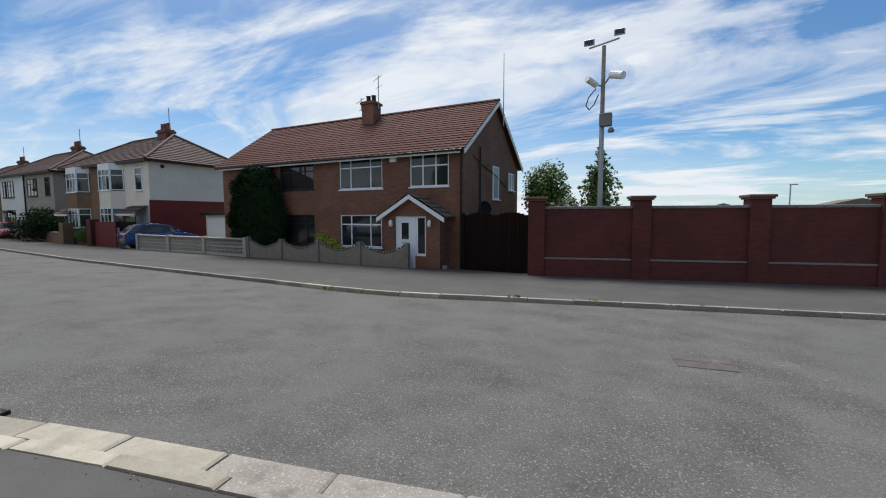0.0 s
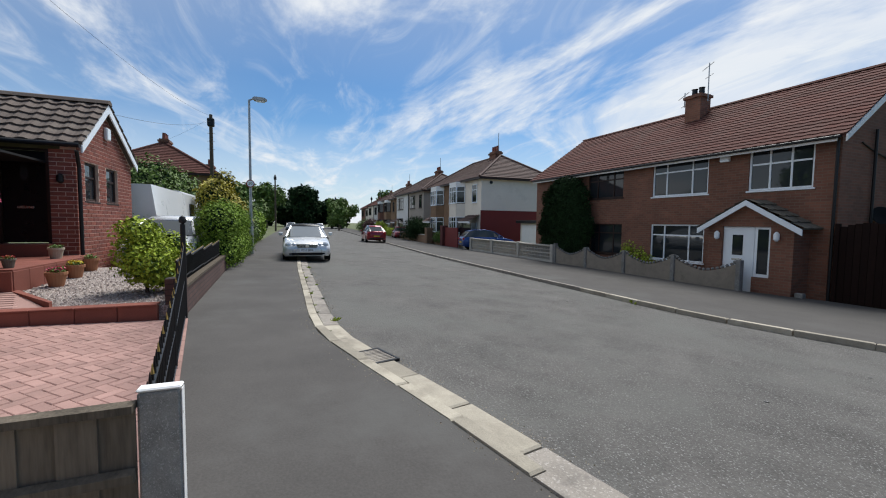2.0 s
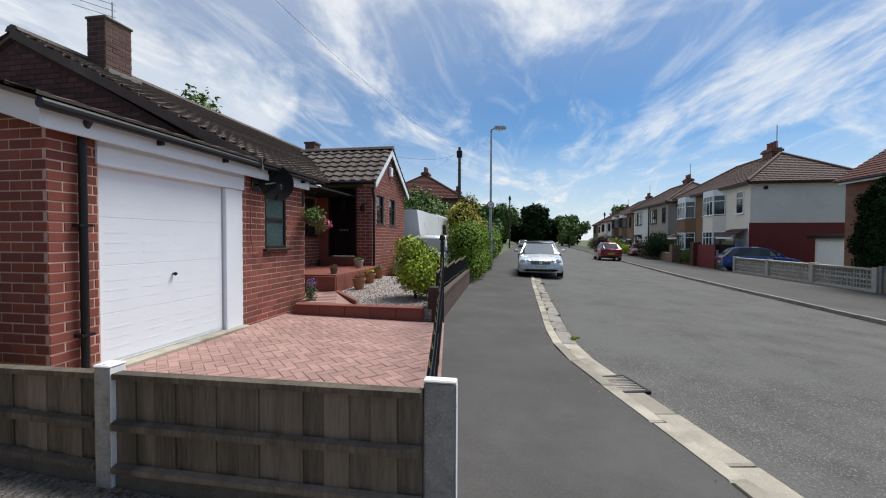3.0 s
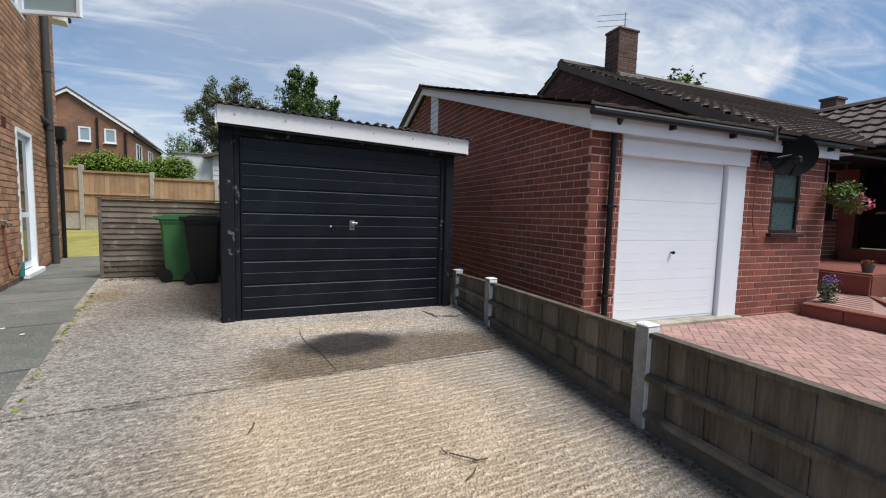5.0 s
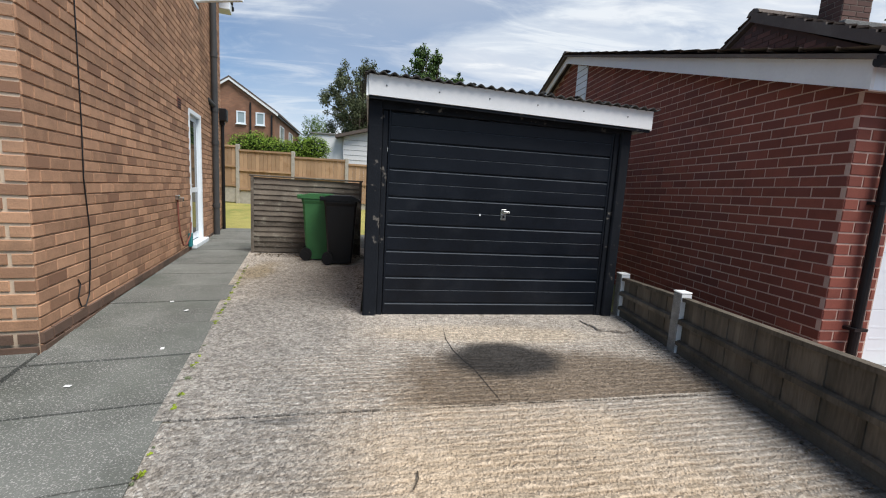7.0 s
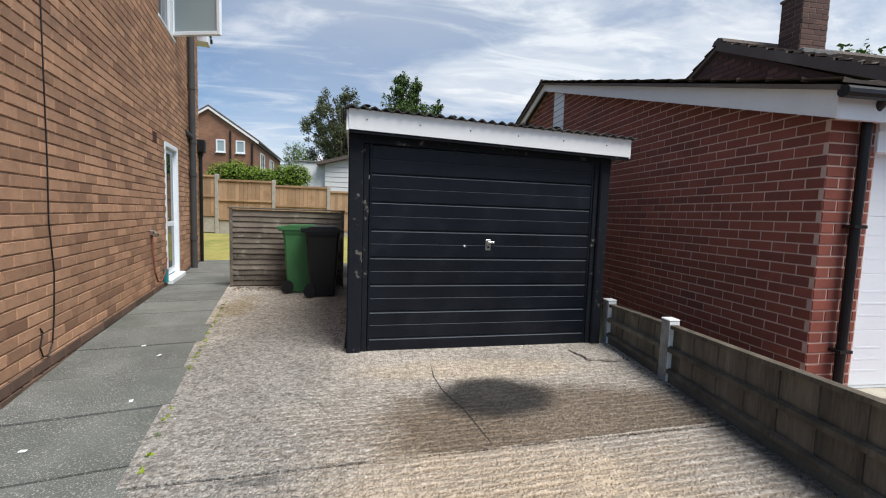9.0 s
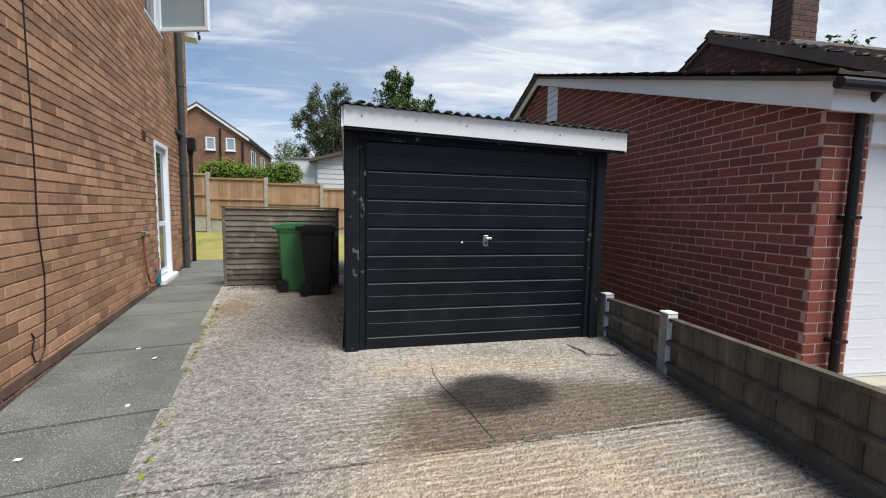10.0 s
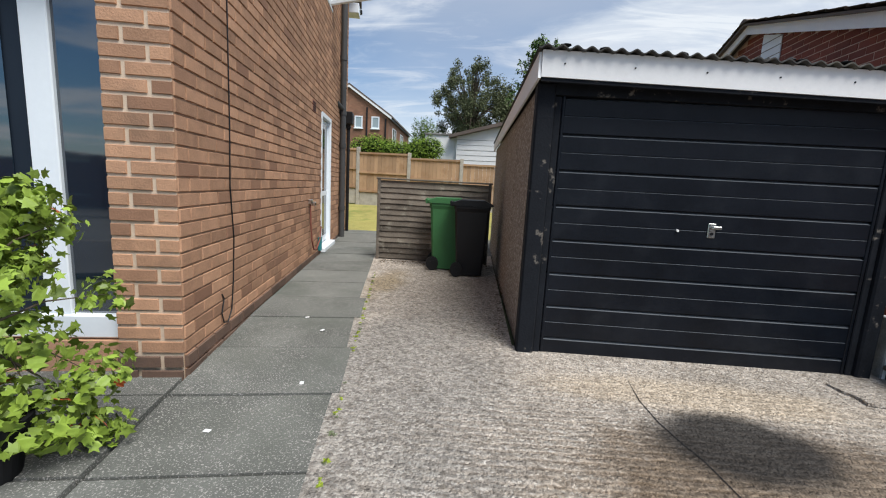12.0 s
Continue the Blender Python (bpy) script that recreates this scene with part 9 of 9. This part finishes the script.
pole(30.4, 4.6, -0.2, 8.2, "dark timber telegraph pole with a junction box")
pole(68, 1.4, -0.3, 8.6, "far timber telegraph pole along the pavement")
pole(95, -18.8, -0.8, 8.0, "far timber pole behind the houses")
for k, (a, b, sag) in enumerate((((30.4, 4.6, 7.6), (12.8, 4.6, 3.9), 0.3), ((30.4, 4.6, 7.8), (33, 9.0, 6.0), 0.2), ((30.4, 4.6, 7.9), (-1.5, 5.5, 6.2), 0.9))):
    a, b = Vector(a), Vector(b)
    pts = [a.lerp(b, i / 16) - Vector((0, 0, sag * 4 * (i / 16) * (1 - i / 16))) for i in range(17)]
    w = part("overhead_wire", tube(pts, 0.005, 4), M_PVC_BLACK)
    tagged(w, "thin black overhead telephone wire", "wire", "overhead wires")

# ---- the houses and trees on this side, further on ----
lh_ = thing("house", pose(0, 0, -0.2), "brick house with a brown hipped tiled roof and chimney", "house", "houses along the street")
part("wall", box(34, 43, 5.0, 12.5, 0, 4.75), M_FB_TAN, lh_)
hip_roof(lh_, 34, 43, 12.5, 5.0, 4.75, 7.3, M_TILE_RED)
chimney(lh_, 37.8, 8.75, 7.2, 0.4)
chimney(lh_, 42.4, 6.4, 5.9, 0.5, None, 2)
g_ = part("window_group", box(0, 0.001, 0, 0.001, 0, 0.001), M_WHITE, lh_, m=frame_of((34, 5.0, 0), (1, 0, 0), (0, -1, 0)))
for x in (1.0, 5.5):
    window(g_, x, x + 1.8, 3.1, 4.3, -0.02, (0.5,), (0.7,), M_WHITE, M_GLASS)
tree("tree", (92, 3.5, -0.4), 9.8, 4.0, M_LEAF, "tall green tree beside the pavement", 121, 14, 5000, 0.55, 0.08)
tree("tree", (74, 7.0, -0.4), 8.0, 3.5, M_LEAF, "tall green tree in a front garden", 122, 14, 5000, 0.45, 0.08)
for k, (x, y, h, s) in enumerate(((128, -6.0, 12.5, 6.0), (136, 4, 10.5, 6), (133, -14, 9.0, 6.5), (140, -1, 9.0, 7.0))):
    tree("tree", (x, y, -0.6), h, s, M_LEAF_DARK, "large dark tree closing the end of the street", 130 + k, 18, 7000, 0.95, 0.02)
tree("tree", (112, -27, -0.8), 11, 4.5, M_LEAF, "green tree behind the far houses", 140, 12, 4000, 0.6, 0.2)
tree("tree", (122, -15.5, -0.7), 9.0, 5.0, M_LEAF, "green tree closing the far end of the street", 143, 14, 5000, 0.6, 0.03)
tree("tree", (96, -11.5, -0.6), 5.5, 2.6, M_LEAF, "small green tree beside the road", 141, 12, 3500, 0.4, 0.05)
tree("tree", (19.4, 17, 0.2), 8.75, 2.4, M_LEAF, "leafy tree behind the bungalow roof", 142, 14, 6000, 0.22, 0.4)

# ---- behind the house and garage ----
bf = thing("garden_fence", frame_of((-10.7, 16.0, 0.52), (1, 0.0, 0), (0, -1, 0)), "new timber garden fence with concrete posts and gravel boards", "fence")
M_NEWWOOD = material("new_fence_wood", (0.43, 0.28, 0.17), 0.8, vary=0.15, scale=2, fine=40, bump=0.3, random_ob=0.35, stain=(0.33, 0.19, 0.10), stain_scale=3)
M_STONEB = material("stone_gravel_board", (0.42, 0.39, 0.34), 0.9, vary=0.25, scale=9, fine=60, bump=0.8)
for k in range(9):
    x0 = -0.4 + k * 1.76
    dz = -0.12 * (k - 3)
    part("post", box(x0, x0 + 0.11, -0.06, 0.06, -0.2 + dz, 1.86 + dz, 0.01), M_STONEB, bf)
    part("gravel_board", box(x0 + 0.113, x0 + 1.757, -0.025, 0.025, -0.15 + dz, 0.355 + dz, 0.01), M_STONEB, bf)
    for i in range(13):
        w = 1.644 / 13
        part("board", box(x0 + 0.113 + i * w, x0 + 0.113 + (i + 1) * w - 0.004, -0.02 - 0.004 * (i % 2), 0.0, 0.36 + dz, 1.66 + dz, 0.003), M_NEWWOOD, bf)
    for z in (0.38, 1.0, 1.64):
        part("rail", box(x0 + 0.113, x0 + 1.757, -0.06, -0.026, z + dz, z + 0.06 + dz), M_NEWWOOD, bf)
# brick house beyond, gable towards the garden
bh = thing("house", pose(-12.4, 33.0, 0.6, 0, 0, 5), "brown brick house with white windows beyond the garden", "house")
part("gable_wall", prism([(-2.95, -0.3), (2.95, -0.3), (2.95, 5.5), (0, 7.5), (-2.95, 5.5)], "y", -0.3, 0.0), M_FB_GARDEN, bh)
part("side_wall", box(2.65, 2.95, 0.001, 11, -0.3, 5.5), M_FB_GARDEN, bh)
part("other_walls", bx(box(-2.95, -2.65, 0.001, 11, 0, 5.5), -2.95, 2.95, 11, 11.3, 0, 5.5), M_FB_GARDEN, bh)
for sx in (-1, 1):
    e = sx * 3.2
    part("roof", prism([(e, 5.42), (0, 7.58), (0, 7.72), (e, 5.56)], "y", -0.45, 11.5), M_TILE, bh)
    part("barge_board", prism([(e, 5.25), (0, 7.42), (0, 7.57), (e, 5.42)], "y", -0.5, -0.46), M_WHITE_PAINT, bh)
g_ = part("window_group", box(0, 0.001, 0, 0.001, 0, 0.001), M_WHITE, bh, m=frame_of((0, -0.3, 0), (1, 0, 0), (0, -1, 0)))
window(g_, 0.42, 1.02, 4.55, 5.43, -0.02, (), (), M_WHITE, M_FROST, bar=0.09)
window(g_, 1.68, 2.28, 4.55, 5.43, -0.02, (), (), M_WHITE, M_FROST, bar=0.09)
part("downpipe", rod((1.35, -0.38, 0.0), (1.35, -0.38, 6.05), 0.06), M_PVC_BLACK, bh)
part("waste_pipe", rod((2.75, -0.36, 0.0), (2.75, -0.36, 5.3), 0.06), M_PVC_BLACK, bh)
g_ = part("window_group", box(0, 0.001, 0, 0.001, 0, 0.001), M_WHITE, bh, m=frame_of((2.95, 0, 0), (0, 1, 0), (1, 0, 0)))
for y in (1.5, 5.5):
    window(g_, y, y + 1.6, 3.6, 4.9, -0.02, (0.5,), (), M_WHITE, M_GLASS)
part("gutter", box(3.0, 3.12, 0, 11, 5.3, 5.42, 0.02), M_PVC_BLACK, bh)
hedge("hedge", [(dx, 0, 2.05 + 0.12 * math.sin(dx * 3), 0.55, 0.5, 0.5) for dx in (0, 0.55, 1.1, 1.7, 2.2, 2.7)] + [(dx, 0, 1.2, 0.7, 0.6, 0.9) for dx in (0, 0.9, 1.8, 2.7)], 26000, 0.05, M_LEAF_HEDGE, "leafy green garden hedge above the fence", 151, -6.35, 18.0, 0.42)
tree("tree", (-9.4, 47.0, 0.6), 7.6, 1.9, M_LEAF, "green tree beyond the garden hedge", 171, 10, 5000, 0.13, 0.3)
ws = thing("garden_shed", pose(-4.12, 19.4, 0.7), "white rendered outbuilding beyond the fence", "shed")
part("wall", box(0.0, 1.29, 0, 3.0, -0.4, 2.58), M_WHITE_PAINT, ws)
part("roof", box(-0.04, 1.29, -0.05, 3.1, 2.58, 2.64, 0.01), M_CONC, ws)
wg2 = thing("garage", pose(-2.8, 19.2, 0.7), "white boarded garage with a dark shallow roof", "garage")
part("wall", prism([(0.0, -0.4), (3.4, -0.4), (3.4, 2.55), (1.7, 3.0), (0, 2.55)], "y", 0, 4.0), M_WHITE_PAINT, wg2)
part("roof", prism([(-0.3, 2.44), (1.7, 2.96), (3.7, 2.44), (3.7, 2.56), (1.7, 3.1), (-0.3, 2.56)], "y", -0.25, 4.2), M_TILE, wg2)
for i in range(12):
    part("board_line", box(0.02, 3.38, -0.008, -0.001, 0.2 + i * 0.2, 0.212 + i * 0.2), M_CONC, wg2)
fr_h = thing("far_roofs", pose(-3.6, 40.0, 0.6), "low grey roof far beyond the white sheds", "building")
part("wall", box(-2.2, 2.2, 0, 5, -0.4, 4.6), M_GREYR, fr_h)
part("roof", prism([(-2.6, 4.6), (2.6, 4.6), (0, 6.2)], "y", -0.3, 5.3), M_TILE, fr_h)
# trees behind the garage
birch = thing("birch_tree", pose(-2.85, 27.0, 0.6), "airy grey-green tree behind the garden", "tree")
rr = random.Random(161)
bb = []
while len(bb) < 170:
    x, y, z = rr.uniform(-1, 1), rr.uniform(-1, 1), rr.uniform(-1, 1)
    if x * x + y * y + z * z < 1:
        w = rr.uniform(0.16, 0.42) * (1.15 - 0.45 * z)
        bb.append((x * 2.2, y * 2.0, 5.3 + z * 2.75, w, w, w * 1.15))
part("trunk", limbs((0, 0, -0.35), (0, 0, 6.2), 0.2, bb[::3], 161), M_BARK, birch)
leaf_cloud("crown", bb, 30000, 0.085, M_LEAF_OLIVE, birch, 161, shell=0.15)
tree("tree", (-0.9, 29.0, 0.6), 7.2, 1.7, M_LEAF_OLIVE, "olive-green tree behind the garage", 162, 14, 12000, 0.11, 0.25)
conifer("conifer", (0.42, 22.0, 0.5), 7.4, 2.5, M_CONIFER, "feathery green conifer behind the garage", 165, 26000, 0.10, "conifers")
conifer("conifer", (1.1, 22.5, 0.5), 7.35, 2.4, M_CONIFER, "feathery green conifer behind the garage", 166, 24000, 0.10, "conifers")
conifer("conifer", (2.15, 22.1, 0.5), 6.3, 1.9, M_CONIFER, "feathery green conifer behind the garage", 167, 16000, 0.10, "conifers")
bush_b = tree("tree", (-12.5, 24, 0.5), 3.7, 1.6, M_LEAF, "red-tinged shrub against the far house", 170, 8, 2500, 0.12, 0.15, "bush")
